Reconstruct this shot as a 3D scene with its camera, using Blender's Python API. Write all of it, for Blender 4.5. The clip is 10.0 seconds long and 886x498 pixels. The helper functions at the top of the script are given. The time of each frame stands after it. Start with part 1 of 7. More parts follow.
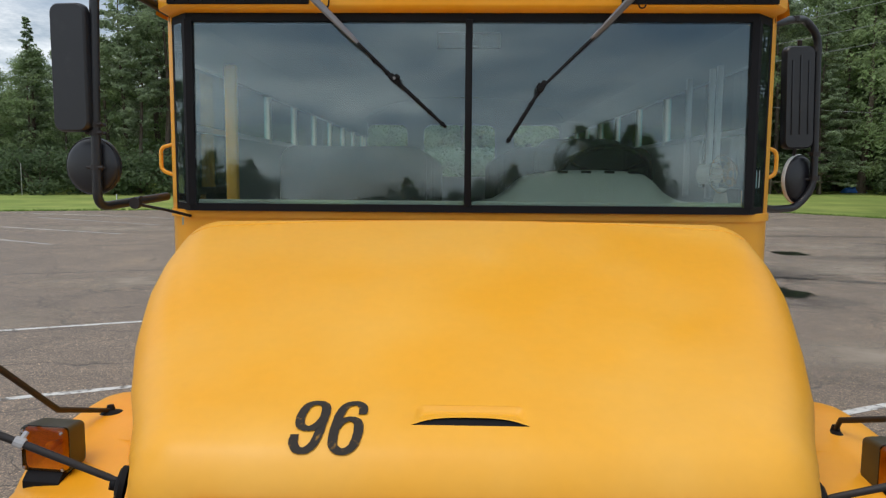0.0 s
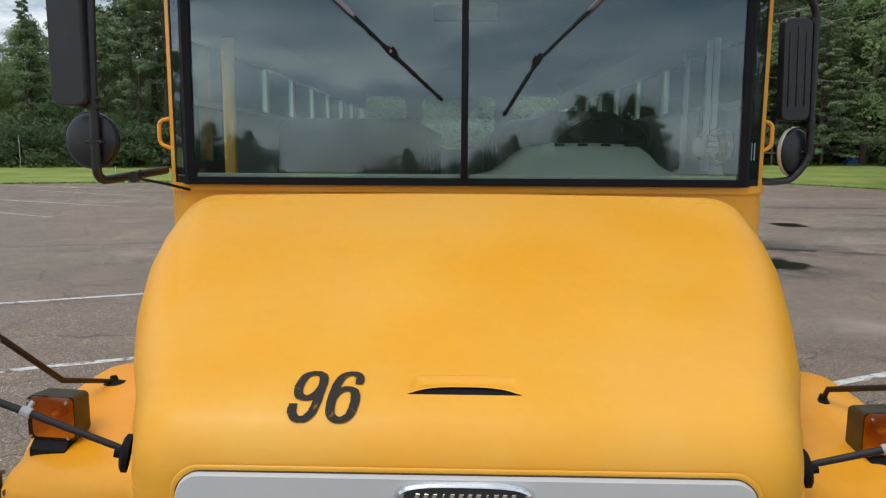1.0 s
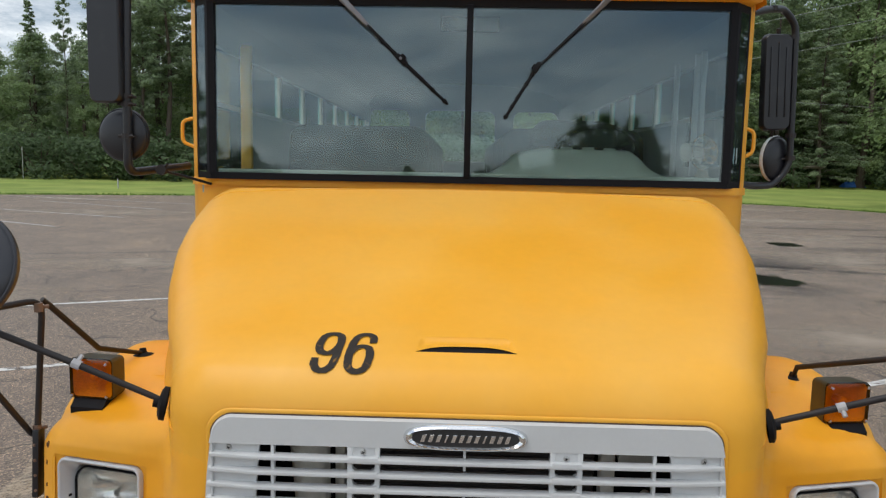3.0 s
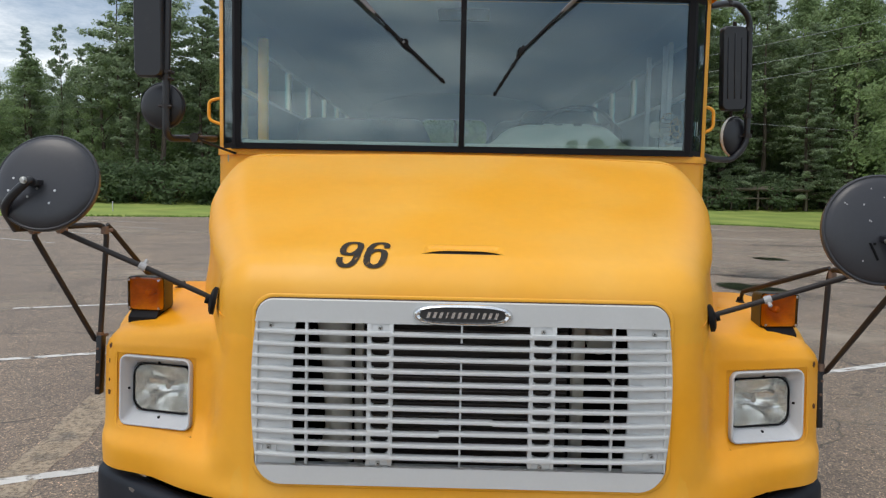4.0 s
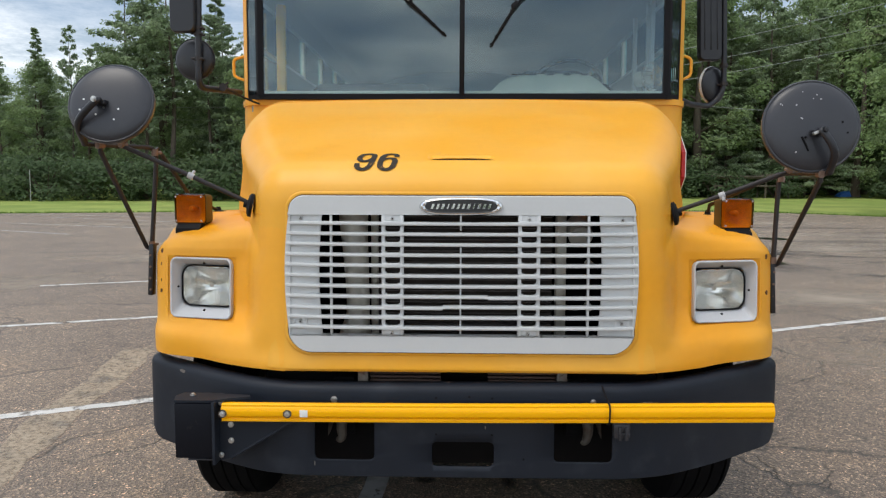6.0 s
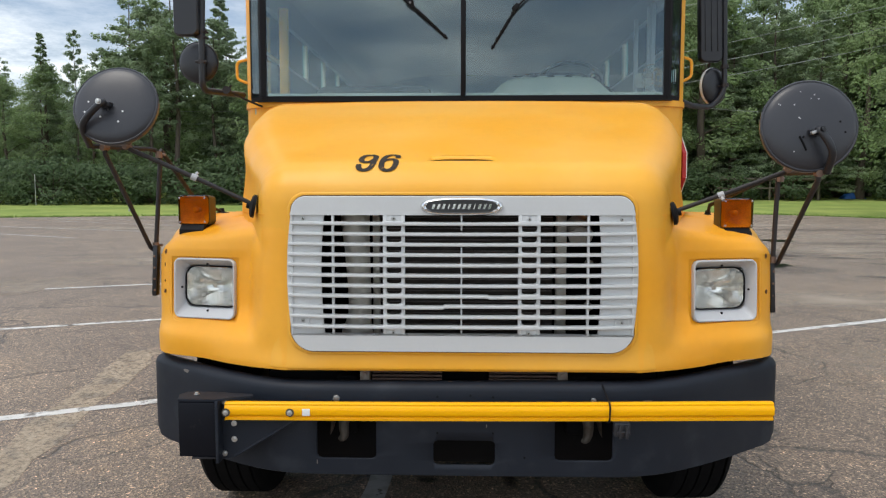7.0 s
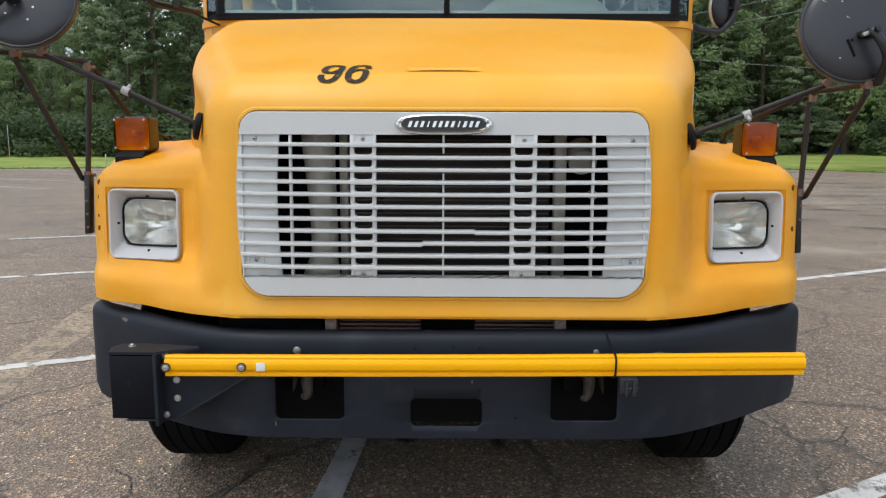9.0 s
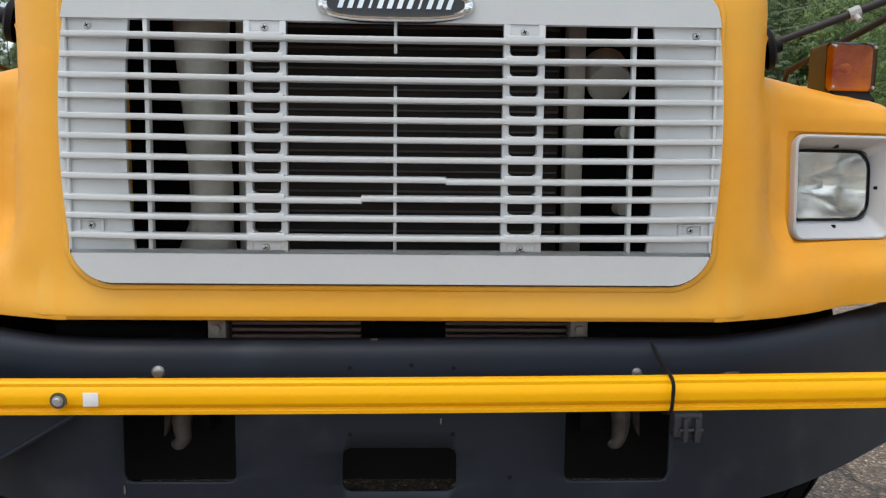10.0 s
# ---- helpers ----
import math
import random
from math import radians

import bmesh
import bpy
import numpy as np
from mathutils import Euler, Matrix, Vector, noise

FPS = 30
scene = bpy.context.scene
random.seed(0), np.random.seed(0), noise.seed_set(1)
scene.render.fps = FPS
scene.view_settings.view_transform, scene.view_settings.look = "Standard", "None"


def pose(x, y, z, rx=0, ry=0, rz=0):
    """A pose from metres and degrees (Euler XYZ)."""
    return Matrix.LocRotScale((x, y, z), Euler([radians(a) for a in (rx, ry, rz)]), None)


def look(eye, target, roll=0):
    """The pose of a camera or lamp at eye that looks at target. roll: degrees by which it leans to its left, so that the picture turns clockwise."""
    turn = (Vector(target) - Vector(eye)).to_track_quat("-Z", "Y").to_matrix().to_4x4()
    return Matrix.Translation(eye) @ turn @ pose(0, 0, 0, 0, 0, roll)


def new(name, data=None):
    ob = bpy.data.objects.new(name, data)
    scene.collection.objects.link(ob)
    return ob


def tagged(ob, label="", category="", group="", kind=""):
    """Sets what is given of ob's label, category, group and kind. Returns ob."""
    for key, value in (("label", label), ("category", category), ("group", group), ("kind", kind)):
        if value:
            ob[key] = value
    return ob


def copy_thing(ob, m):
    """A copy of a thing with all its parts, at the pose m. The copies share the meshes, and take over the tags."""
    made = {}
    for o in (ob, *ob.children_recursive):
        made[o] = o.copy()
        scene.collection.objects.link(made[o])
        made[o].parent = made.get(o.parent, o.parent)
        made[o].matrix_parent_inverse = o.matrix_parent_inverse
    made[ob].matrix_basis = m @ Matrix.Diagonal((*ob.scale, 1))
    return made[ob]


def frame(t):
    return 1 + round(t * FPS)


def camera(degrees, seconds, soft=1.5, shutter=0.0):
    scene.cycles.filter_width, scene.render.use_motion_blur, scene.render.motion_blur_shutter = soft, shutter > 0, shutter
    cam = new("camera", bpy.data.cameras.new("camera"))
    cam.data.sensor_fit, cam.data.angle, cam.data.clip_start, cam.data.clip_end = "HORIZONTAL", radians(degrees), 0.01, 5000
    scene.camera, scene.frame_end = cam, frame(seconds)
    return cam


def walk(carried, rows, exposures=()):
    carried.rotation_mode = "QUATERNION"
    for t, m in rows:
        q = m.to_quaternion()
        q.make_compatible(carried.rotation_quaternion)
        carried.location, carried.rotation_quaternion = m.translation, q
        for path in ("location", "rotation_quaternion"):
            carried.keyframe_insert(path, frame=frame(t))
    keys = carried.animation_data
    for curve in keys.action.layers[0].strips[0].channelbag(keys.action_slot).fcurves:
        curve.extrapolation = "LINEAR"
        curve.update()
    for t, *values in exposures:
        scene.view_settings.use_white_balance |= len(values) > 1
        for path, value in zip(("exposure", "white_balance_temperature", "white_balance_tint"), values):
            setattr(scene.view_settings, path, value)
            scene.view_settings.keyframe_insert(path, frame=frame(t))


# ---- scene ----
cam = camera(63.8, 10.0, soft=1.25)
PATH = [
    (0, (-0.025, -1.369, 2.074), (-0.075, 0.62, 1.873), 0.4),
    (0.5, (-0.022, -1.382, 2.08), (-0.075, 0.601, 1.825), 0.2),
    (1, (-0.011, -1.397, 2.081), (-0.061, 0.583, 1.802), 0.3),
    (1.5, (-0.009, -1.411, 2.081), (-0.059, 0.567, 1.791), 0.4),
    (2, (-0.001, -1.426, 2.08), (-0.054, 0.552, 1.794), 0.7),
    (3.3, (-0.047, -1.735, 1.941), (-0.093, 0.254, 1.738), 1.2),
    (3.5, (-0.068, -1.825, 1.888), (-0.108, 0.166, 1.702), 1.1),
    (4, (-0.031, -2.066, 1.726), (-0.059, -0.073, 1.571), 1.1),
    (4.5, (-0.038, -2.246, 1.606), (-0.061, -0.252, 1.458), 0.9),
    (5, (-0.065, -2.368, 1.509), (-0.093, -0.375, 1.352), 0.7),
    (5.5, (-0.022, -2.445, 1.456), (-0.063, -0.452, 1.286), 0.4),
    (7, (0.014, -2.509, 1.424), (-0.049, -0.516, 1.266), 0.0),
    (7.5, (0.01, -2.5, 1.42), (-0.053, -0.508, 1.252), 0.1),
    (8, (0.007, -2.476, 1.412), (-0.052, -0.486, 1.212), 0.3),
    (8.5, (0.044, -2.395, 1.394), (-0.002, -0.411, 1.151), 0.3),
    (9, (0.02, -2.137, 1.31), (0.001, -0.157, 1.026), 0.2),
    (9.5, (0.008, -1.779, 1.205), (0.028, 0.2, 0.917), 0.1),
    (10, (0.05, -1.361, 1.084), (0.111, 0.625, 0.855), 0.6),
]
walk(cam, [(t, look(eye, target, roll)) for t, eye, target, roll in PATH],
     exposures=[(0, 0.27), (2, 0.27), (3.5, 0.32), (4.2, 0.39), (5.5, 0.52), (7.5, 0.60), (9.5, 0.61), (10, 0.61)])

# ---- light: bright broken overcast, a soft high sun behind thin cloud ----
SUN_UP, SUN_ROUND = radians(66), radians(228)
world = bpy.data.worlds.new("sky")
scene.world = world
world.use_nodes = True
wt = world.node_tree
wt.nodes.clear()
w_out = wt.nodes.new("ShaderNodeOutputWorld")
w_sky = wt.nodes.new("ShaderNodeTexSky")
w_sky.sky_type, w_sky.sun_disc = "NISHITA", False
w_sky.sun_elevation, w_sky.sun_rotation = SUN_UP, SUN_ROUND
w_sky.air_density, w_sky.dust_density = 1.0, 2.0
w_bg, w_cl = wt.nodes.new("ShaderNodeBackground"), wt.nodes.new("ShaderNodeBackground")
w_bg.inputs["Strength"].default_value = 0.10
wt.links.new(w_sky.outputs[0], w_bg.inputs[0])
w_co, w_map = wt.nodes.new("ShaderNodeTexCoord"), wt.nodes.new("ShaderNodeMapping")
w_map.inputs["Rotation"].default_value = (0, 0, 5.8)
w_map.inputs["Scale"].default_value = (2.0, 2.0, 7.0)
wt.links.new(w_co.outputs["Generated"], w_map.inputs[0])
w_n1, w_n2 = wt.nodes.new("ShaderNodeTexNoise"), wt.nodes.new("ShaderNodeTexNoise")
w_n1.inputs["Scale"].default_value, w_n1.inputs["Detail"].default_value, w_n1.inputs["Roughness"].default_value = 4.2, 12, 0.70
w_n2.inputs["Scale"].default_value, w_n2.inputs["Detail"].default_value = 1.4, 6
wt.links.new(w_map.outputs[0], w_n1.inputs["Vector"])
wt.links.new(w_map.outputs[0], w_n2.inputs["Vector"])
w_r1, w_r2 = wt.nodes.new("ShaderNodeValToRGB"), wt.nodes.new("ShaderNodeValToRGB")
w_r1.color_ramp.elements[0].position, w_r1.color_ramp.elements[1].position = 0.30, 0.62
w_r2.color_ramp.elements[0].position, w_r2.color_ramp.elements[0].color = 0.40, (0.42, 0.49, 0.56, 1)
w_r2.color_ramp.elements[1].position, w_r2.color_ramp.elements[1].color = 0.60, (0.93, 0.96, 0.98, 1)
wt.links.new(w_n2.outputs["Fac"], w_r1.inputs[0])
wt.links.new(w_n1.outputs["Fac"], w_r2.inputs[0])
# an overcast sky is brightest round the veiled sun, high up
s_dir = Vector((math.sin(SUN_ROUND) * math.cos(SUN_UP), math.cos(SUN_ROUND) * math.cos(SUN_UP), math.sin(SUN_UP)))
w_dot, w_up = wt.nodes.new("ShaderNodeVectorMath"), wt.nodes.new("ShaderNodeMapRange")
w_dot.operation = "DOT_PRODUCT"
w_dot.inputs[1].default_value = s_dir
wt.links.new(w_co.outputs["Generated"], w_dot.inputs[0])
wt.links.new(w_dot.outputs["Value"], w_up.inputs["Value"])
w_up.inputs["From Min"].default_value, w_up.inputs["From Max"].default_value = 0.1, 0.80
w_up.inputs["To Min"].default_value, w_up.inputs["To Max"].default_value = 0.88, 1.45
# and pale again in a band above the horizon
w_sep, w_low, w_mul = wt.nodes.new("ShaderNodeSeparateXYZ"), wt.nodes.new("ShaderNodeMapRange"), wt.nodes.new("ShaderNodeMath")
w_mul.operation = "MULTIPLY"
wt.links.new(w_co.outputs["Generated"], w_sep.inputs[0])
wt.links.new(w_sep.outputs["Z"], w_low.inputs["Value"])
w_low.inputs["From Min"].default_value, w_low.inputs["From Max"].default_value = 0.02, 0.24
w_low.inputs["To Min"].default_value, w_low.inputs["To Max"].default_value = 1.40, 0.97
wt.links.new(w_up.outputs[0], w_mul.inputs[0])
wt.links.new(w_low.outputs[0], w_mul.inputs[1])
wt.links.new(w_mul.outputs[0], w_cl.inputs["Strength"])
wt.links.new(w_r2.outputs[0], w_cl.inputs[0])
w_mix = wt.nodes.new("ShaderNodeMixShader")
wt.links.new(w_r1.outputs[0], w_mix.inputs[0])
wt.links.new(w_bg.outputs[0], w_mix.inputs[1])
wt.links.new(w_cl.outputs[0], w_mix.inputs[2])
wt.links.new(w_mix.outputs[0], w_out.inputs[0])
sun_data = bpy.data.lights.new("sun", "SUN")
sun_data.energy, sun_data.angle, sun_data.color = 0.80, radians(30), (1.0, 0.95, 0.87)
sun = new("sun", sun_data)
sun.matrix_world = look(s_dir * 60, (0, 0, 0))

# ---- materials ----
def mat(name, color, rough=0.5, metal=0.0, spread=0.0, scale=8.0, fine=120.0, bump=0.0, bump_scale=60.0, second=None, second_at=(0.55, 0.7),
        second_scale=3.0, rough_spread=0.0, coat=0.0, random_value=0.0, island=False, spec=0.5):
    """A painted, metal or plastic surface: a base colour that drifts at two scales, an optional second colour in patches, and fine relief."""
    m = bpy.data.materials.new(name)
    m.use_nodes = True
    t = m.node_tree
    b = t.nodes["Principled BSDF"]
    b.inputs["Roughness"].default_value, b.inputs["Metallic"].default_value = rough, metal
    b.inputs["Coat Weight"].default_value, b.inputs["Coat Roughness"].default_value = coat, 0.15
    b.inputs["Specular IOR Level"].default_value = spec
    co = t.nodes.new("ShaderNodeTexCoord")

    def noise_tex(sc, detail=5.0):
        n = t.nodes.new("ShaderNodeTexNoise")
        n.inputs["Scale"].default_value, n.inputs["Detail"].default_value = sc, detail
        t.links.new(co.outputs["Object"], n.inputs["Vector"])
        return n

    def maths(op, a, c):
        n = t.nodes.new("ShaderNodeMath")
        n.operation = op
        for k, v in enumerate((a, c)):
            if isinstance(v, (int, float)):
                n.inputs[k].default_value = v
            else:
                t.links.new(v, n.inputs[k])
        return n.outputs[0]

    rgb = t.nodes.new("ShaderNodeRGB")
    rgb.outputs[0].default_value = (*color, 1)
    col = rgb.outputs[0]
    if second:
        r = t.nodes.new("ShaderNodeValToRGB")
        r.color_ramp.elements[0].position, r.color_ramp.elements[1].position = second_at
        t.links.new(noise_tex(second_scale, 8.0).outputs["Fac"], r.inputs[0])
        mx = t.nodes.new("ShaderNodeMix")
        mx.data_type = "RGBA"
        t.links.new(r.outputs[0], mx.inputs["Factor"])
        t.links.new(col, mx.inputs["A"])
        mx.inputs["B"].default_value = (*second, 1)
        col = mx.outputs["Result"]
    if spread or random_value:
        v = maths("ADD", maths("MULTIPLY", maths("SUBTRACT", noise_tex(scale).outputs["Fac"], 0.5), 2 * spread),
                  maths("MULTIPLY", maths("SUBTRACT", noise_tex(fine, 2.0).outputs["Fac"], 0.5), spread))
        if random_value:
            src = t.nodes.new("ShaderNodeNewGeometry").outputs["Random Per Island"] if island else t.nodes.new("ShaderNodeObjectInfo").outputs["Random"]
            v = maths("ADD", v, maths("MULTIPLY", maths("SUBTRACT", src, 0.5), 2 * random_value))
        hsv = t.nodes.new("ShaderNodeHueSaturation")
        t.links.new(maths("ADD", v, 1.0), hsv.inputs["Value"])
        t.links.new(col, hsv.inputs["Color"])
        col = hsv.outputs[0]
    t.links.new(col, b.inputs["Base Color"])
    if rough_spread:
        t.links.new(maths("ADD", maths("MULTIPLY", maths("SUBTRACT", noise_tex(scale * 1.7).outputs["Fac"], 0.5), 2 * rough_spread), rough), b.inputs["Roughness"])
    if bump:
        bp = t.nodes.new("ShaderNodeBump")
        bp.inputs["Strength"].default_value, bp.inputs["Distance"].default_value = bump, 0.004
        t.links.new(noise_tex(bump_scale).outputs["Fac"], bp.inputs["Height"])
        t.links.new(bp.outputs[0], b.inputs["Normal"])
    return m


def pane_mat(name, tint, gloss=0.02, ior=1.52, dust_haze=0.0, sheen=(0.82, 0.96, 1.0)):
    """Thin window glass: clear to the tint, with a mirror-like gloss that grows at grazing angles."""
    m = bpy.data.materials.new(name)
    m.use_nodes = True
    t = m.node_tree
    t.nodes.clear()
    out, mix = t.nodes.new("ShaderNodeOutputMaterial"), t.nodes.new("ShaderNodeMixShader")
    tr, gl, fr = t.nodes.new("ShaderNodeBsdfTransparent"), t.nodes.new("ShaderNodeBsdfGlossy"), t.nodes.new("ShaderNodeFresnel")
    tr.inputs[0].default_value = (*tint, 1)
    gl.inputs["Roughness"].default_value = gloss
    gl.inputs["Color"].default_value = (*sheen, 1)
    fr.inputs["IOR"].default_value = ior
    t.links.new(fr.outputs[0], mix.inputs[0])
    t.links.new(tr.outputs[0], mix.inputs[1])
    t.links.new(gl.outputs[0], mix.inputs[2])
    # pale diffuse veil: dust on the windscreen, painted haze on lamp glass
    if dust_haze:
        df, mx = t.nodes.new("ShaderNodeBsdfDiffuse"), t.nodes.new("ShaderNodeMixShader")
        df.inputs[0].default_value = (0.62, 0.66, 0.66, 1)
        nz, rp = t.nodes.new("ShaderNodeTexNoise"), t.nodes.new("ShaderNodeMapRange")
        nz.inputs["Scale"].default_value, nz.inputs["Detail"].default_value = 2.5, 8
        rp.inputs["From Min"].default_value, rp.inputs["From Max"].default_value = 0.3, 0.75
        rp.inputs["To Min"].default_value, rp.inputs["To Max"].default_value = dust_haze * 0.4, dust_haze * 1.6
        co = t.nodes.new("ShaderNodeTexCoord")
        t.links.new(co.outputs["Object"], nz.inputs["Vector"])
        t.links.new(nz.outputs["Fac"], rp.inputs["Value"])
        t.links.new(rp.outputs[0], mx.inputs[0])
        t.links.new(mix.outputs[0], mx.inputs[1])
        t.links.new(df.outputs[0], mx.inputs[2])
        mix = mx
    t.links.new(mix.outputs[0], out.inputs[0])
    return m


M_YELLOW = mat("bus_yellow_paint", (0.885, 0.372, 0.009), 0.42, spread=0.065, scale=2.0, fine=30, second=(0.885, 0.430, 0.045), second_at=(0.38, 0.66), second_scale=1.5,
               rough_spread=0.10, bump=0.02, bump_scale=25, spec=0.42)
M_HOOD = mat("sun_faded_hood_paint", (0.868, 0.390, 0.012), 0.42, spread=0.065, scale=2.0, fine=30, second=(0.872, 0.443, 0.056), second_at=(0.38, 0.66), second_scale=1.5,
               rough_spread=0.10, bump=0.02, bump_scale=25, spec=0.42)
M_GATE = mat("gate_yellow_plastic", (0.97, 0.455, 0.0005), 0.30, spread=0.03, scale=3, spec=0.22)
M_SILVER = mat("grille_grey_paint", (0.60, 0.61, 0.61), 0.45, metal=0.1, spread=0.05, scale=6, rough_spread=0.08, bump=0.02)
M_BLACK = mat("black_bumper_paint", (0.0088, 0.0126, 0.0208), 0.56, spread=0.16, scale=5, second=(0.028, 0.034, 0.044), second_at=(0.58, 0.80), second_scale=5.5, rough_spread=0.10,
              bump=0.05, bump_scale=90, spec=0.30)
M_SHELL = mat("mirror_shell_black", (0.013, 0.0135, 0.0175), 0.36, spread=0.12, scale=9, second=(0.03, 0.03, 0.032), second_at=(0.62, 0.85), second_scale=9, bump=0.03, bump_scale=140)
M_TUBE = mat("rusty_black_tube", (0.024, 0.020, 0.020), 0.55, metal=0.2, spread=0.2, scale=20, second=(0.052, 0.033, 0.026), second_at=(0.60, 0.78), second_scale=14, bump=0.15, bump_scale=160)
M_RUST = mat("rusty_clamp", (0.21, 0.14, 0.105), 0.6, metal=0.4, spread=0.3, scale=40, bump=0.2, bump_scale=200)
M_ENAMEL = mat("black_enamel", (0.0045, 0.0055, 0.0095), 0.42, spec=0.18, spread=0.2, scale=6, second=(0.02, 0.02, 0.02), second_at=(0.66, 0.8), second_scale=30)
M_OLDIRON = mat("old_iron", (0.095, 0.083, 0.070), 0.65, metal=0.3, spread=0.25, scale=25, second=(0.06, 0.035, 0.025), second_at=(0.5, 0.7), second_scale=20)
M_SLAT = mat("rusty_condenser_slat", (0.075, 0.045, 0.034), 0.7, spread=0.3, scale=30)
M_POST = mat("bright_yellow_post", (0.95, 0.52, 0.07), 0.45, spread=0.05, scale=6)
M_BEZEL = mat("lamp_bezel_grey", (0.60, 0.61, 0.625), 0.5, spread=0.08, scale=12)
M_DOME = mat("mirror_dome_black", (0.032, 0.033, 0.040), 0.34, spread=0.15, scale=9, second=(0.055, 0.056, 0.062), second_at=(0.60, 0.85), second_scale=11, bump=0.03, bump_scale=140)
M_COLLAR = mat("dull_zinc_collar", (0.42, 0.42, 0.43), 0.55, spread=0.2, scale=40)
M_CHIP = mat("bare_rusted_chip", (0.13, 0.048, 0.018), 0.8, spread=0.3, scale=60)
M_ARM = mat("worn_grey_wiper_arm", (0.20, 0.20, 0.215), 0.5, metal=0.4, spread=0.2, scale=30)
M_CREAM = mat("cream_window_post", (0.78, 0.76, 0.64), 0.5, spread=0.05, scale=8)
M_RUBBER = mat("black_rubber", (0.007, 0.007, 0.009), 0.62, spec=0.18, spread=0.15, scale=14, bump=0.05, bump_scale=120)
M_TYRE = mat("tyre_rubber", (0.004, 0.004, 0.0045), 0.92, spread=0.2, scale=12, spec=0.12, second=(0.008, 0.008, 0.0075), second_at=(0.55, 0.8), second_scale=6, bump=0.1, bump_scale=80)
M_CHROME = mat("chrome", (0.75, 0.76, 0.77), 0.10, metal=1.0, spread=0.03, scale=20)
M_STEEL = mat("zinc_steel", (0.55, 0.55, 0.54), 0.35, metal=0.9, spread=0.1, scale=50)
M_ALU = mat("aluminium_frame", (0.58, 0.60, 0.61), 0.42, metal=0.6, spread=0.05, scale=10)
M_EMBLEM = mat("emblem_black", (0.03, 0.03, 0.032), 0.3, spread=0.1, scale=30)
M_NUMBER = mat("black_number_paint", (0.038, 0.032, 0.027), 0.75, spread=0.15, scale=40, second=(0.30, 0.15, 0.03), second_at=(0.62, 0.72), second_scale=55, spec=0.15)
M_WHITE = mat("white_sticker", (0.80, 0.80, 0.78), 0.5, spread=0.03, scale=30)
M_RED = mat("sign_red", (0.50, 0.02, 0.02), 0.4, spread=0.05, scale=10)
M_RADIATOR = mat("radiator_core", (0.030, 0.022, 0.018), 0.7, spread=0.25, scale=30, bump=0.3, bump_scale=200)
M_FIN = mat("condenser_fin", (0.11, 0.095, 0.09), 0.6, metal=0.3, spread=0.2, scale=30)
M_TANK = mat("grey_plastic_duct", (0.55, 0.53, 0.47), 0.6, spread=0.2, scale=8, second=(0.22, 0.21, 0.18), second_at=(0.55, 0.8), second_scale=6)
# black for dark parts, and for the shade in holes and behind the grille
M_DARK = mat("part_and_shade_black", (0.010, 0.010, 0.011), 0.9, spec=0.1, spread=0.2, scale=10)
M_HOOK = mat("tow_hook_steel", (0.20, 0.18, 0.16), 0.55, metal=0.5, spread=0.25, scale=25, second=(0.14, 0.08, 0.05), second_at=(0.5, 0.7), second_scale=20)
M_DASH = mat("grey_green_dash_plastic", (0.37, 0.44, 0.39), 0.55, spread=0.08, scale=6, bump=0.05, bump_scale=200)
M_SEAT = mat("dark_green_vinyl", (0.018, 0.025, 0.024), 0.6, spread=0.1, scale=6, bump=0.08, bump_scale=60)
M_INSIDE = mat("interior_panel", (0.28, 0.31, 0.32), 0.55, spread=0.05, scale=4)
M_FLOORMAT = mat("ribbed_floor_mat", (0.04, 0.04, 0.042), 0.7, spread=0.1, scale=10)
M_BARK = mat("bark", (0.11, 0.085, 0.065), 0.9, spread=0.3, scale=3, fine=30, bump=0.6, bump_scale=14)
M_WOOD = mat("weathered_wood", (0.16, 0.13, 0.10), 0.85, spread=0.25, scale=8, bump=0.3, bump_scale=40)
M_TARP = mat("blue_tarp", (0.02, 0.11, 0.38), 0.45, spread=0.15, scale=5, bump=0.3, bump_scale=6)
M_CABLE = mat("overhead_cable", (0.30, 0.32, 0.32), 0.7, spread=0.1, scale=5)
M_GLASS = pane_mat("tinted_windscreen_glass", (0.93, 0.97, 0.96), 0.0, 1.76, 0.008)
M_SIDEGLASS = pane_mat("side_window_glass", (0.90, 0.95, 0.93), 0.02, 1.5)
# a pale haze is mixed into lens and ribs so they look lit
M_LENS = pane_mat("clear_headlamp_glass", (0.97, 0.97, 0.95), 0.03, 1.55, 0.07, (1.0, 0.99, 0.97))
M_FLUTE = pane_mat("fluted_glass", (0.92, 0.92, 0.90), 0.06, 1.7, 0.10, (1.0, 0.99, 0.97))
M_MIRROR = mat("mirror_glass", (0.85, 0.87, 0.88), 0.03, metal=1.0)
M_REFLECTOR = mat("lamp_reflector", (0.97, 0.96, 0.93), 0.19, metal=0.95, spread=0.06, scale=30, bump=0.05, bump_scale=45)
M_AMBER = pane_mat("amber_lamp_plastic", (0.88, 0.385, 0.010), 0.06, 1.36)
M_AMBERBACK = mat("yellowed_lamp_interior", (0.72, 0.56, 0.33), 0.45, spread=0.3, scale=30)
M_BULB = mat("amber_bulb", (0.62, 0.42, 0.20), 0.3, spread=0.1, scale=40)
M_LAMPBOX = mat("lamp_housing_black", (0.05, 0.042, 0.022), 0.5, spread=0.2, scale=20)


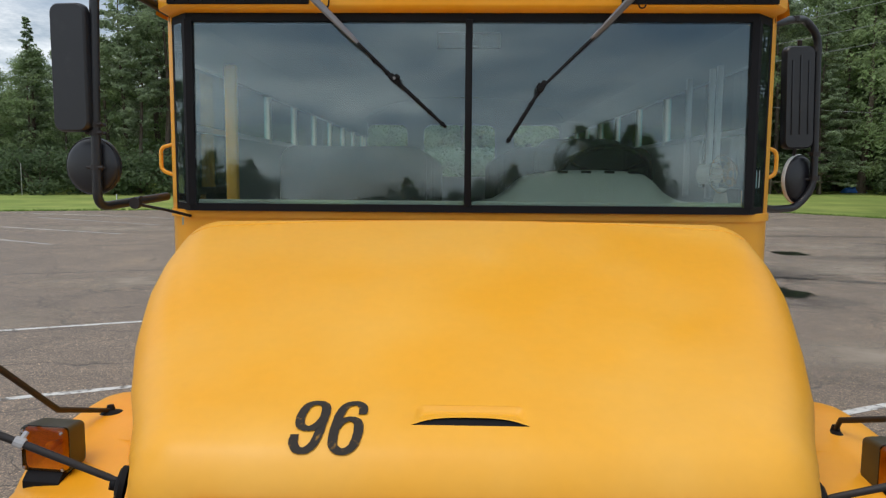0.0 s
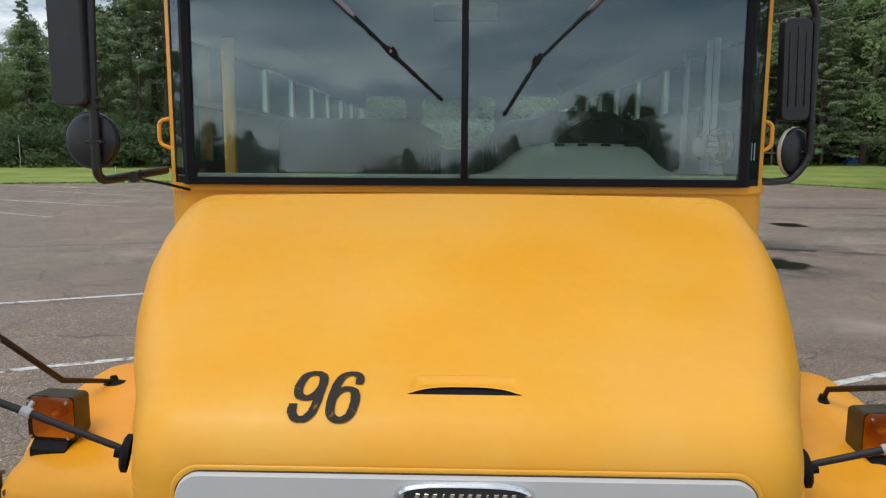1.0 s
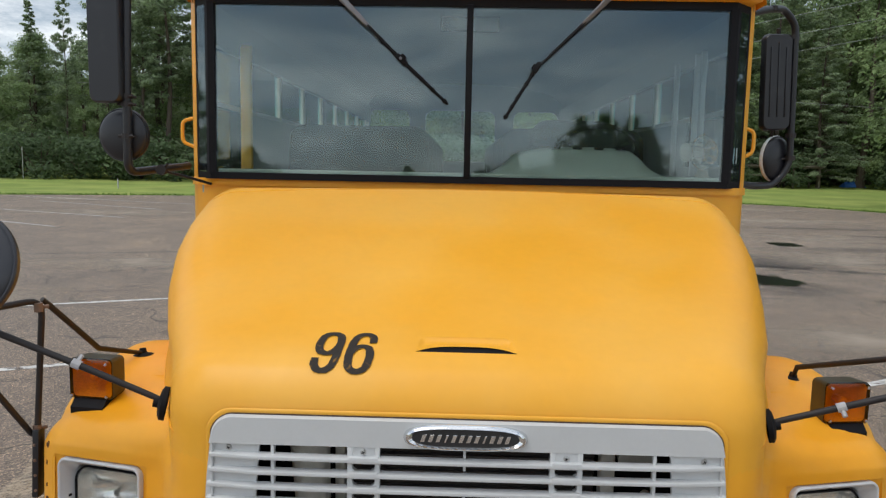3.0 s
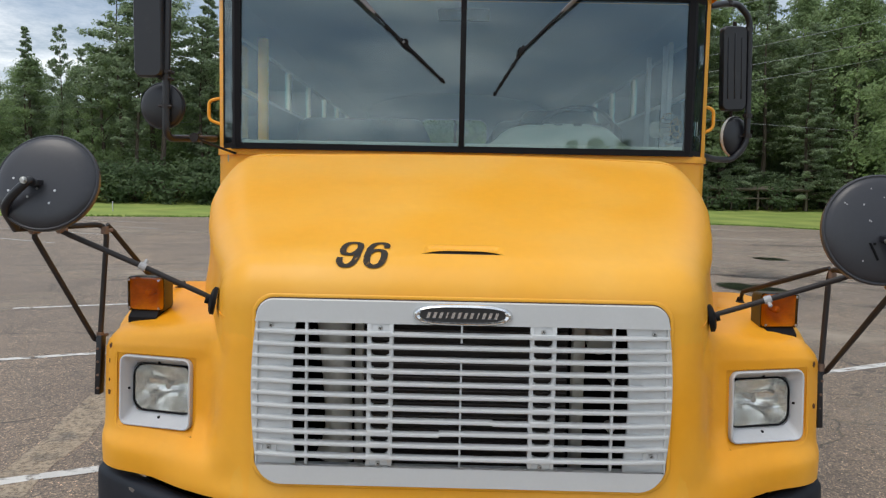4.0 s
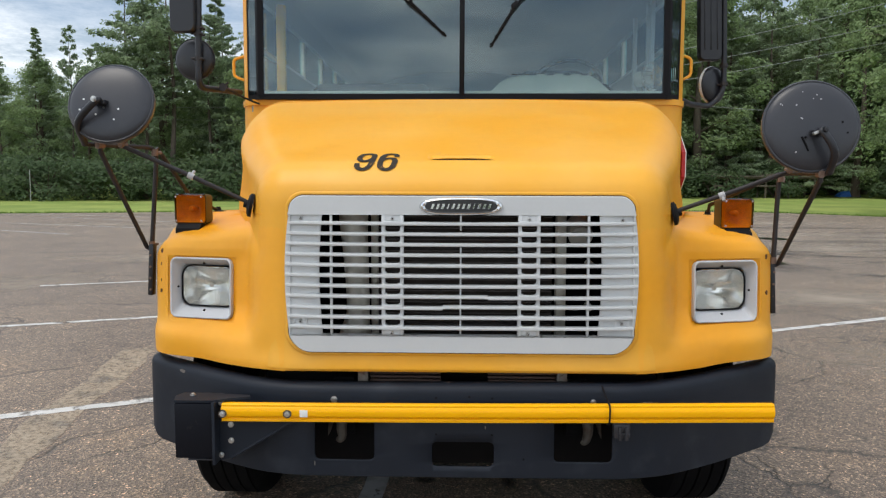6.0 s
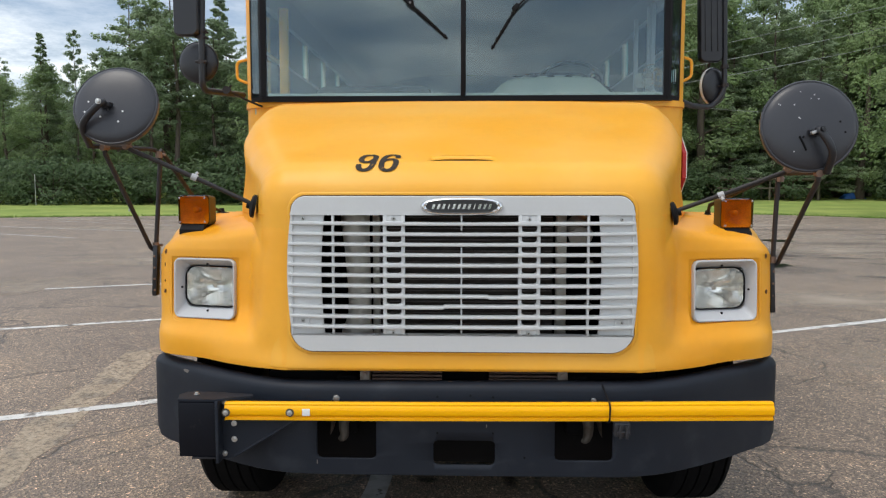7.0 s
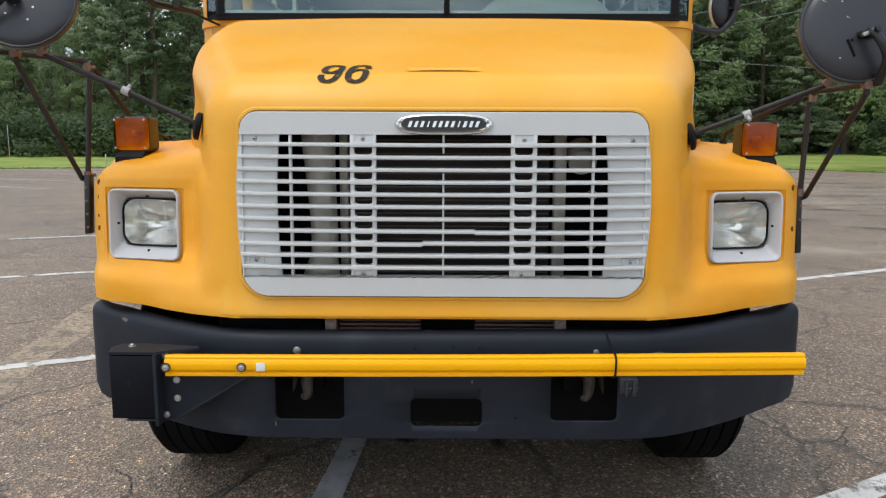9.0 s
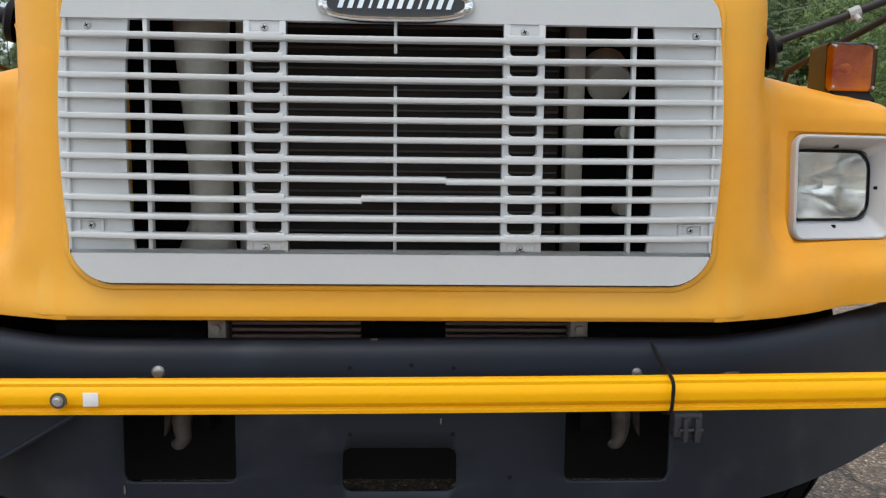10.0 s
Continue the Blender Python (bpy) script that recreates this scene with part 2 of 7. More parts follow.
def leaf_mat(name, color, warm):
    m = mat(name, color, 0.55, spread=0.24, scale=0.35, fine=2.0, random_value=0.30, island=True, second=warm, second_at=(0.45, 0.75), second_scale=0.6)
    t = m.node_tree
    b = t.nodes["Principled BSDF"]
    b.inputs["Specular IOR Level"].default_value = 0.3
    tl, mx = t.nodes.new("ShaderNodeBsdfTranslucent"), t.nodes.new("ShaderNodeMixShader")
    t.links.new(b.inputs["Base Color"].links[0].from_socket, tl.inputs["Color"])
    mx.inputs[0].default_value = 0.55
    t.links.new(b.outputs[0], mx.inputs[1])
    t.links.new(tl.outputs[0], mx.inputs[2])
    t.links.new(mx.outputs[0], t.nodes["Material Output"].inputs[0])
    return m


M_LEAF_A = leaf_mat("broad_leaves", (0.235, 0.320, 0.145), (0.290, 0.360, 0.165))
M_LEAF_B = leaf_mat("pine_needles", (0.270, 0.345, 0.205), (0.320, 0.390, 0.225))
M_LEAF_C = leaf_mat("shrub_leaves", (0.110, 0.165, 0.080), (0.165, 0.220, 0.095))


def asphalt_mat():
    """Old bleached asphalt: aggregate specks, drifted tone, stains and a net of cracks."""
    m = bpy.data.materials.new("weathered_asphalt")
    m.use_nodes = True
    t = m.node_tree
    b = t.nodes["Principled BSDF"]
    b.inputs["Roughness"].default_value = 0.60
    b.inputs["Specular IOR Level"].default_value = 0.75
    co = t.nodes.new("ShaderNodeTexCoord")

    def tex(kind, scale, **kw):
        n = t.nodes.new(kind)
        n.inputs["Scale"].default_value = scale
        for k, v in kw.items():
            n.inputs[k].default_value = v
        return n

    def link(a, c):
        t.links.new(a, c)

    def ramp(src, stops):
        r = t.nodes.new("ShaderNodeValToRGB")
        while len(r.color_ramp.elements) < len(stops):
            r.color_ramp.elements.new(0.5)
        for e, (p, c) in zip(r.color_ramp.elements, stops):
            e.position, e.color = p, (*c, 1)
        link(src, r.inputs[0])
        return r.outputs[0]

    def mixed(kind, a, c, f):
        n = t.nodes.new("ShaderNodeMix")
        n.data_type, n.blend_type = "RGBA", kind
        for key, v in (("A", a), ("B", c), ("Factor", f)):
            if isinstance(v, (int, float)):
                n.inputs[key].default_value = v
            else:
                link(v, n.inputs[key])
        return n.outputs["Result"]

    big = tex("ShaderNodeTexNoise", 0.16, Detail=8, Roughness=0.6)
    mid = tex("ShaderNodeTexNoise", 1.3, Detail=7, Roughness=0.6)
    grit = tex("ShaderNodeTexVoronoi", 95.0)
    grit2 = tex("ShaderNodeTexNoise", 240.0, Detail=3)
    chips = tex("ShaderNodeTexVoronoi", 170.0)
    for n in (big, mid, grit, grit2, chips):
        link(co.outputs["Object"], n.inputs["Vector"])
    base = ramp(big.outputs["Fac"], [(0.30, (0.245, 0.198, 0.161)), (0.55, (0.286, 0.231, 0.184)), (0.75, (0.345, 0.274, 0.209))])
    base = mixed("MULTIPLY", base, ramp(mid.outputs["Fac"], [(0.30, (0.82, 0.82, 0.83)), (0.70, (1.12, 1.10, 1.07))]), 0.7)
    base = mixed("MULTIPLY", base, ramp(grit.outputs["Color"], [(0.05, (0.28, 0.27, 0.27)), (0.50, (0.80, 0.78, 0.75)), (0.78, (1.35, 1.26, 1.14)), (0.95, (3.3, 3.0, 2.6))]), 0.92)
    base = mixed("MULTIPLY", base, ramp(grit2.outputs["Fac"], [(0.35, (0.7, 0.7, 0.7)), (0.65, (1.25, 1.25, 1.25))]), 0.6)
    drift = tex("ShaderNodeTexNoise", 0.55, Detail=13, Roughness=0.78)
    link(co.outputs["Object"], drift.inputs["Vector"])
    base = mixed("MULTIPLY", base, ramp(drift.outputs["Fac"], [(0.36, (0.60, 0.60, 0.62)), (0.46, (0.92, 0.92, 0.92)), (0.54, (1.0, 1.0, 1.0)), (0.64, (1.38, 1.30, 1.16))]), 0.75)
    base = mixed("MULTIPLY", base, ramp(chips.outputs["Color"], [(0.10, (0.40, 0.38, 0.37)), (0.50, (0.90, 0.88, 0.86)), (0.80, (1.15, 1.12, 1.06)), (0.96, (3.2, 3.0, 2.7))]), 0.75)
    bend = tex("ShaderNodeTexNoise", 1.1, Detail=6)
    link(co.outputs["Object"], bend.inputs["Vector"])
    add = t.nodes.new("ShaderNodeMix")
    add.data_type, add.blend_type = "RGBA", "LINEAR_LIGHT"
    add.inputs["Factor"].default_value = 0.45
    link(co.outputs["Object"], add.inputs["A"])
    link(bend.outputs["Color"], add.inputs["B"])
    crack = tex("ShaderNodeTexVoronoi", 0.55)
    crack.feature = "DISTANCE_TO_EDGE"
    link(add.outputs["Result"], crack.inputs["Vector"])
    crack2 = tex("ShaderNodeTexVoronoi", 1.6)
    crack2.feature = "DISTANCE_TO_EDGE"
    link(add.outputs["Result"], crack2.inputs["Vector"])
    line1 = ramp(crack.outputs["Distance"], [(0.0, (1, 1, 1)), (0.014, (0, 0, 0))])
    line2 = ramp(crack2.outputs["Distance"], [(0.0, (1, 1, 1)), (0.014, (0, 0, 0))])
    patch = ramp(mid.outputs["Fac"], [(0.46, (0, 0, 0)), (0.58, (1, 1, 1))])
    line2 = mixed("MULTIPLY", line2, patch, 1.0)
    broken = ramp(bend.outputs["Fac"], [(0.36, (0, 0, 0)), (0.50, (1, 1, 1))])
    line1 = mixed("MULTIPLY", line1, broken, 0.75)
    cracks = mixed("ADD", line1, line2, 1.0)
    dark = t.nodes.new("ShaderNodeRGB")
    dark.outputs[0].default_value = (0.035, 0.032, 0.030, 1)
    fac = t.nodes.new("ShaderNodeMath")
    fac.operation = "MULTIPLY"
    fac.inputs[1].default_value = 0.8
    link(cracks, fac.inputs[0])
    link(mixed("MIX", base, dark.outputs[0], fac.outputs[0]), b.inputs["Base Color"])
    bp = t.nodes.new("ShaderNodeBump")
    bp.inputs["Strength"].default_value, bp.inputs["Distance"].default_value = 1.0, 0.006
    link(grit.outputs["Distance"], bp.inputs["Height"])
    bp2 = t.nodes.new("ShaderNodeBump")
    bp2.invert = True
    bp2.inputs["Strength"].default_value, bp2.inputs["Distance"].default_value = 0.8, 0.01
    link(cracks, bp2.inputs["Height"])
    link(bp.outputs[0], bp2.inputs["Normal"])
    link(bp2.outputs[0], b.inputs["Normal"])
    return m


M_ASPHALT = asphalt_mat()
M_GRASS = mat("mown_grass", (0.215, 0.285, 0.068), 0.85, spread=0.35, scale=0.35, fine=9, second=(0.31, 0.355, 0.095), second_at=(0.42, 0.7), second_scale=0.25, bump=1.0, bump_scale=25, spec=0.2)
M_BLADE = mat("grass_blades", (0.11, 0.19, 0.03), 0.7, spread=0.3, scale=0.4, random_value=0.3, island=True, spec=0.2)
M_LINE = mat("worn_white_line_paint", (0.64, 0.63, 0.605), 0.75, spread=0.25, scale=6, fine=90, second=(0.20, 0.18, 0.16), second_at=(0.54, 0.66), second_scale=7, bump=0.5, bump_scale=120)
M_OLDLINE = mat("faded_line_paint", (0.30, 0.285, 0.26), 0.8, spread=0.3, scale=5, fine=90, second=(0.17, 0.155, 0.14), second_at=(0.45, 0.62), second_scale=6, bump=0.5, bump_scale=120)
M_UNDER = mat("old_grey_line_paint", (0.46, 0.46, 0.46), 0.8, spread=0.15, scale=6, fine=90, second=(0.36, 0.35, 0.34), second_at=(0.5, 0.62), second_scale=9, bump=0.4, bump_scale=120)
M_TAN = mat("tan_worn_patch", (0.40, 0.325, 0.24), 0.85, spread=0.3, scale=4, fine=100, second=(0.17, 0.15, 0.13), second_at=(0.50, 0.70), second_scale=5, bump=0.7, bump_scale=110)


def stain_mat(name, color, rough, soft, size, strength=1.0):
    """A ground patch, wet, dirty or of another tone, that frays out towards its edge and in blotches."""
    m = mat(name, color, rough, spread=0.25, scale=2.0, fine=60, bump=0.25 if rough > 0.4 else 0.03, bump_scale=100)
    t = m.node_tree
    b = t.nodes["Principled BSDF"]
    co = t.nodes.new("ShaderNodeTexCoord")
    sub = t.nodes.new("ShaderNodeVectorMath")
    sub.operation = "SUBTRACT"
    sub.inputs[1].default_value = (0.5, 0.5, 0.5)
    t.links.new(co.outputs["Generated"], sub.inputs[0])
    flat = t.nodes.new("ShaderNodeVectorMath")
    flat.operation = "MULTIPLY"
    flat.inputs[1].default_value = (2, 2, 0)
    t.links.new(sub.outputs[0], flat.inputs[0])
    ln = t.nodes.new("ShaderNodeVectorMath")
    ln.operation = "LENGTH"
    t.links.new(flat.outputs[0], ln.inputs[0])
    nz = t.nodes.new("ShaderNodeTexNoise")
    nz.inputs["Scale"].default_value, nz.inputs["Detail"].default_value, nz.inputs["Roughness"].default_value = size, 9, 0.65
    t.links.new(co.outputs["Object"], nz.inputs["Vector"])
    ad = t.nodes.new("ShaderNodeMath")
    ad.operation = "MULTIPLY_ADD"
    t.links.new(nz.outputs["Fac"], ad.inputs[0])
    ad.inputs[1].default_value = 1.3
    t.links.new(ln.outputs["Value"], ad.inputs[2])
    rp = t.nodes.new("ShaderNodeMapRange")
    rp.interpolation_type = "SMOOTHSTEP"
    t.links.new(ad.outputs[0], rp.inputs["Value"])
    rp.inputs["From Min"].default_value, rp.inputs["From Max"].default_value = 1.35 - soft, 1.40
    rp.inputs["To Min"].default_value, rp.inputs["To Max"].default_value = strength, 0.0
    tr, mx = t.nodes.new("ShaderNodeBsdfTransparent"), t.nodes.new("ShaderNodeMixShader")
    t.links.new(rp.outputs[0], mx.inputs[0])
    t.links.new(tr.outputs[0], mx.inputs[1])
    t.links.new(b.outputs[0], mx.inputs[2])
    t.links.new(mx.outputs[0], t.nodes["Material Output"].inputs[0])
    return m


M_PUDDLE = stain_mat("wet_oil_stain", (0.012, 0.013, 0.010), 0.16, 0.25, 1.6)
M_DAMP = stain_mat("damp_asphalt", (0.075, 0.070, 0.066), 0.60, 0.9, 1.8, 0.45)
M_BLEACH = stain_mat("bleached_asphalt", (0.40, 0.335, 0.265), 0.85, 0.9, 0.9, 0.78)
M_DARKBLOT = stain_mat("dark_blotches", (0.03, 0.028, 0.027), 0.6, 0.7, 5.0, 0.75)


def worn(m, size, lo, hi, keep=0.0, fine=0.0):
    """Lets the ground show through where the paint has worn off."""
    t = m.node_tree
    b = t.nodes["Principled BSDF"]
    co, nz, rp = t.nodes.new("ShaderNodeTexCoord"), t.nodes.new("ShaderNodeTexNoise"), t.nodes.new("ShaderNodeMapRange")
    nz.inputs["Scale"].default_value, nz.inputs["Detail"].default_value, nz.inputs["Roughness"].default_value = size, 10, 0.72 + fine
    t.links.new(co.outputs["Object"], nz.inputs["Vector"])
    t.links.new(nz.outputs["Fac"], rp.inputs["Value"])
    rp.inputs["From Min"].default_value, rp.inputs["From Max"].default_value = lo, hi
    rp.inputs["To Min"].default_value, rp.inputs["To Max"].default_value = 1.0, keep
    tr, mx = t.nodes.new("ShaderNodeBsdfTransparent"), t.nodes.new("ShaderNodeMixShader")
    t.links.new(rp.outputs[0], mx.inputs[0])
    t.links.new(tr.outputs[0], mx.inputs[1])
    t.links.new(b.outputs[0], mx.inputs[2])
    t.links.new(mx.outputs[0], t.nodes["Material Output"].inputs[0])
    return m


worn(M_UNDER, 11.0, 0.60, 0.68, 0.1)
worn(M_LINE, 9.0, 0.53, 0.63, 0.15)
worn(M_OLDLINE, 8.0, 0.42, 0.58, 0.15)
worn(M_TAN, 26.0, 0.46, 0.66, 0.05, 0.1)

# ---- shape helpers ----
def finish(name, bm, material, parent=None, label="", smooth=35):
    bmesh.ops.recalc_face_normals(bm, faces=bm.faces)
    me = bpy.data.meshes.new(name)
    bm.to_mesh(me)
    bm.free()
    me.materials.append(material)
    if smooth:
        me.polygons.foreach_set("use_smooth", [True] * len(me.polygons))
        me.set_sharp_from_angle(angle=radians(smooth))
    ob = new(name, me)
    if parent:
        ob.parent = parent
    if label:
        ob["label"] = label
    return ob


def part(name, bm, material, parent, label="", smooth=35):
    return finish(name, bm, material, parent, label, smooth)


def empty(name, at=(0, 0, 0)):
    ob = new(name)
    ob.empty_display_size = 0.2
    ob.location = at
    return ob


def box(bm, lo, hi, bevel=0.0, m=None, seg=2):
    c = [(a + b) / 2 for a, b in zip(lo, hi)]
    d = [abs(b - a) for a, b in zip(lo, hi)]
    r = bmesh.ops.create_cube(bm, size=1.0, matrix=Matrix.Translation(c) @ Matrix.Diagonal((*d, 1)))
    if bevel:
        edges = list({e for v in r["verts"] for e in v.link_edges})
        rb = bmesh.ops.bevel(bm, geom=edges, offset=bevel, segments=seg, profile=0.5, affect="EDGES")
        vs = list({v for f in rb["faces"] for v in f.verts} | {v for v in r["verts"] if v.is_valid})
    else:
        vs = r["verts"]
    if m is not None:
        bmesh.ops.transform(bm, matrix=m, verts=vs)
    return vs


def rod(bm, a, b, r, r2=None, n=12, caps=True):
    a, b = Vector(a), Vector(b)
    d = b - a
    m = Matrix.Translation((a + b) / 2) @ d.to_track_quat("Z", "Y").to_matrix().to_4x4()
    return bmesh.ops.create_cone(bm, cap_ends=caps, segments=n, radius1=r, radius2=r if r2 is None else r2, depth=d.length, matrix=m)["verts"]


def smooth_line(pts, steps=6):
    """Catmull-Rom through the points."""
    p = [Vector(q) for q in pts]
    p = [2 * p[0] - p[1]] + p + [2 * p[-1] - p[-2]]
    out = []
    for i in range(1, len(p) - 2):
        for k in range(steps):
            u = k / steps
            out.append(0.5 * ((2 * p[i]) + (p[i + 1] - p[i - 1]) * u + (2 * p[i - 1] - 5 * p[i] + 4 * p[i + 1] - p[i + 2]) * u * u
                              + (3 * p[i] - p[i - 1] - 3 * p[i + 1] + p[i + 2]) * u ** 3))
    out.append(p[-2])
    return out


def bent(pts, r=0.04, steps=5):
    """A polyline with its corners rounded."""
    p = [Vector(q) for q in pts]
    out = [p[0]]
    for i in range(1, len(p) - 1):
        a, b = p[i - 1] - p[i], p[i + 1] - p[i]
        k = min(r, a.length * 0.45, b.length * 0.45)
        a, b = p[i] + a.normalized() * k, p[i] + b.normalized() * k
        for s in range(steps + 1):
            u = s / steps
            out.append((1 - u) ** 2 * a + 2 * u * (1 - u) * p[i] + u * u * b)
    out.append(p[-1])
    return out


def tube(bm, pts, r, n=10, flat=1.0, caps=True):
    """A round tube along the points; r may be a list."""
    pts = [Vector(q) for q in pts]
    rs = r if isinstance(r, (list, tuple)) else [r] * len(pts)
    rings, side = [], None
    for i, q in enumerate(pts):
        d = (pts[min(i + 1, len(pts) - 1)] - pts[max(i - 1, 0)]).normalized()
        if side is None:
            side = d.orthogonal().normalized()
        side = (side - d * side.dot(d)).normalized()
        up = d.cross(side)
        rings.append([bm.verts.new(q + rs[i] * (side * math.cos(2 * math.pi * k / n) + up * flat * math.sin(2 * math.pi * k / n))) for k in range(n)])
    for a, b in zip(rings, rings[1:]):
        for k in range(n):
            bm.faces.new((a[k], a[(k + 1) % n], b[(k + 1) % n], b[k]))
    if caps:
        bm.faces.new(rings[0][::-1])
        bm.faces.new(rings[-1])


def lathe(bm, prof, m, n=32):
    """Turns (radius, height) pairs about the local z axis, placed by m."""
    rings = []
    for r, h in prof:
        if r < 1e-6:
            rings.append([bm.verts.new(m @ Vector((0, 0, h)))])
        else:
            rings.append([bm.verts.new(m @ Vector((r * math.cos(2 * math.pi * k / n), r * math.sin(2 * math.pi * k / n), h))) for k in range(n)])
    for a, b in zip(rings, rings[1:]):
        for k in range(n):
            q = (k + 1) % n
            if len(a) == 1 and len(b) > 1:
                bm.faces.new((a[0], b[k], b[q]))
            elif len(b) == 1 and len(a) > 1:
                bm.faces.new((a[k], a[q], b[0]))
            elif len(a) > 1:
                bm.faces.new((a[k], a[q], b[q], b[k]))


def rrect(w, h, r, steps=5):
    """A rounded rectangle about the origin, counter-clockwise."""
    out = []
    for cx, cy, a0 in ((w / 2 - r, h / 2 - r, 0), (-w / 2 + r, h / 2 - r, 90), (-w / 2 + r, -h / 2 + r, 180), (w / 2 - r, -h / 2 + r, 270)):
        for k in range(steps + 1):
            a = radians(a0 + 90 * k / steps)
            out.append((cx + r * math.cos(a), cy + r * math.sin(a)))
    return out


def loops(bm, rings, cap_first=False, cap_last=False, closed=True):
    """Joins rings of the same number of points by faces."""
    vs = [[bm.verts.new(p) for p in ring] for ring in rings]
    for a, b in zip(vs, vs[1:]):
        n = len(a)
        for k in range(n if closed else n - 1):
            bm.faces.new((a[k], a[(k + 1) % n], b[(k + 1) % n], b[k]))
    if cap_first:
        bm.faces.new(vs[0][::-1])
    if cap_last:
        bm.faces.new(vs[-1])
    return vs


def prism(bm, pts, m, depth, bevel=0.0):
    """A flat outline in local x, y, thick along local z."""
    rings = []
    if bevel:
        c = Vector((sum(p[0] for p in pts) / len(pts), sum(p[1] for p in pts) / len(pts)))
        shrunk = [tuple(c + (Vector(p) - c) * (1 - bevel / max(1e-6, (Vector(p) - c).length))) for p in pts]
        rings = [[m @ Vector((*p, 0)) for p in pts], [m @ Vector((*p, depth - bevel)) for p in pts], [m @ Vector((*p, depth)) for p in shrunk]]
    else:
        rings = [[m @ Vector((*p, 0)) for p in pts], [m @ Vector((*p, depth)) for p in pts]]
    loops(bm, rings, True, True)


def front(x, y, z, turn=0.0, lean=0.0):
    """Local x to the right, local y up, local z towards the front (-y)."""
    return Matrix.Translation((x, y, z)) @ Matrix.Rotation(radians(turn), 4, "Z") @ Matrix.Rotation(radians(90 + lean), 4, "X")


def bolt(bm, m, r=0.009, h=0.007, n=6):
    lathe(bm, [(r * 1.5, 0), (r * 1.5, 0.002), (r, 0.002), (r, h), (r * 0.8, h + 0.001), (0, h + 0.001)], m, n * 2)

# ---- the school bus ----
bus = empty("school_bus")
tagged(bus, "parked yellow school bus with sloping hood, grey grille and black bumper", "bus")


def eased(v):
    v = max(0.0, min(1.0, v))
    return v * v * (3 - 2 * v)


def nose_width(y):
    return float(np.interp(y, (0.0, 0.04, 0.08, 0.12, 0.16, 0.20, 0.25, 0.35, 0.60, 0.90, 1.10, 1.30, 1.40), (0.738, 0.742, 0.750, 0.760, 0.773, 0.789, 0.812, 0.861, 0.955, 1.048, 1.088, 1.106, 1.109)))


HOOD_LINE = smooth_line([(0, y, z) for y, z in ((0.05, 0.785), (-0.006, 0.787), (-0.018, 0.794), (-0.020, 0.808), (-0.010, 0.868), (-0.006, 0.96), (-0.002, 1.138), (0.0005, 1.28), (0.002, 1.36), (0.005, 1.408), (0.020, 1.455), (0.054, 1.500),
                                                (0.090, 1.5255), (0.122, 1.5405), (0.178, 1.5600), (0.25, 1.5826), (0.40, 1.629), (0.80, 1.752), (1.10, 1.843), (1.27, 1.892), (1.345, 1.908), (1.385, 1.897), (1.40, 1.86))], 6)


def crown(y):
    return 0.012 * max(0.0, min(1.0, (y - 0.05) / 0.35))


def hood_shell(bm):
    """The tilting hood: a flat nose that rolls over into a sloping top, with rolled sides, open behind the grille and at the handhold."""
    fr = [0, 0.07, 0.14, 0.206, 0.36, 0.52, 0.68, 0.82, 0.945, 1.0]
    arc = [radians(a) for a in (9, 18, 27, 36, 45, 54, 62, 69)]
    rows = []
    for i, p in enumerate(HOOD_LINE):
        d = (HOOD_LINE[min(i + 1, len(HOOD_LINE) - 1)] - HOOD_LINE[max(i - 1, 0)]).normalized()
        inward = Vector((0, d.z, -d.y)) if p.z > 1.2 else Vector((0, 1, 0))
        if p.y > 1.25:
            inward = Vector((0, 0.27, -0.96))
        w = nose_width(p.y)
        r = 0.12 + 0.062 * max(0.0, min(1.0, p.y / 1.1))
        half = [(w - r) * f for f in fr]
        pts = [Vector((x, p.y, p.z)) for x in half]
        # the top is very slightly crowned
        for q in pts:
            q.z -= crown(p.y) * (q.x / w) ** 2
        last = pts[-1].copy()
        for a in arc:
            q = last + Vector((1.07 * r * math.sin(a), 0, 0)) + inward * 1.07 * r * (1 - math.cos(a))
            pts.append(q)
        e = pts[-1]
        yb = max(0.36, e.y)
        zb = min(e.z, 1.26)
        hollow = 0.009 * eased((p.y - 0.05) / 0.3)
        for k in (0.12, 0.30, 0.50, 0.70, 0.88, 1.0):
            pts.append(Vector((e.x + (nose_width(yb) - e.x) * k - hollow * (math.sin(math.pi * k / 0.56) if k < 0.56 else -0.9 * math.sin(math.pi * (k - 0.56) / 0.44)), e.y + (yb - e.y) * k, e.z + (zb - e.z) * k)))
        # the lower corners lie just under the fenders' smooth sweep
        for q in pts[len(half):]:
            if p.y < 0.1:
                q.y += 0.0015 * max(0.0, min(1.0, (1.345 - q.z) / 0.08))
        rows.append([Vector((-q.x, q.y, q.z)) for q in pts[:0:-1]] + pts)
        # the hood sits a little towards the entrance side
        for q in rows[-1]:
            q.x -= 0.010 * eased((p.y - 0.2) / 0.5)
    vs = loops(bm, rows, closed=False)
    doomed = []
    for f in bm.faces:
        c = f.calc_center_median()
        if abs(c.x) < 0.600 and 0.882 < c.z < 1.396 and c.y < 0.03:
            doomed.append(f)
        elif abs(c.x) < 0.125 and 0.122 < c.y < 0.190 and c.z > 1.5:
            doomed.append(f)
    bmesh.ops.delete(bm, geom=doomed, context="FACES")


bm = bmesh.new()
hood_shell(bm)
# the scooped handhold: a shallow ramp that breaks off above a dark slot
def slope_z(y):
    return 1.5402 + (y - 0.1215) * 0.3474


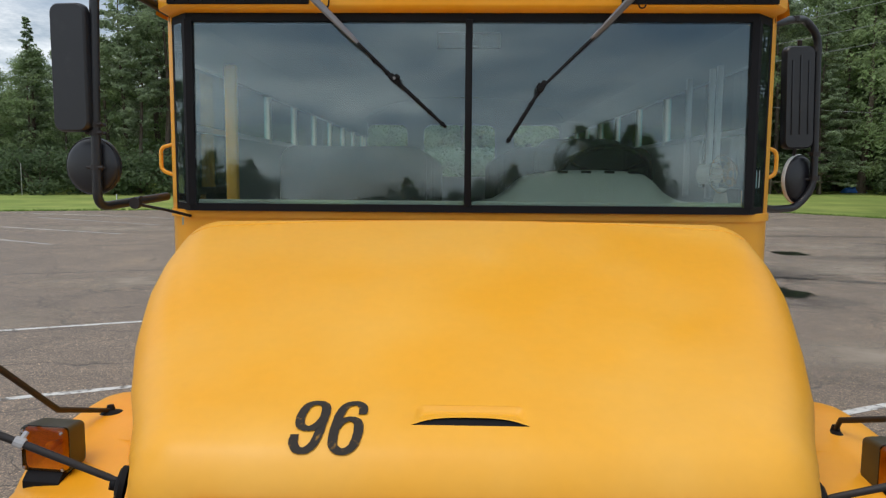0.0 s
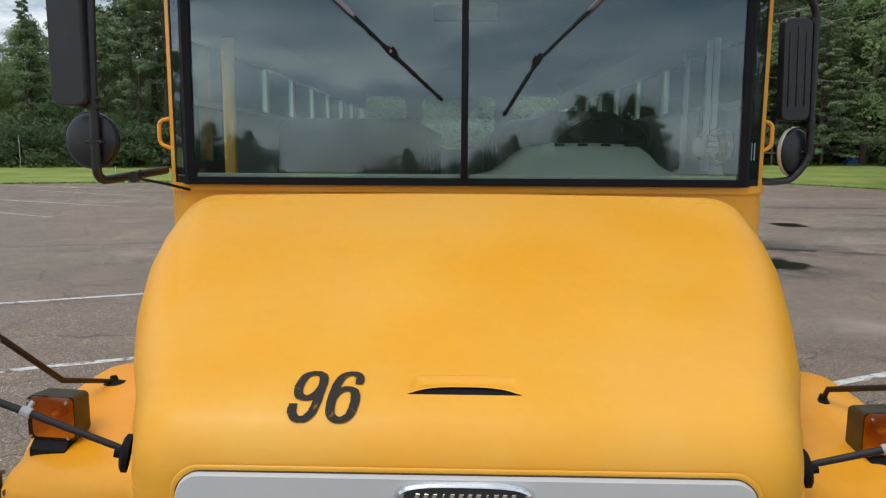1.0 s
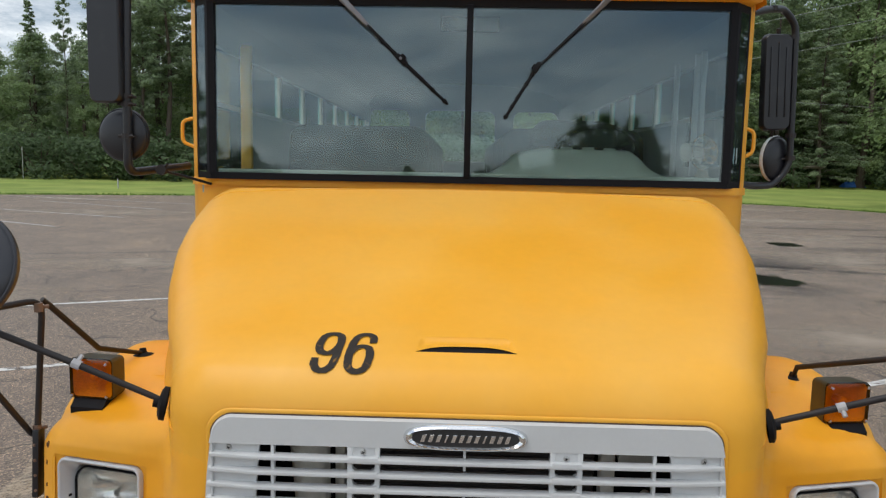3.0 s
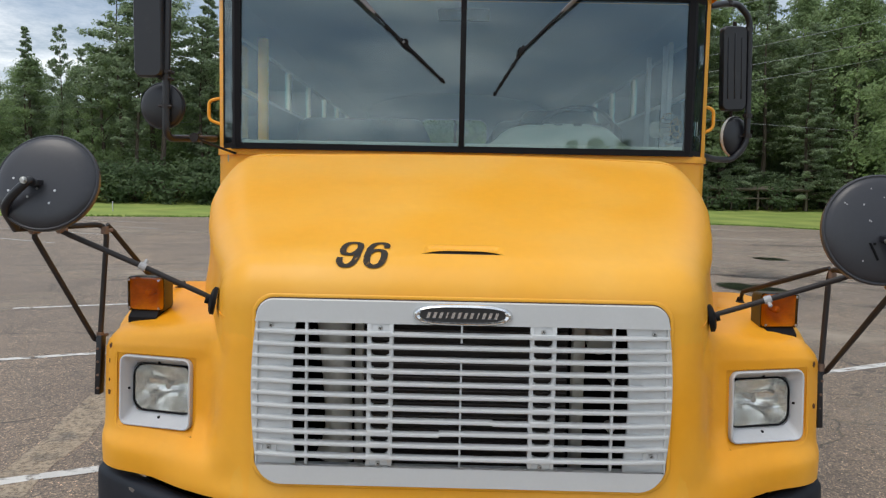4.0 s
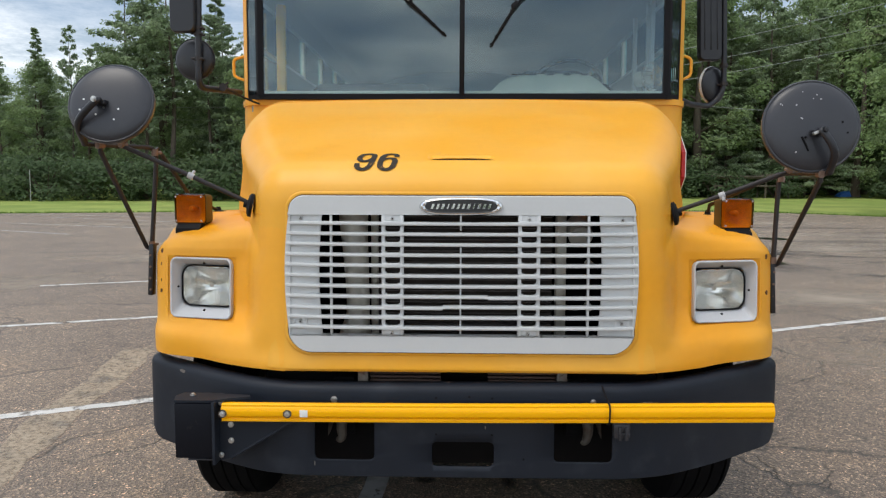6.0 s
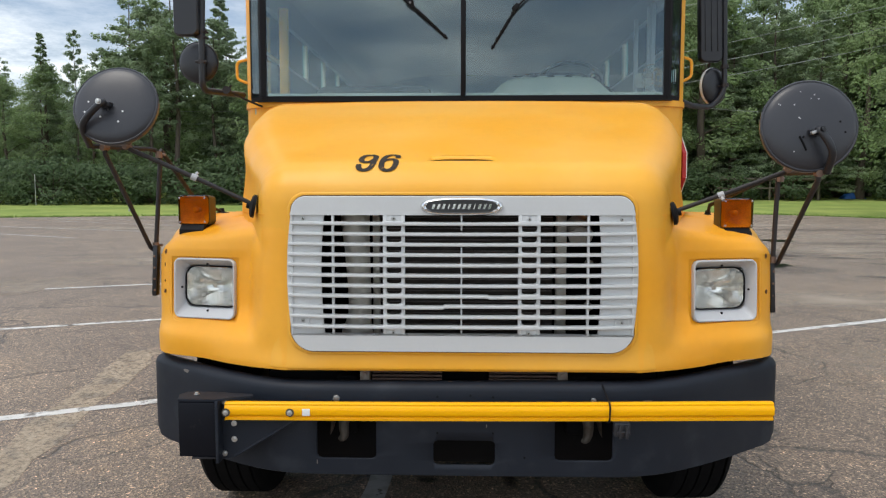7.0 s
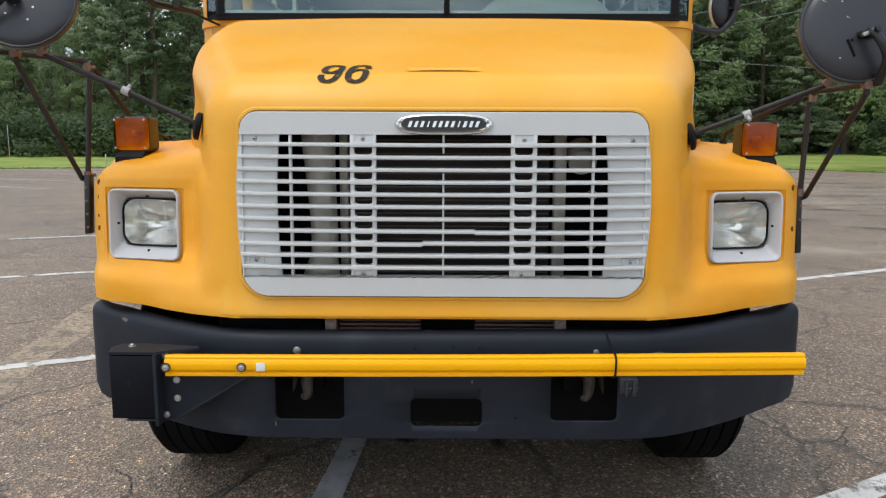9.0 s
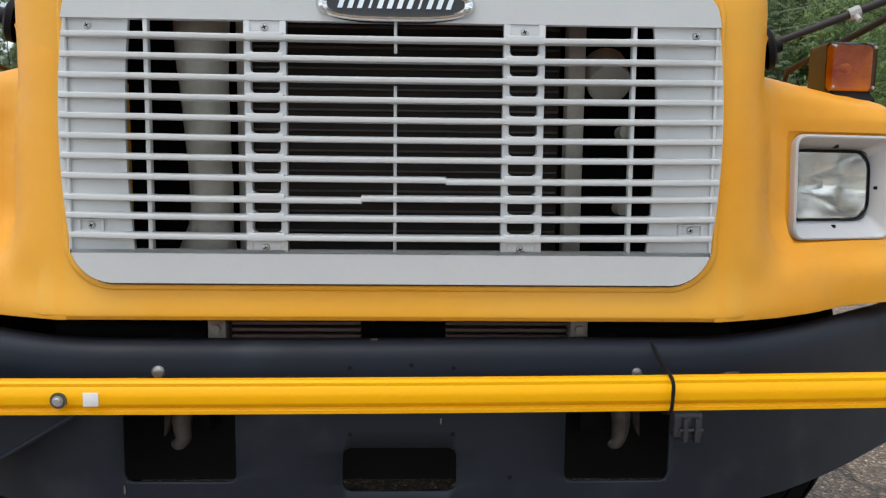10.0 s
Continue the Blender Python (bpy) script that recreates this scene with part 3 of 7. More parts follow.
ramp_rows = []
for j in range(23):
    v = j / 22
    row = []
    for k in range(-28, 29):
        u = k / 28
        flat = max(0.0, 1 - abs(u) ** 3.2)
        y = 0.1900 + (0.1222 + 0.0285 * flat - 0.1900) * v
        # a steep back wall, then a floor that climbs to the slot's rim; the ends run out
        deep = 0.0075 * eased(v / 0.34) - 0.0058 * eased((v - 0.40) / 0.60)
        ends = eased((1 - abs(u) - 0.13 * (1 - v)) * 9)
        half = 0.206 * (nose_width(y) - 0.12 - 0.062 * y / 1.1)
        row.append(Vector((half * u, y, slope_z(y) - 0.0003 - deep * ends)))
    ramp_rows.append(row)
loops(bm, ramp_rows, closed=False)


def grille_bulge(x, z):
    """The grille's sides and ends swell gently outwards; z is measured from its middle."""
    return x * (1 - 0.026 * (z / 0.22) ** 2), z * (1 - 0.028 * (x / 0.5) ** 2)


def surround(w, h, r):
    """Outline of the grille: tight upper corners, rounder lower ones."""
    return [grille_bulge(*(a if a[1] > 0 else b)) for a, b in zip(rrect(w, h, r, 8), rrect(w, h, r + 0.024, 8))]


# rolled lip round the grille opening
ring_a = surround(1.262, 0.589, 0.051)
ring_rows = []
for k in range(9):
    a = math.pi * k / 8
    o, out = 0.006 * math.cos(a), 0.0040 * math.sin(a)
    ring_rows.append([Vector((x * (1 + o / 0.634), -0.004 - out + (z + 1.1365 - 1.33) * 0.02, 1.1365 + z * (1 + o / 0.295))) for x, z in ring_a])
loops(bm, ring_rows)
hood = part("hood", bm, M_HOOD, bus, "faded yellow fibreglass hood")

# black sheet in the slot: its inner shade put into the colour
bm = bmesh.new()
loops(bm, [[Vector((x, y, slope_z(y) - d)) for x in (-0.126, 0.126)] for y, d in ((0.1210, 0.0010), (0.128, 0.0042), (0.150, 0.0062), (0.172, 0.012))], closed=False)
part("handhold_slot", bm, M_RUBBER, bus, "black sheet that darkens the handhold slot in the hood")

# painted number, laid on the hood's curve
hood_s = [0.0]
for a, b in zip(HOOD_LINE, HOOD_LINE[1:]):
    hood_s.append(hood_s[-1] + (b - a).length)


def on_hood(x, s, lift):
    i = max(k for k in range(len(hood_s) - 1) if hood_s[k] <= s)
    u = (s - hood_s[i]) / (hood_s[i + 1] - hood_s[i])
    p, d = HOOD_LINE[i].lerp(HOOD_LINE[i + 1], u), (HOOD_LINE[i + 1] - HOOD_LINE[i]).normalized()
    return Vector((x, p.y - d.z * lift, p.z + d.y * lift - crown(p.y) * (x / nose_width(p.y)) ** 2))


def hood_top(x, y, lift):
    """A place on the hood's top or rolled side, x across and y back."""
    z = float(np.interp(y, [p.y for p in HOOD_LINE[60:]], [p.z for p in HOOD_LINE[60:]]))
    w, r = nose_width(y), 0.12 + 0.062 * min(1.0, y / 1.1)
    over = max(0.0, abs(x) - (w - r))
    a = math.asin(min(0.98, over / (1.07 * r)))
    return Vector((x - 0.010, y + 0.27 * 1.07 * r * (1 - math.cos(a)), z - crown(y) * (min(abs(x), w - r) / w) ** 2 - 0.96 * 1.07 * r * (1 - math.cos(a)) + lift))


# moulded edge of the hood's rear flange
bm = bmesh.new()
tube(bm, [hood_top(x / 40, 1.340 - 0.075 * (x / 40) ** 2, 0.0002) for x in range(-41, 42)], 0.0028, 8)
part("hood_bead", bm, M_HOOD, bus)

SIX = smooth_line([(0.90, 0.71, 0), (0.88, 0.85, 0), (0.72, 0.950, 0), (0.46, 0.965, 0), (0.23, 0.885, 0), (0.12, 0.71, 0), (0.10, 0.50, 0), (0.10, 0.27, 0), (0.17, 0.11, 0), (0.37, 0.035, 0), (0.62, 0.035, 0), (0.82, 0.11, 0),
                   (0.90, 0.27, 0), (0.89, 0.42, 0), (0.80, 0.545, 0), (0.60, 0.600, 0), (0.38, 0.585, 0), (0.20, 0.50, 0), (0.12, 0.38, 0)], 4)
NINE = [Vector((1 - q.x, 1 - q.y, 0)) for q in SIX]


def painted_digit(stroke, x0, seed):
    """A brushed, slanted digit that follows the hood's curve."""
    r = random.Random(seed)
    wide, tall, pen = 0.064, 0.154, 0.0092
    s_low = min(zip(hood_s, HOOD_LINE), key=lambda q: abs(q[1].y - 0.054) + (9 if q[1].z < 1.4 else 0))[0]
    flat = [Vector((q.x * wide, q.y * tall, 0)) for q in stroke]
    rows = []
    for i, q in enumerate(flat):
        d = (flat[min(i + 1, len(flat) - 1)] - flat[max(i - 1, 0)]).normalized()
        n = Vector((-d.y, d.x, 0))
        w = pen * (1.0 if 1 < i < len(flat) - 2 else 0.9) * (0.80 + 0.30 * abs(d.y))
        rows.append([q + n * (w * k / 2 + (r.uniform(-0.0006, 0.0006) if abs(k) == 2 else 0)) for k in (-2, -1, 0, 1, 2)])
    b = bmesh.new()
    loops(b, [[on_hood(x0 + v.x + 0.05 * (v.y - tall / 2), s_low + v.y, 0.003 + 0.0004 * (i > 55)) for v in row] for i, row in enumerate(rows)], closed=False)
    return b


part("painted_digit", painted_digit(NINE, -0.379, 1), M_NUMBER, bus, "black digit 9 painted on the hood", smooth=0)
part("painted_digit", painted_digit(SIX, -0.297, 2), M_NUMBER, bus, "black digit 6 painted on the hood", smooth=0)


# fenders
F_LINE = ((0.205, 0.779), (0.118, 0.782), (0.106, 0.795), (0.104, 0.86), (0.112, 0.925), (0.118, 1.05), (0.128, 1.172), (0.150, 1.222), (0.195, 1.268), (0.275, 1.300), (0.50, 1.330), (0.72, 1.343), (0.95, 1.345),
          (1.08, 1.318), (1.18, 1.24), (1.26, 1.08), (1.29, 0.86))
F_SLOPE = 0.40


def lamp_recess(x, z):
    """How far the panel round a headlight is set back from the fender's sweep."""
    return max(0.0, 0.078 - 0.175 * (x - 0.87)) * (0.40 + 0.60 * eased((z - 0.845) / 0.085)) * eased((1.34 - z) / 0.19) * eased((x - 0.745) / 0.08)


def fender_face(x, z):
    """How far back the front of a fender stands at that width and height."""
    k = max(0.0, min(1.0, (x - 1.07) / 0.195))
    return lamp_recess(x, z) + float(np.interp(z, [q[1] for q in F_LINE[2:10]], [q[0] for q in F_LINE[2:10]])) - 0.112 + float(np.interp(x, (0.78, 0.82, 0.865, 0.93, 1.0, 1.07, 1.265), (0.086, 0.112, 0.130, 0.156, 0.184, 0.212, 0.290))) + 0.20 * (1 - math.sqrt(1 - k ** 2.5)) ** 1.35


def nose_corner(x, z):
    """How far back the hood's rounded corner and flank stand at that width and height."""
    z = max(z, 0.808)
    face = [p for p in HOOD_LINE if p.z > 0.8075 and p.z < 1.46]
    c = float(np.interp(z, [p.z for p in face], [p.y for p in face]))
    if x < 0.618:
        return c
    if x < 0.7378:
        return c + 0.1284 * (1 - math.sqrt(1 - ((x - 0.618) / 0.1284) ** 2))
    return c + float(np.interp(x, (0.7378, 0.780, 0.856, 0.950, 1.040, 1.08), (0.0824, 0.19, 0.35, 0.60, 0.90, 1.10)))


def merged(a, b, k):
    """The nearer of two depths, with a soft blend where they are close."""
    h = max(k - abs(a - b), 0.0) / k
    return min(a, b) - h * h * k / 4


def fender(bm, side):
    line = smooth_line([(0, y, z) for y, z in F_LINE], 5)
    flat = [0.620, 0.636, 0.652, 0.67, 0.685, 0.70, 0.714, 0.727, 0.739, 0.75, 0.76, 0.77, 0.78, 0.79, 0.80, 0.812, 0.825, 0.84, 0.852, 0.865, 0.90, 0.93, 1.0, 1.07]
    arc = [radians(a) for a in (7, 15, 23.0, 35, 47, 58, 68, 78, 90)]
    top = max(range(len(line)), key=lambda i: line[i].z)
    rows = []
    for i, p in enumerate(line):
        d = (line[min(i + 1, len(line) - 1)] - line[max(i - 1, 0)]).normalized()
        inward = Vector((0, d.z, -d.y)) if p.z > 1.0 or p.y > 0.6 else Vector((0, 1, 0))
        fade = max(0.0, min(1.0, (0.52 - p.y) / 0.25))
        wide = 0.055 * max(0.0, min(1.0, (p.y - 0.3) / 0.7))
        camber = max(0.0, min(1.0, (p.z - 1.2) / 0.1)) * (1.0 - 0.62 * eased((p.y - 0.45) / 0.3))
        drop = 0.20 - 0.06 * eased((p.y - 0.45) / 0.3)
        pts = []
        for x in flat:
            y = p.y + fade * F_SLOPE * (x - 0.82) + (lamp_recess(x, p.z) if p.y < 0.30 else 0.0)
            if p.z < 1.2 and p.y < 0.2:
                # the lamp sits in a very shallow panel, proud below it and beside it
                y -= 0.011 * max(eased((0.905 - p.z) / 0.035), eased((0.856 - x) / 0.04)) * eased((1.22 - p.z) / 0.12)
            if i <= top:
                back = max(0.0, p.y - 0.106) if p.z < 0.794 else 0.0
                y = merged(y, nose_corner(x, p.z) + back + 0.0035 * max(0.0, min(1.0, (p.z - 1.28) / 0.05)), 0.004 + (0.071 - 0.045 * eased((p.z - 1.18) / 0.1) + 0.075 * eased((1.02 - p.z) / 0.2)) * eased((x - 0.620) / 0.11)) - 0.0004 + 0.0011 * (1 - eased((x - 0.620) / 0.03))
            if p.z < 1.1 and p.y < 0.21:
                # towards the lower edge nose and fender run out into one slant
                s = x - 0.620
                low = nose_corner(0.620, p.z) + back - 0.0004 + 0.0011 * (1 - eased(s / 0.03)) + 0.52 * (math.hypot(s, 0.03) - 0.03)
                y += (low - y) * eased((0.99 - p.z) / 0.15) * eased((1.07 - x) / 0.2)
            pts.append(Vector((x + wide * (x - 0.66) / 0.58, y, p.z + 0.005 * eased((0.80 - x) / 0.16) * eased((0.83 - p.z) / 0.05) - camber * 0.15 * max(0.0, x - 0.82))))
        last = pts[-1].copy()
        for a in arc:
            reach = lamp_recess(last.x + 0.195 * math.sin(a) ** 0.8, p.z) - lamp_recess(last.x, p.z) if p.y < 0.30 else 0.0
            pts.append(last + Vector(((0.195 + wide * 0.1) * math.sin(a) ** 0.8, fade * F_SLOPE * 0.195 * math.sin(a) ** 0.8 + reach, 0)) + inward * drop * (1 - math.cos(a)) ** 1.35)
        e = pts[-1]
        yb = 0.60 if p.y < 0.33 else max(0.60, e.y)
        zb = min(e.z, 1.10)
        for k in (0.5, 1.0):
            pts.append(Vector((e.x, e.y + (yb - e.y) * k, e.z + (zb - e.z) * k)))
        rows.append([Vector((side * q.x, q.y, q.z)) for q in pts])
    loops(bm, rows, closed=False)
    doomed = []
    for f in bm.faces:
        c = f.calc_center_median()
        if 0.865 < side * c.x < 1.160 and 0.925 < c.z < 1.172 and c.y < 0.33:
            doomed.append(f)
    bmesh.ops.delete(bm, geom=doomed, context="FACES")
    # the pocket that the headlight sits in
    m = lamp_pose(side)
    a = [(1.010 + x, 1.0485 + z) for x, z in rrect(0.325, 0.272, 0.040)]
    b = [(1.012 + x, 1.0485 + z) for x, z in rrect(0.298, 0.252, 0.034)]
    c = [m @ Vector((side * x, z, -0.006)) for x, z in rrect(0.268, 0.234, 0.026)]
    loops(bm, [[Vector((side * x, fender_face(x, z) - 0.0015, z)) for x, z in a], [Vector((side * x, fender_face(x, z) + 0.004, z)) for x, z in b], c])


def lamp_pose(side):
    return front(side * 1.016, 0.258, 1.046, side * 13.5, -2.5)


for side in (-1, 1):
    bm = bmesh.new()
    fender(bm, side)
    part("fender", bm, M_YELLOW, bus, "yellow front fender with small rust chips")


# headlights
def ring_at(w, h, r, m, depth, cx=0.0, cz=0.0):
    return [m @ Vector((x + cx, z + cz, depth)) for x, z in rrect(w, h, r)]


for side in (-1, 1):
    lamp = empty("headlight")
    lamp.parent = bus
    m = lamp_pose(side)
    dx = -side * 0.010
    bm = bmesh.new()
    loops(bm, [ring_at(0.274, 0.240, 0.028, m, -0.014), ring_at(0.274, 0.240, 0.028, m, 0.005), ring_at(0.271, 0.237, 0.027, m, 0.0095), ring_at(0.264, 0.230, 0.024, m, 0.0115), ring_at(0.257, 0.223, 0.020, m, 0.0095),
               ring_at(0.254, 0.220, 0.018, m, 0.003), ring_at(0.238, 0.166, 0.026, m, -0.032, dx, 0.006), ring_at(0.238, 0.166, 0.026, m, -0.064, dx, 0.006)])
    part("bezel", bm, M_BEZEL, lamp, "grey plastic headlight bezel")
    bm = bmesh.new()
    loops(bm, [ring_at(0.239, 0.167, 0.046, m, -0.040, dx, 0.006), ring_at(0.237, 0.165, 0.045, m, -0.027, dx, 0.006), ring_at(0.232, 0.160, 0.044, m, -0.023, dx, 0.006),
               ring_at(0.228, 0.156, 0.043, m, -0.026, dx, 0.006), ring_at(0.227, 0.155, 0.043, m, -0.042, dx, 0.006)])
    part("gasket", bm, M_RUBBER, lamp, "black rubber gasket")
    bm = bmesh.new()
    rings = [ring_at(0.226 * k, 0.152 * k, 0.076 * k * min(0.98, 0.42 + 3.0 * (1 - k)), m, -0.031 - 0.080 * (1 - k * k), dx, 0.006) for k in (1.0, 0.93, 0.84, 0.72, 0.58, 0.42, 0.28, 0.16)]
    loops(bm, rings, False, True)
    part("reflector", bm, M_REFLECTOR, lamp, "bright metal reflector bowl")
    bm = bmesh.new()
    rod(bm, m @ Vector((dx, 0.008, -0.093)), m @ Vector((dx, 0.008, -0.053)), 0.015, 0.010, 16)
    part("bulb", bm, M_CHROME, lamp)
    bm = bmesh.new()
    nx, nz = 61, 12
    grid = []
    for j in range(nz):
        row = []
        for i in range(nx):
            u, v = (i / (nx - 1) - 0.5) * 0.224, (j / (nz - 1) - 0.5) * 0.151
            inner = abs(u) < 0.045 and v > -0.02
            flute = 0.0 if inner or abs(v) > 0.066 else 0.0030 * (i % 2)
            row.append(m @ Vector((u + dx, v + 0.006, -0.031 + 0.007 * (1 - (u / 0.112) ** 2) + 0.004 * (1 - (v / 0.0755) ** 2) + flute)))
        grid.append(row)
    loops(bm, grid, closed=False)
    part("lens", bm, M_LENS, lamp, "clear fluted glass lens", smooth=60).visible_shadow = False
    bm = bmesh.new()
    for k in range(30):
        u = -0.096 + 0.0066 * k
        for v0, v1, ok in ((-0.058, -0.018, abs(u) > 0.012), (-0.010, 0.020, side * u > 0.030), (0.026, 0.056, side * u > 0.045 or side * u < -0.055)):
            if ok:
                d = -0.0225 + 0.007 * (1 - (u / 0.112) ** 2)
                tube(bm, [m @ Vector((u + dx, v + 0.006, d + 0.004 * (1 - (v / 0.0755) ** 2))) for v in (v0, v1)], 0.0014, 5)
    ribs = part("lens_fluting", bm, M_FLUTE, lamp)
    ribs.visible_shadow = False
    tagged(ribs, "fine moulded ribs in the clear lens", kind="stuff")
    for u, v in ((0, 0.096), (0, -0.090), (side * 0.118, 0)):
        bm = bmesh.new()
        box(bm, (-0.0035, -0.004, -0.026), (0.0035, 0.004, -0.013), 0.0015, m @ Matrix.Translation((u, v, 0)))
        part("clip", bm, M_RUBBER, lamp)

# marker lamps on the fenders
for side in (-1, 1):
    lamp = empty("turn_signal")
    lamp.parent = bus
    zc = 1.352 if side < 0 else 1.340
    m = front(side * 1.116, 0.425, zc, side * 7)
    bm = bmesh.new()
    loops(bm, [ring_at(0.118, 0.108, 0.012, m, -0.075), ring_at(0.128, 0.118, 0.014, m, -0.065), ring_at(0.136, 0.124, 0.012, m, 0.0), ring_at(0.128, 0.116, 0.010, m, 0.0), ring_at(0.122, 0.110, 0.010, m, -0.060)], True, True)
    part("housing", bm, M_LAMPBOX, lamp, "sun-bleached black lamp housing")
    bm = bmesh.new()
    loops(bm, [ring_at(0.126 * k, 0.114 * k, 0.057 * k * min(0.98, 0.25 + 2.2 * (1 - k)), m, -0.002 - 0.052 * (1 - k * k)) for k in (1.0, 0.9, 0.78, 0.62, 0.45, 0.28, 0.15)], False, True)
    part("reflector", bm, M_AMBERBACK, lamp, "yellowed bowl inside the lamp")
    bm = bmesh.new()
    lathe(bm, [(0.009, -0.052), (0.009, -0.030), (0.013, -0.024), (0.013, -0.012), (0.008, -0.004), (0, -0.002)], m, 16)
    part("bulb", bm, M_BULB, lamp)
    bm = bmesh.new()
    loops(bm, [ring_at(0.134, 0.122, 0.012, m, 0.0005), ring_at(0.132, 0.120, 0.012, m, 0.010), ring_at(0.120, 0.108, 0.010, m, 0.017)], False, True)
    part("lens", bm, M_AMBER, lamp, "amber plastic lens").visible_shadow = False
    for u in (-0.055, 0.055):
        for v in (-0.049, 0.049):
            bm = bmesh.new()
            bolt(bm, m @ Matrix.Translation((u, v, 0.014)), 0.0035, 0.004)
            part("screw", bm, M_STEEL, lamp)
    bm = bmesh.new()
    loops(bm, [[m @ Vector((u, v, d)) for d, v in ((-0.080, -0.057), (0.008, -0.057), (0.030, -0.080), (0.030, -0.100), (-0.080, -0.115))] for u in (-0.052, 0.052)], True, True)
    part("foot", bm, M_RUBBER, lamp, "black rubber mounting pad")

# rust chips in the paint of the fenders
chips = [(-1.190, 1.185, 0.011, 0.015), (-1.193, 1.03, 0.010, 0.013), (-1.13, 1.240, 0.016, 0.009), (-1.155, 1.252, 0.013, 0.008), (-1.115, 1.226, 0.007, 0.009), (-1.193, 1.135, 0.004, 0.010), (-1.193, 1.07, 0.004, 0.008),
         (-1.175, 1.235, 0.009, 0.007), (1.190, 1.175, 0.010, 0.014), (1.193, 1.035, 0.010, 0.012), (1.14, 1.240, 0.012, 0.007), (1.11, 1.245, 0.008, 0.006), (1.18, 1.225, 0.009, 0.007)]
chip_rnd = random.Random(5)
for x, z, w, h in chips:
    y = fender_face(abs(x), z + 0.14 * (abs(x) - 0.82) if z > 1.2 else z)
    bm = bmesh.new()
    w, h = w * 0.62, h * 0.62
    prism(bm, [((w * (0.7 + 0.6 * chip_rnd.random())) * math.cos(2 * math.pi * q / 9), (h * (0.7 + 0.6 * chip_rnd.random())) * math.sin(2 * math.pi * q / 9)) for q in range(9)],
          front(x, y + 0.0075, z, math.copysign(34, x) if abs(x) > 1.18 else math.copysign(25, x), -30 if z > 1.2 else -3), 0.009)
    part("rust_chip", bm, M_CHIP, bus)

# ---- grille ----
grille = empty("grille")
grille.parent = bus


def lean(bm):
    for v in bm.verts:
        v.co.y += (v.co.z - 1.33) * 0.02
    return bm


zc = 1.1365


def half_width(z):
    return grille_bulge(0.6225, z - zc)[0]


def swollen(w, h, r, y):
    return [Vector((x, y, zc + z)) for x, z in surround(w, h, r)]


# a slim bead runs round the whole surround
bm = bmesh.new()
loops(bm, [swollen(1.228, 0.558, 0.038, -0.0135), swollen(1.229, 0.559, 0.038, -0.0195), swollen(1.234, 0.563, 0.040, -0.0205), swollen(1.240, 0.568, 0.041, -0.0185), swollen(1.244, 0.572, 0.042, -0.010), swollen(1.244, 0.572, 0.042, 0.012),
           swollen(1.228, 0.558, 0.038, 0.012)])
part("edge_bead", lean(bm), M_SILVER, grille, "slim raised bead round the grille")
# dark strip that gives the gap between bead and lip its shade
bm = bmesh.new()
loops(bm, [swollen(1.243, 0.571, 0.042, -0.0070), swollen(1.2510, 0.5785, 0.045, -0.0070), swollen(1.2510, 0.5785, 0.045, 0.004), swollen(1.243, 0.571, 0.042, 0.004)])
part("gasket", lean(bm), M_SLAT, grille, "dark strip coloured like the shaded gap round the grille")
# plain panels beside the slatted field
for sx, mid_in in ((-1, 0.497), (1, 0.491)):
    bm = bmesh.new()
    rows = []
    for k in range(25):
        z = 0.910 + 0.443 * k / 24
        xi, xo = mid_in * (1 - 0.020 * ((z - zc) / 0.2) ** 2), half_width(z) - 0.004
        rows.append([Vector((sx * xi, -0.012, z)), Vector((sx * (xo - 0.010), -0.012, z)), Vector((sx * (xo - 0.006), -0.0125, z)), Vector((sx * xo, -0.0125, z)), Vector((sx * xo, -0.002, z)), Vector((sx * xi, -0.002, z))])
    loops(bm, rows, True, True)
    part("side_panel", lean(bm), M_SILVER, grille, "plain grey panel beside the slats")
# upper and lower bands stand proud of the slatted field
for up in (1, -1):
    edge = [(x, zc + z) for x, z in surround(1.238, 0.567, 0.040) if up * z > 0.19]
    edge.sort(key=lambda q: q[0])
    flat_z = 1.345 if up > 0 else 0.919
    outline = [(-half_width(flat_z) + 0.003, flat_z)] + edge + [(half_width(flat_z) - 0.003, flat_z)]
    bm = bmesh.new()
    prism(bm, outline if up < 0 else outline[::-1], Matrix.Translation((0, -0.006, 0)) @ Matrix.Rotation(radians(90), 4, "X"), 0.0165, 0.0025)
    part("band", lean(bm), M_SILVER, grille, "plain grey band across the grille")

bar_z = [1.3155 - 0.03645 * k for k in range(11)]


def sag(x):
    return 0.0015 - 0.003 * (1 - (x / 0.6) ** 2)


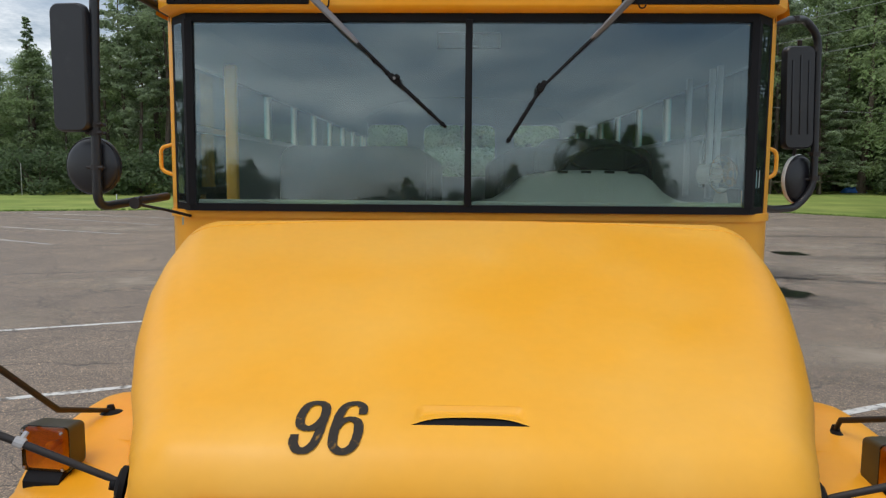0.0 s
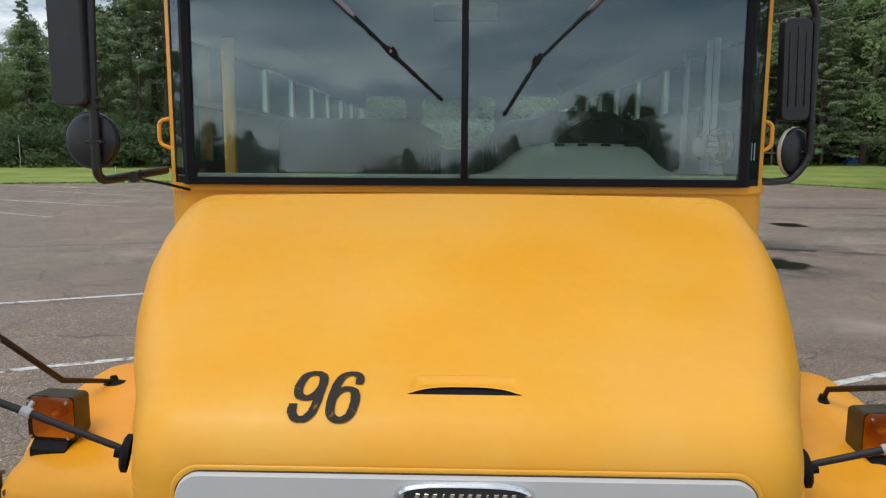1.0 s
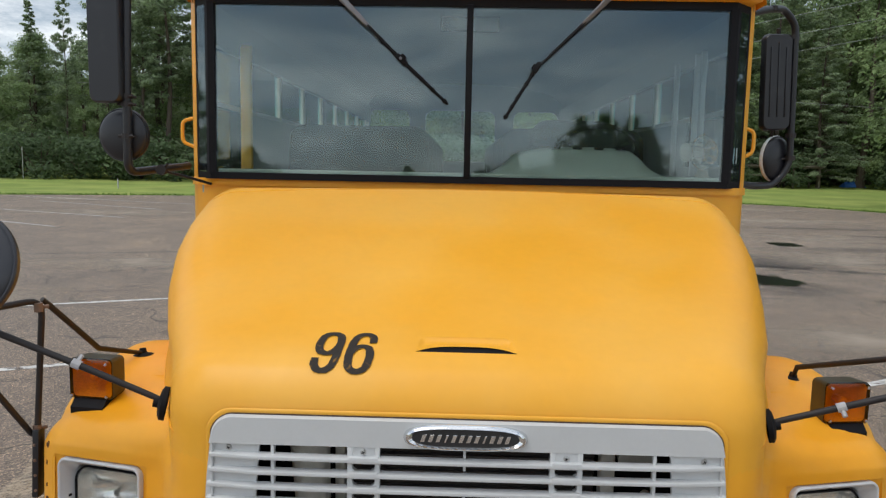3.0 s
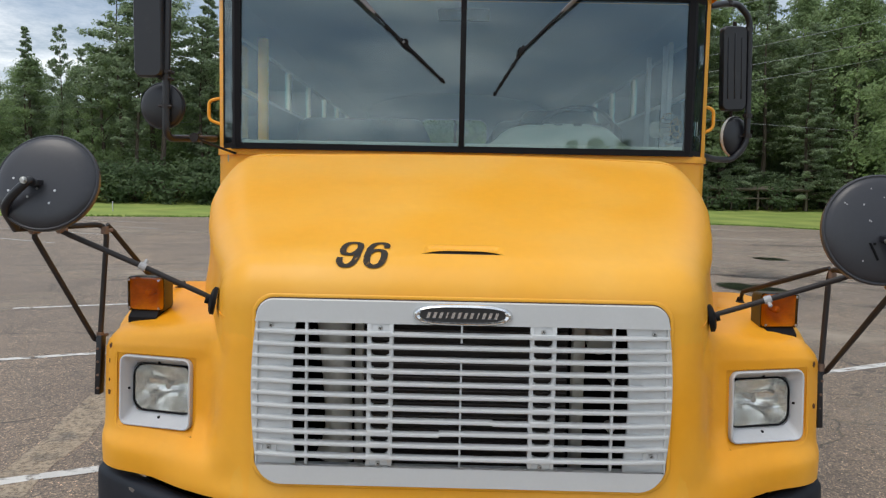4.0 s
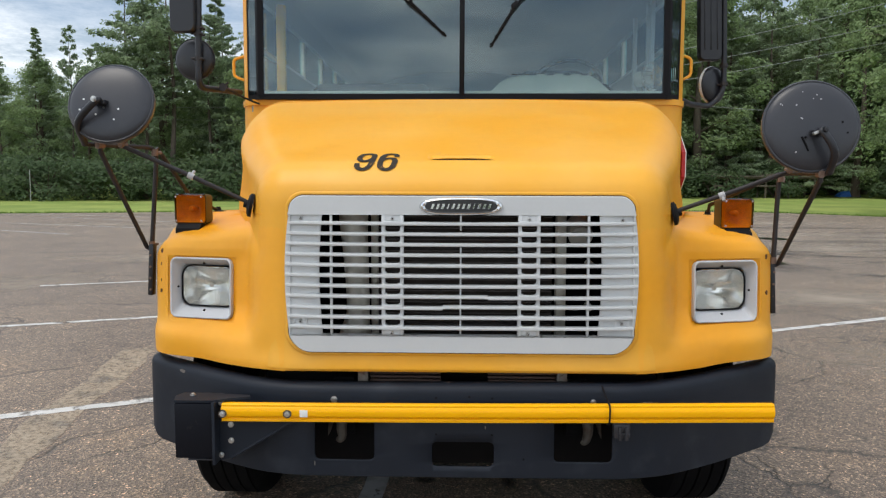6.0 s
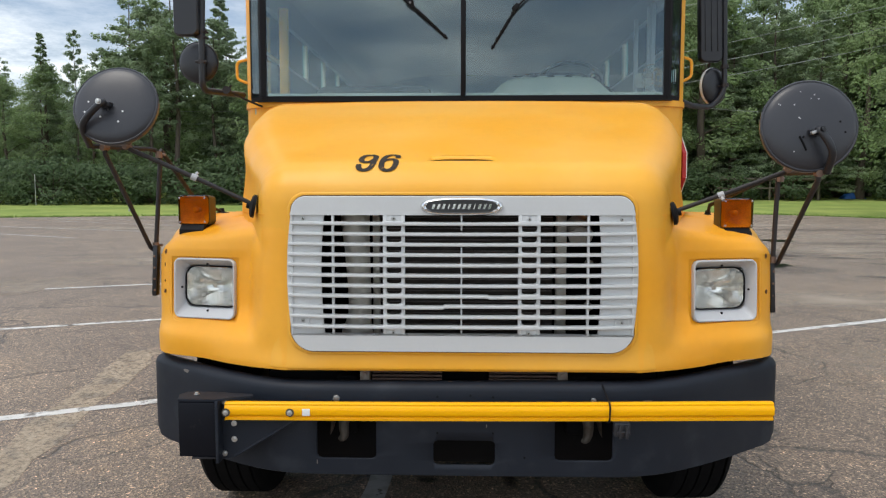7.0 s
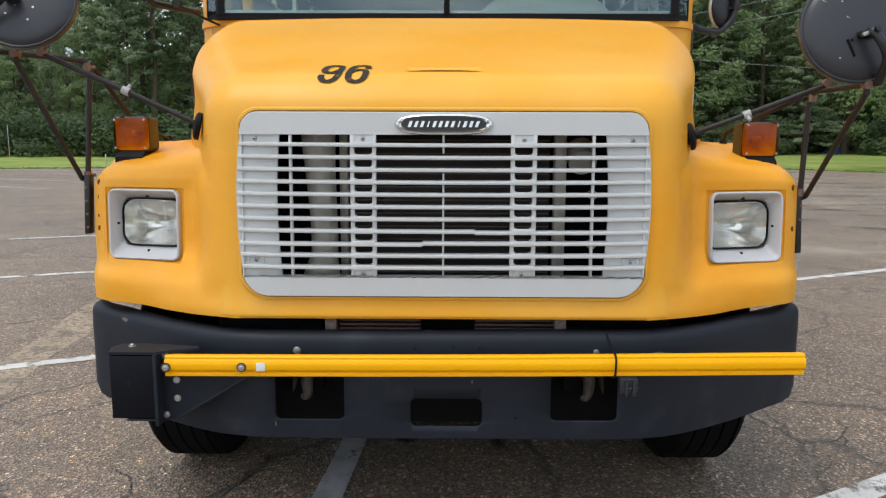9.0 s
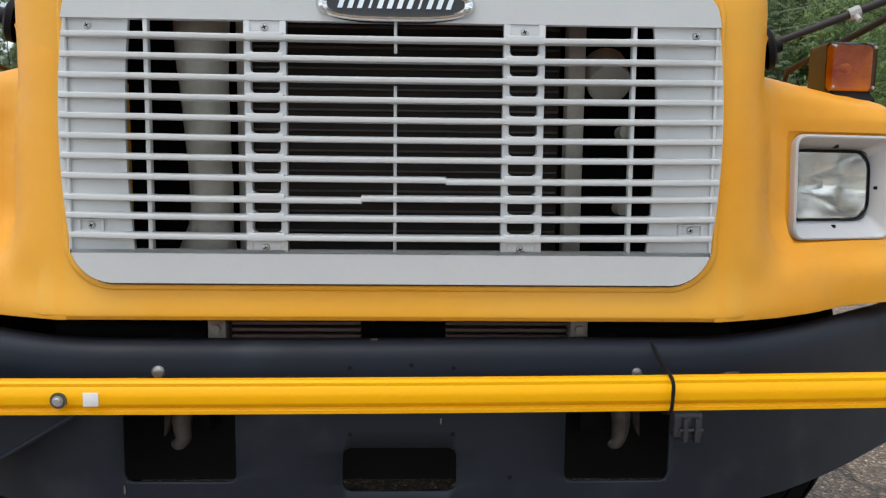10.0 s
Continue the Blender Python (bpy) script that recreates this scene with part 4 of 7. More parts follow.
for i, z in enumerate(bar_z):
    bm = bmesh.new()
    e = half_width(z) - 0.009
    cuts = [(-e, e, 0.0)]
    if i == 7:
        cuts = [(-e, 0.095, 0.0), (0.095, e, -0.003)]
    if i == 8:
        cuts = [(-e, -0.062, -0.003), (-0.062, e, 0.001)]
    for x0, x1, dz in cuts:
        sec = [(-0.010, -0.0054), (-0.0275, -0.0056), (-0.0318, -0.0042), (-0.033, 0.0), (-0.0318, 0.0040), (-0.0275, 0.0054), (-0.010, 0.0072)]
        rows = []
        for k in range(25):
            x = x0 + (x1 - x0) * k / 24
            # the slats sink into the surround towards their ends
            sink = 0.45 * eased((abs(x) - 0.50) / 0.10)
            rows.append([Vector((x, -0.010 + (y + 0.010) * (1 - sink), z + dz + h + sag(x))) for y, h in sec])
        loops(bm, rows, True, True)
    for sx in (-1, 1):
        box(bm, (sx * 0.2375 - 0.0345, -0.0325, z - 0.0072), (sx * 0.2375 + 0.0345, -0.010, z + 0.0080), 0.0020)
    part("slat", lean(bm), M_SILVER, grille)
for x, w, y0 in ((-0.4535, 0.008, -0.020), (0.4430, 0.008, -0.020), (0.000, 0.006, -0.016), (-0.270, 0.012, -0.022), (-0.205, 0.012, -0.022), (0.205, 0.012, -0.022), (0.270, 0.012, -0.022)):
    for z0, z1 in (((1.291, 1.346), (0.918, 1.232)) if abs(x) < 0.01 else ((0.917, 1.347),)):
        bm = bmesh.new()
        box(bm, (x - w / 2, y0, z0), (x + w / 2, -0.004, z1), 0.0012)
        part("upright", lean(bm), M_SILVER, grille)
# rounded lower corners of the small windows between the paired uprights
for sx in (-1, 1):
    for z in bar_z[1:]:
        for q in (-1, 1):
            bm = bmesh.new()
            cx, cz = sx * 0.2375 + q * 0.0270, z + 0.0088
            arc = [(cx, cz)] + [(cx - q * 0.009 * (1 - math.sin(radians(a))), cz + 0.009 * (1 - math.cos(radians(a)))) for a in (0, 22, 45, 68, 90)]
            prism(bm, arc, Matrix.Translation((0, -0.006, 0)) @ Matrix.Rotation(radians(90), 4, "X"), 0.0155)
            part("window_corner", lean(bm), M_SILVER, grille, smooth=0)
for sx in (-1, 1):
    for z in (1.3325, 0.932):
        bm = bmesh.new()
        box(bm, (sx * 0.2375 - 0.0385, -0.020, z - 0.0125), (sx * 0.2375 + 0.0385, -0.008, z + 0.0125), 0.001)
        part("screw_plate", lean(bm), M_SILVER, grille)
for x, z in ((-0.559, 1.333), (0.559, 1.330), (-0.238, 1.333), (0.237, 1.331), (-0.240, 0.931), (0.236, 0.930), (-0.564, 0.970), (0.563, 0.968)):
    ym = (-0.020 if abs(x) < 0.3 else -0.0120) + (z - 1.33) * 0.02
    screw = bmesh.new()
    lathe(screw, [(0.0072, -0.004), (0.0072, 0.0014), (0.0054, 0.0040), (0.0022, 0.0046), (0.0022, 0.0026), (0, 0.0026)], front(x, ym, z), 16)
    screw = part("screw", screw, M_STEEL, grille, "bright pan-head screw")
    bm = bmesh.new()
    for a in (25, 115):
        box(bm, (-0.0044, -0.0008, 0.0026), (0.0044, 0.0008, 0.0048), 0, front(x, ym, z) @ Matrix.Rotation(radians(a), 4, "Z"))
    part("screw_slot", bm, M_DARK, screw, smooth=0)
for x, z in ((-0.564, 0.970), (0.563, 0.968)):
    bm = bmesh.new()
    for lo, hi in (((-0.024, -0.011), (-0.019, 0.011)), ((0.019, -0.011), (0.024, 0.011)), ((-0.024, 0.009), (0.024, 0.012)), ((-0.024, -0.012), (0.024, -0.009))):
        box(bm, (x + lo[0], -0.0175, z + lo[1]), (x + hi[0], -0.012, z + hi[1]), 0.0008)
    part("screw_recess", lean(bm), M_SILVER, grille)
# the hood's yellow inner flange shows past the panels
for sx in (-1, 1):
    bm = bmesh.new()
    box(bm, (sx * 0.527 - 0.009, 0.035, 0.93), (sx * 0.527 + 0.009, 0.065, 1.24), 0.004)
    part("inner_flange", bm, M_YELLOW, bus)

# oval badge
badge = empty("badge")
badge.parent = bus
tilt = 1.2


def oval(w, h, m, depth, n=44):
    out = []
    for k in range(n):
        a = 2 * math.pi * k / n
        c, s = math.cos(a), math.sin(a)
        out.append(m @ Vector((w / 2 * math.copysign(abs(c) ** 0.62, c), h / 2 * math.copysign(abs(s) ** 0.80, s), depth)))
    return out


bmx = front(0.001, -0.022 + 0.0045, 1.3755, 0, -tilt)
bm = bmesh.new()
loops(bm, [oval(0.290, 0.064, bmx, 0.0), oval(0.289, 0.063, bmx, 0.008), oval(0.278, 0.055, bmx, 0.016), oval(0.266, 0.048, bmx, 0.018), oval(0.250, 0.041, bmx, 0.012)])
part("badge_rim", bm, M_CHROME, badge, "polished chrome rim")
bm = bmesh.new()
loops(bm, [oval(0.254, 0.044, bmx, 0.004), oval(0.254, 0.044, bmx, 0.012)], True, True)
part("badge_field", bm, M_EMBLEM, badge, "black oval field")
for k in range(12):
    bm = bmesh.new()
    w = 0.0095 if k != 3 and k != 8 else 0.0045
    prism(bm, [(-w / 2 - 0.003, -0.0088), (w / 2 - 0.003, -0.0088), (w / 2 + 0.003, 0.0088), (-w / 2 + 0.003, 0.0088)], bmx @ Matrix.Translation((-0.098 + 0.0178 * k, 0, 0.0118)), 0.004, 0.0006)
    part("badge_bar", bm, M_CHROME, badge)

# ---- behind the grille ----
bm = bmesh.new()
box(bm, (-0.32, 0.19, 0.80), (0.345, 0.25, 1.42), 0.004)
part("radiator", bm, M_RADIATOR, bus, "dark brown finned radiator core")
bm = bmesh.new()
for k in range(26):
    z = 0.835 + k * 0.0215
    box(bm, (-0.315, 0.178, z), (0.34, 0.192, z + 0.004))
part("radiator_fin_pack", bm, M_FIN, bus, smooth=0)["kind"] = "stuff"
bm = bmesh.new()
tube(bm, smooth_line([(-0.398, 0.14, 1.41), (-0.393, 0.12, 1.30), (-0.383, 0.11, 1.15), (-0.378, 0.11, 1.0), (-0.388, 0.11, 0.90)], 5), [0.058, 0.056, 0.055, 0.054, 0.053, 0.052, 0.05, 0.048, 0.047, 0.046, 0.045, 0.044, 0.043, 0.043, 0.043, 0.042, 0.043, 0.045, 0.05, 0.055, 0.06], 16)
part("coolant_duct", bm, M_TANK, bus, "pale grey plastic duct beside the radiator")
for x0, x1 in ((-0.335, -0.310), (0.355, 0.392)):
    bm = bmesh.new()
    box(bm, (x0, 0.155, 0.83), (x1, 0.20, 1.42), 0.004)
    part("radiator_bracket", bm, M_TANK, bus, "grey radiator side bracket")
bm = bmesh.new()
rod(bm, (0.445, 0.22, 1.30), (0.445, 0.16, 1.26), 0.05, 0.045, 20)
part("horn", bm, M_TANK, bus, "grey round horn behind the grille")
for z in (1.16, 1.0):
    bm = bmesh.new()
    rod(bm, (0.475, 0.17, z), (0.475, 0.13, z), 0.014, 0.014, 16)
    part("hose_end", bm, M_TANK, bus)
# plain black boxes added to keep the depth behind grille and bumper dark
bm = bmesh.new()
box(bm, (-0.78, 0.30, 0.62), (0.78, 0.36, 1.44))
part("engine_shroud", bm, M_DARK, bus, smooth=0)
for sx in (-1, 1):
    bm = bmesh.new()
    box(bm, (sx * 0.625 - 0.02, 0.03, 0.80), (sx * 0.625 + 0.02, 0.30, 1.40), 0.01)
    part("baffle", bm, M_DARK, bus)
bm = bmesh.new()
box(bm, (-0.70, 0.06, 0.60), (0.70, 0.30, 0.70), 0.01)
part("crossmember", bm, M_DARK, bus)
# added black sheet: shade behind the bumper cut-outs, done in colour
bm = bmesh.new()
box(bm, (-0.74, 0.165, 0.385), (0.74, 0.20, 0.74), 0.01)
part("front_apron", bm, M_DARK, bus, "added black sheet that darkens the view behind the bumper cut-outs")
# added pan and block that keep daylight off the ground under the nose
bm = bmesh.new()
box(bm, (-1.20, 0.55, 0.74), (1.20, 1.55, 0.78), 0.01)
part("splash_pan", bm, M_DARK, bus)
bm = bmesh.new()
box(bm, (-0.72, 0.56, 0.27), (0.72, 3.2, 0.42), 0.02)
part("chassis_frame", bm, M_DARK, bus, "added plain black block under the engine that shades the ground")
for x0, x1 in ((-0.325, -0.07), (0.10, 0.355)):
    for k in range(3):
        bm = bmesh.new()
        box(bm, (x0, 0.035, 0.742 + 0.0135 * k), (x1, 0.060, 0.749 + 0.0135 * k), 0.0015)
        part("condenser_slat", bm, M_SLAT, bus)
for x in (-0.350, 0.365):
    bm = bmesh.new()
    box(bm, (x - 0.018, 0.02, 0.735), (x + 0.018, 0.07, 0.80), 0.004)
    rod(bm, (x, 0.022, 0.765), (x, 0.012, 0.765), 0.009, 0.009, 8)
    part("condenser_bracket", bm, M_HOOK, bus)
for x in (-0.04, 0.065):
    bm = bmesh.new()
    rod(bm, (x, 0.0, 0.738), (x, 0.0, 0.750), 0.010, 0.008, 10)
    part("bumper_bolt", bm, M_SLAT, bus)

# ---- bumper ----
bumper = empty("front_bumper")
bumper.parent = bus
B_X = [0.55, 0.63, 0.70, 0.76, 0.82, 0.88, 0.95, 1.00, 1.05, 1.10, 1.15, 1.20, 1.24, 1.265, 1.28, 1.285]
B_Y = [-0.035, -0.024, -0.006, 0.018, 0.048, 0.083, 0.126, 0.160, 0.195, 0.232, 0.268, 0.304, 0.335, 0.362, 0.395, 0.49]
hole_spans = ((-0.515, -0.302, 0.476, 0.628), (-0.099, 0.121, 0.457, 0.546), (0.331, 0.536, 0.476, 0.628))
C = 0.016
mid_x = sorted({-0.2, 0.2, *(v for h in hole_spans for v in (h[0], h[0] + C, (h[0] + h[1]) / 2, h[1] - C, h[1]))})
plan = [(-x, y) for x, y in zip(B_X[::-1], B_Y[::-1])] + [(x, -0.035 - 0.003 * (1 - (x / 0.55) ** 2)) for x in mid_x] + list(zip(B_X, B_Y))
b_rows = sorted({0.42, 0.436, 0.457, 0.476, 0.457 + C, 0.476 + C, 0.51, 0.546 - C, 0.546, 0.58, 0.628 - C, 0.628, 0.66, 0.69})


def bumper_low(x):
    return 0.420 + 0.020 * max(0.0, (abs(x) - 1.22) / 0.032) ** 2


bm = bmesh.new()
rings = []
for i, (x, y) in enumerate(plan):
    a, b = Vector(plan[max(i - 1, 0)]), Vector(plan[min(i + 1, len(plan) - 1)])
    d = (b - a).normalized()
    n = Vector((-d.y, d.x))
    low = bumper_low(x)
    top = 0.006 + 0.005 * eased(x / 0.8 + 0.5) + 0.004 * eased((abs(x) - 0.6) / 0.5)
    col = [Vector((x + n.x * 0.05, y + n.y * 0.05, low - 0.002)), Vector((x + n.x * 0.008, y + n.y * 0.008, low - 0.004))]
    for z in b_rows:
        col.append(Vector((x, y, low + (z - 0.42) * (0.69 - low) / 0.27)))
    for off, z in ((0.001, 0.712), (0.004, 0.722), (0.011, 0.731), (0.024, 0.736), (0.048, 0.738)):
        col.append(Vector((x + n.x * off, y + n.y * off, z + top)))
    rings.append(col)
vs = loops(bm, rings, closed=False)
doomed, corners = [], []
for x0, x1, z0, z1 in hole_spans:
    for f in bm.faces:
        c = f.calc_center_median()
        if x0 < c.x < x1 and z0 < c.z < z1 and abs(c.y + 0.035) < 0.01:
            doomed.append(f)
    for cx, cz, sx, sz in ((x0, z0, 1, 1), (x1, z0, -1, 1), (x0, z1, 1, -1), (x1, z1, -1, -1)):
        corners.append((cx, cz, sx, sz))
bmesh.ops.delete(bm, geom=doomed, context="FACES_ONLY")


def near(p):
    return min(bm.verts, key=lambda v: (v.co - p).length)


for cx, cz, sx, sz in corners:
    yy = -0.035 - 0.003 * (1 - (cx / 0.55) ** 2)
    a, b, c = near(Vector((cx, yy, cz))), near(Vector((cx + sx * C, yy, cz))), near(Vector((cx, yy, cz + sz * C)))
    k = bm.verts.new((a.co + (b.co - a.co) * 0.3 + (c.co - a.co) * 0.3))
    bm.faces.new((a, b, k))
    bm.faces.new((a, k, c))
bb = part("bumper_beam", bm, M_BLACK, bumper, "scuffed black steel bumper beam with three cut-outs")
so = bb.modifiers.new("thickness", "SOLIDIFY")
so.thickness, so.offset = 0.008, 0.0
for x, z, r in ((-0.444, 0.706, 0.014), (0.466, 0.706, 0.011)):
    bm = bmesh.new()
    lathe(bm, [(r, 0), (r, 0.004), (r * 0.7, 0.010), (0, 0.012)], front(x, -0.034, z - 0.012), 16)
    part("carriage_bolt", bm, M_STEEL, bumper)
for x, z in ((-0.084, 0.704), (0.113, 0.704), (-0.084, 0.573), (0.113, 0.573), (0.225, 0.486), (0.033, 0.709)):
    bm = bmesh.new()
    lathe(bm, [(0.0042, -0.0062), (0.0042, 0.0005), (0, 0.0005)], front(x, -0.042, z), 10)
    part("bolt_hole", bm, M_DARK, bumper)
for sx, xx in ((-1, -0.430), (1, 0.462)):
    bm = bmesh.new()
    tube(bm, smooth_line([(xx, 0.060, 0.66), (xx + sx * 0.002, 0.056, 0.60), (xx + sx * 0.004, 0.052, 0.560), (xx - 0.001, 0.048, 0.532), (xx - 0.010, 0.046, 0.520), (xx - 0.018, 0.050, 0.524)], 5),
         [0.024 - 0.00055 * q for q in range(26)], 14)
    part("tow_hook", bm, M_OLDIRON, bumper, "stout rusty steel tow hook behind a bumper cut-out")
    bm = bmesh.new()
    horn = [(xx + sx * 0.034, 0.70), (xx + sx * 0.036, 0.60), (xx + sx * 0.062, 0.515), (xx + sx * 0.070, 0.50), (xx + sx * 0.062, 0.70)]
    prism(bm, horn if sx < 0 else horn[::-1], Matrix.Translation((0, 0.150, 0)) @ Matrix.Rotation(radians(90), 4, "X"), 0.02, 0.004)
    part("frame_horn", bm, M_OLDIRON, bumper, "rusty tapering frame horn")
    bm = bmesh.new()
    rod(bm, (xx + sx * 0.050, 0.132, 0.585), (xx + sx * 0.050, 0.118, 0.585), 0.011, 0.009, 6)
    part("horn_bolt", bm, M_DARK, bumper)
# pale scuffs on the bumper
sc_rnd = random.Random(11)
for x, y, z, w, h, turn in ((-1.085, 0.219, 0.724, 0.022, 0.007, -35), (0.66, -0.0215, 0.69, 0.022, 0.0025, 10), (0.62, -0.0285, 0.676, 0.02, 0.0018, 8), (0.09, -0.0425, 0.60, 0.002, 0.008, 0),
                            (-0.515, -0.041, 0.462, 0.002, 0.011, 0),):
    bm = bmesh.new()
    prism(bm, [(w * (0.6 + 0.5 * sc_rnd.random()) * math.cos(2 * math.pi * q / 10), h * (0.6 + 0.5 * sc_rnd.random()) * math.sin(2 * math.pi * q / 10)) for q in range(10)], front(x, y, z, turn, -8 if z > 0.7 else 0), 0.0015)
    part("scuff", bm, M_HOOK, bumper)

# crossing gate: hinge box, bracket and long arm along the bumper
gate = empty("crossing_gate")
gate.parent = bus
bm = bmesh.new()
box(bm, (-0.985, -0.115, 0.503), (-0.852, 0.02, 0.697), 0.004)
part("motor_box", bm, M_ENAMEL, gate, "black steel hinge box")
bm = bmesh.new()
prism(bm, [(-1.0, -0.060), (-0.985, -0.114), (-0.853, -0.114), (-0.80, -0.082), (-0.735, -0.060), (-0.745, -0.042), (-0.90, -0.018), (-0.985, -0.020)], Matrix.Translation((0, 0, 0.700)), 0.008)
part("top_plate", bm, M_BLACK, gate, "black steel top plate")
bm = bmesh.new()
prism(bm, [(-0.846, 0.702), (-0.57, 0.655), (-0.575, 0.628), (-0.80, 0.492), (-0.846, 0.482)][::-1], Matrix.Translation((0, -0.072, 0)) @ Matrix.Rotation(radians(90), 4, "X"), 0.006)
box(bm, (-0.852, -0.125, 0.484), (-0.842, -0.02, 0.703), 0.001)
tube(bm, [(-0.575, -0.076, 0.630), (-0.80, -0.076, 0.494)], 0.006, 8)
part("bracket", bm, M_BLACK, gate, "black triangular steel bracket")
bm = bmesh.new()
box(bm, (-0.94, -0.118, 0.497), (-0.855, -0.02, 0.502), 0.001)
part("hinge_strip", bm, M_SHELL, gate)
for x, y, z, up in ((-0.940, -0.055, 0.709, True), (-0.832, -0.079, 0.690, False), (-0.80, -0.079, 0.613, False), (-0.80, -0.079, 0.556, False), (-0.836, -0.079, 0.504, False), (-1.03, 0.155, 0.545, False), (-1.0, -0.02, 0.545, False)):
    bm = bmesh.new()
    bolt(bm, Matrix.Translation((x, y, z)) if up else front(x, y, z), 0.007, 0.007)
    part("hex_bolt", bm, M_STEEL, gate)
bm = bmesh.new()
sec = [(0.010, 0.036), (-0.004, 0.036), (-0.010, 0.031), (-0.010, 0.024), (-0.016, 0.016), (-0.018, 0.004), (-0.016, -0.010), (-0.010, -0.017), (-0.006, -0.021), (-0.010, -0.027), (-0.010, -0.034), (-0.004, -0.037), (0.010, -0.037)]
rings = []
for k in range(13):
    u = k / 12
    x = -0.822 + 1.882 * u
    zz = 0.6645 + 0.0190 * u - 0.004 * math.sin(math.pi * u)
    rings.append([Vector((x, -0.098 - 0.006 * u + y, zz + z * 0.88)) for y, z in sec])
loops(bm, rings, True, True)
part("arm", bm, M_GATE, gate, "glossy yellow plastic arm")
for x, z in ((-0.816, 0.6635), (-0.592, 0.6650)):
    bm = bmesh.new()
    lathe(bm, [(0.0145, 0), (0.0145, 0.003), (0.0080, 0.003), (0, 0.003)], front(x, -0.1165, z), 18)
    part("washer", bm, M_OLDIRON, gate, "dull steel washer")
    bm = bmesh.new()
    bolt(bm, front(x, -0.1195, z), 0.0065, 0.006)
    part("hex_bolt", bm, M_STEEL, gate)
bm = bmesh.new()
box(bm, (-0.549, -0.1185, 0.654), (-0.522, -0.1160, 0.679), 0.0005)
part("sticker", bm, M_WHITE, gate, "small white reflective sticker")
bm = bmesh.new()
tie = smooth_line([(0.496, 0.02, 0.752), (0.499, -0.030, 0.744), (0.502, -0.060, 0.728), (0.506, -0.121, 0.706), (0.506, -0.128, 0.676), (0.505, -0.122, 0.645), (0.503, -0.09, 0.632)], 5)
tube(bm, tie, 0.0034, 8, 0.7)
part("cable_tie", bm, M_RUBBER, gate, "black plastic cable tie round the arm")
bm = bmesh.new()
box(bm, (0.535, -0.062, 0.572), (0.592, -0.036, 0.622), 0.006)
box(bm, (0.550, -0.074, 0.568), (0.559, -0.058, 0.614), 0.002)
box(bm, (0.572, -0.074, 0.568), (0.583, -0.058, 0.614), 0.002)
rod(bm, (0.545, -0.066, 0.590), (0.590, -0.066, 0.590), 0.004, 0.004, 8)
part("arm_latch", bm, M_DOME, gate, "black plastic latch on the bumper")

# ---- wheels and axle ----
def wheel(side):
    w = empty("front_wheel")
    w.parent = bus
    m = Matrix.Translation((side * 1.005, 0.865, 0.497)) @ Matrix.Rotation(radians(90), 4, "Y")
    bm = bmesh.new()
    prof = [(0.285, -0.105), (0.33, -0.125), (0.40, -0.136), (0.445, -0.133), (0.478, -0.122), (0.492, -0.105)]
    for k in (-0.105, -0.055, -0.005, 0.045):
        prof += [(0.497, k + 0.004), (0.497, k + 0.046), (0.484, k + 0.047), (0.484, k + 0.0535)]
    prof += [(0.497, 0.1), (0.492, 0.110), (0.478, 0.124), (0.445, 0.135), (0.40, 0.136), (0.33, 0.125), (0.285, 0.105)]
    lathe(bm, prof, m, 56)
    part("tyre", bm, M_TYRE, w, "dusty black tyre with ribbed tread")
    bm = bmesh.new()
    lathe(bm, [(0.288, -0.105), (0.27, -0.09), (0.25, 0.0), (0.12, 0.03), (0, 0.03)], m, 36)
    lathe(bm, [(0.288, 0.105), (0.27, 0.09), (0.25, 0.0)], m, 36)
    part("rim", bm, M_HOOK, w, "dull steel rim")
    bm = bmesh.new()
    lathe(bm, [(0.0, -0.19 * side), (0.19, -0.19 * side), (0.20, -0.02 * side)], m, 28)
    part("brake_drum", bm, M_HOOK, w)


wheel(-1)
wheel(1)
bm = bmesh.new()
tube(bm, bent([(-0.95, 0.94, 0.50), (-0.75, 0.94, 0.47), (-0.60, 0.94, 0.38), (0.60, 0.94, 0.38), (0.75, 0.94, 0.47), (0.95, 0.94, 0.50)], 0.1), 0.055, 10)
part("front_axle", bm, M_DARK, bus)
for sx in (-1, 1):
    bm = bmesh.new()
    box(bm, (sx * 0.43 - 0.04, 0.10, 0.52), (sx * 0.43 + 0.04, 7.4, 0.74), 0.01)
    part("frame_rail", bm, M_DARK, bus)
bm = bmesh.new()
box(bm, (-0.30, 0.45, 0.42), (0.32, 1.4, 0.9), 0.06)
part("engine_block", bm, M_DARK, bus)
for sx in (-1, 1):
    bm = bmesh.new()
    m = Matrix.Translation((sx * 1.05, 5.6, 0.497)) @ Matrix.Rotation(radians(90), 4, "Y")
    lathe(bm, [(0.28, -0.18), (0.44, -0.20), (0.497, -0.16), (0.497, 0.16), (0.44, 0.20), (0.28, 0.18), (0, 0.05)], m, 32)
    part("rear_wheel", bm, M_TYRE, bus)

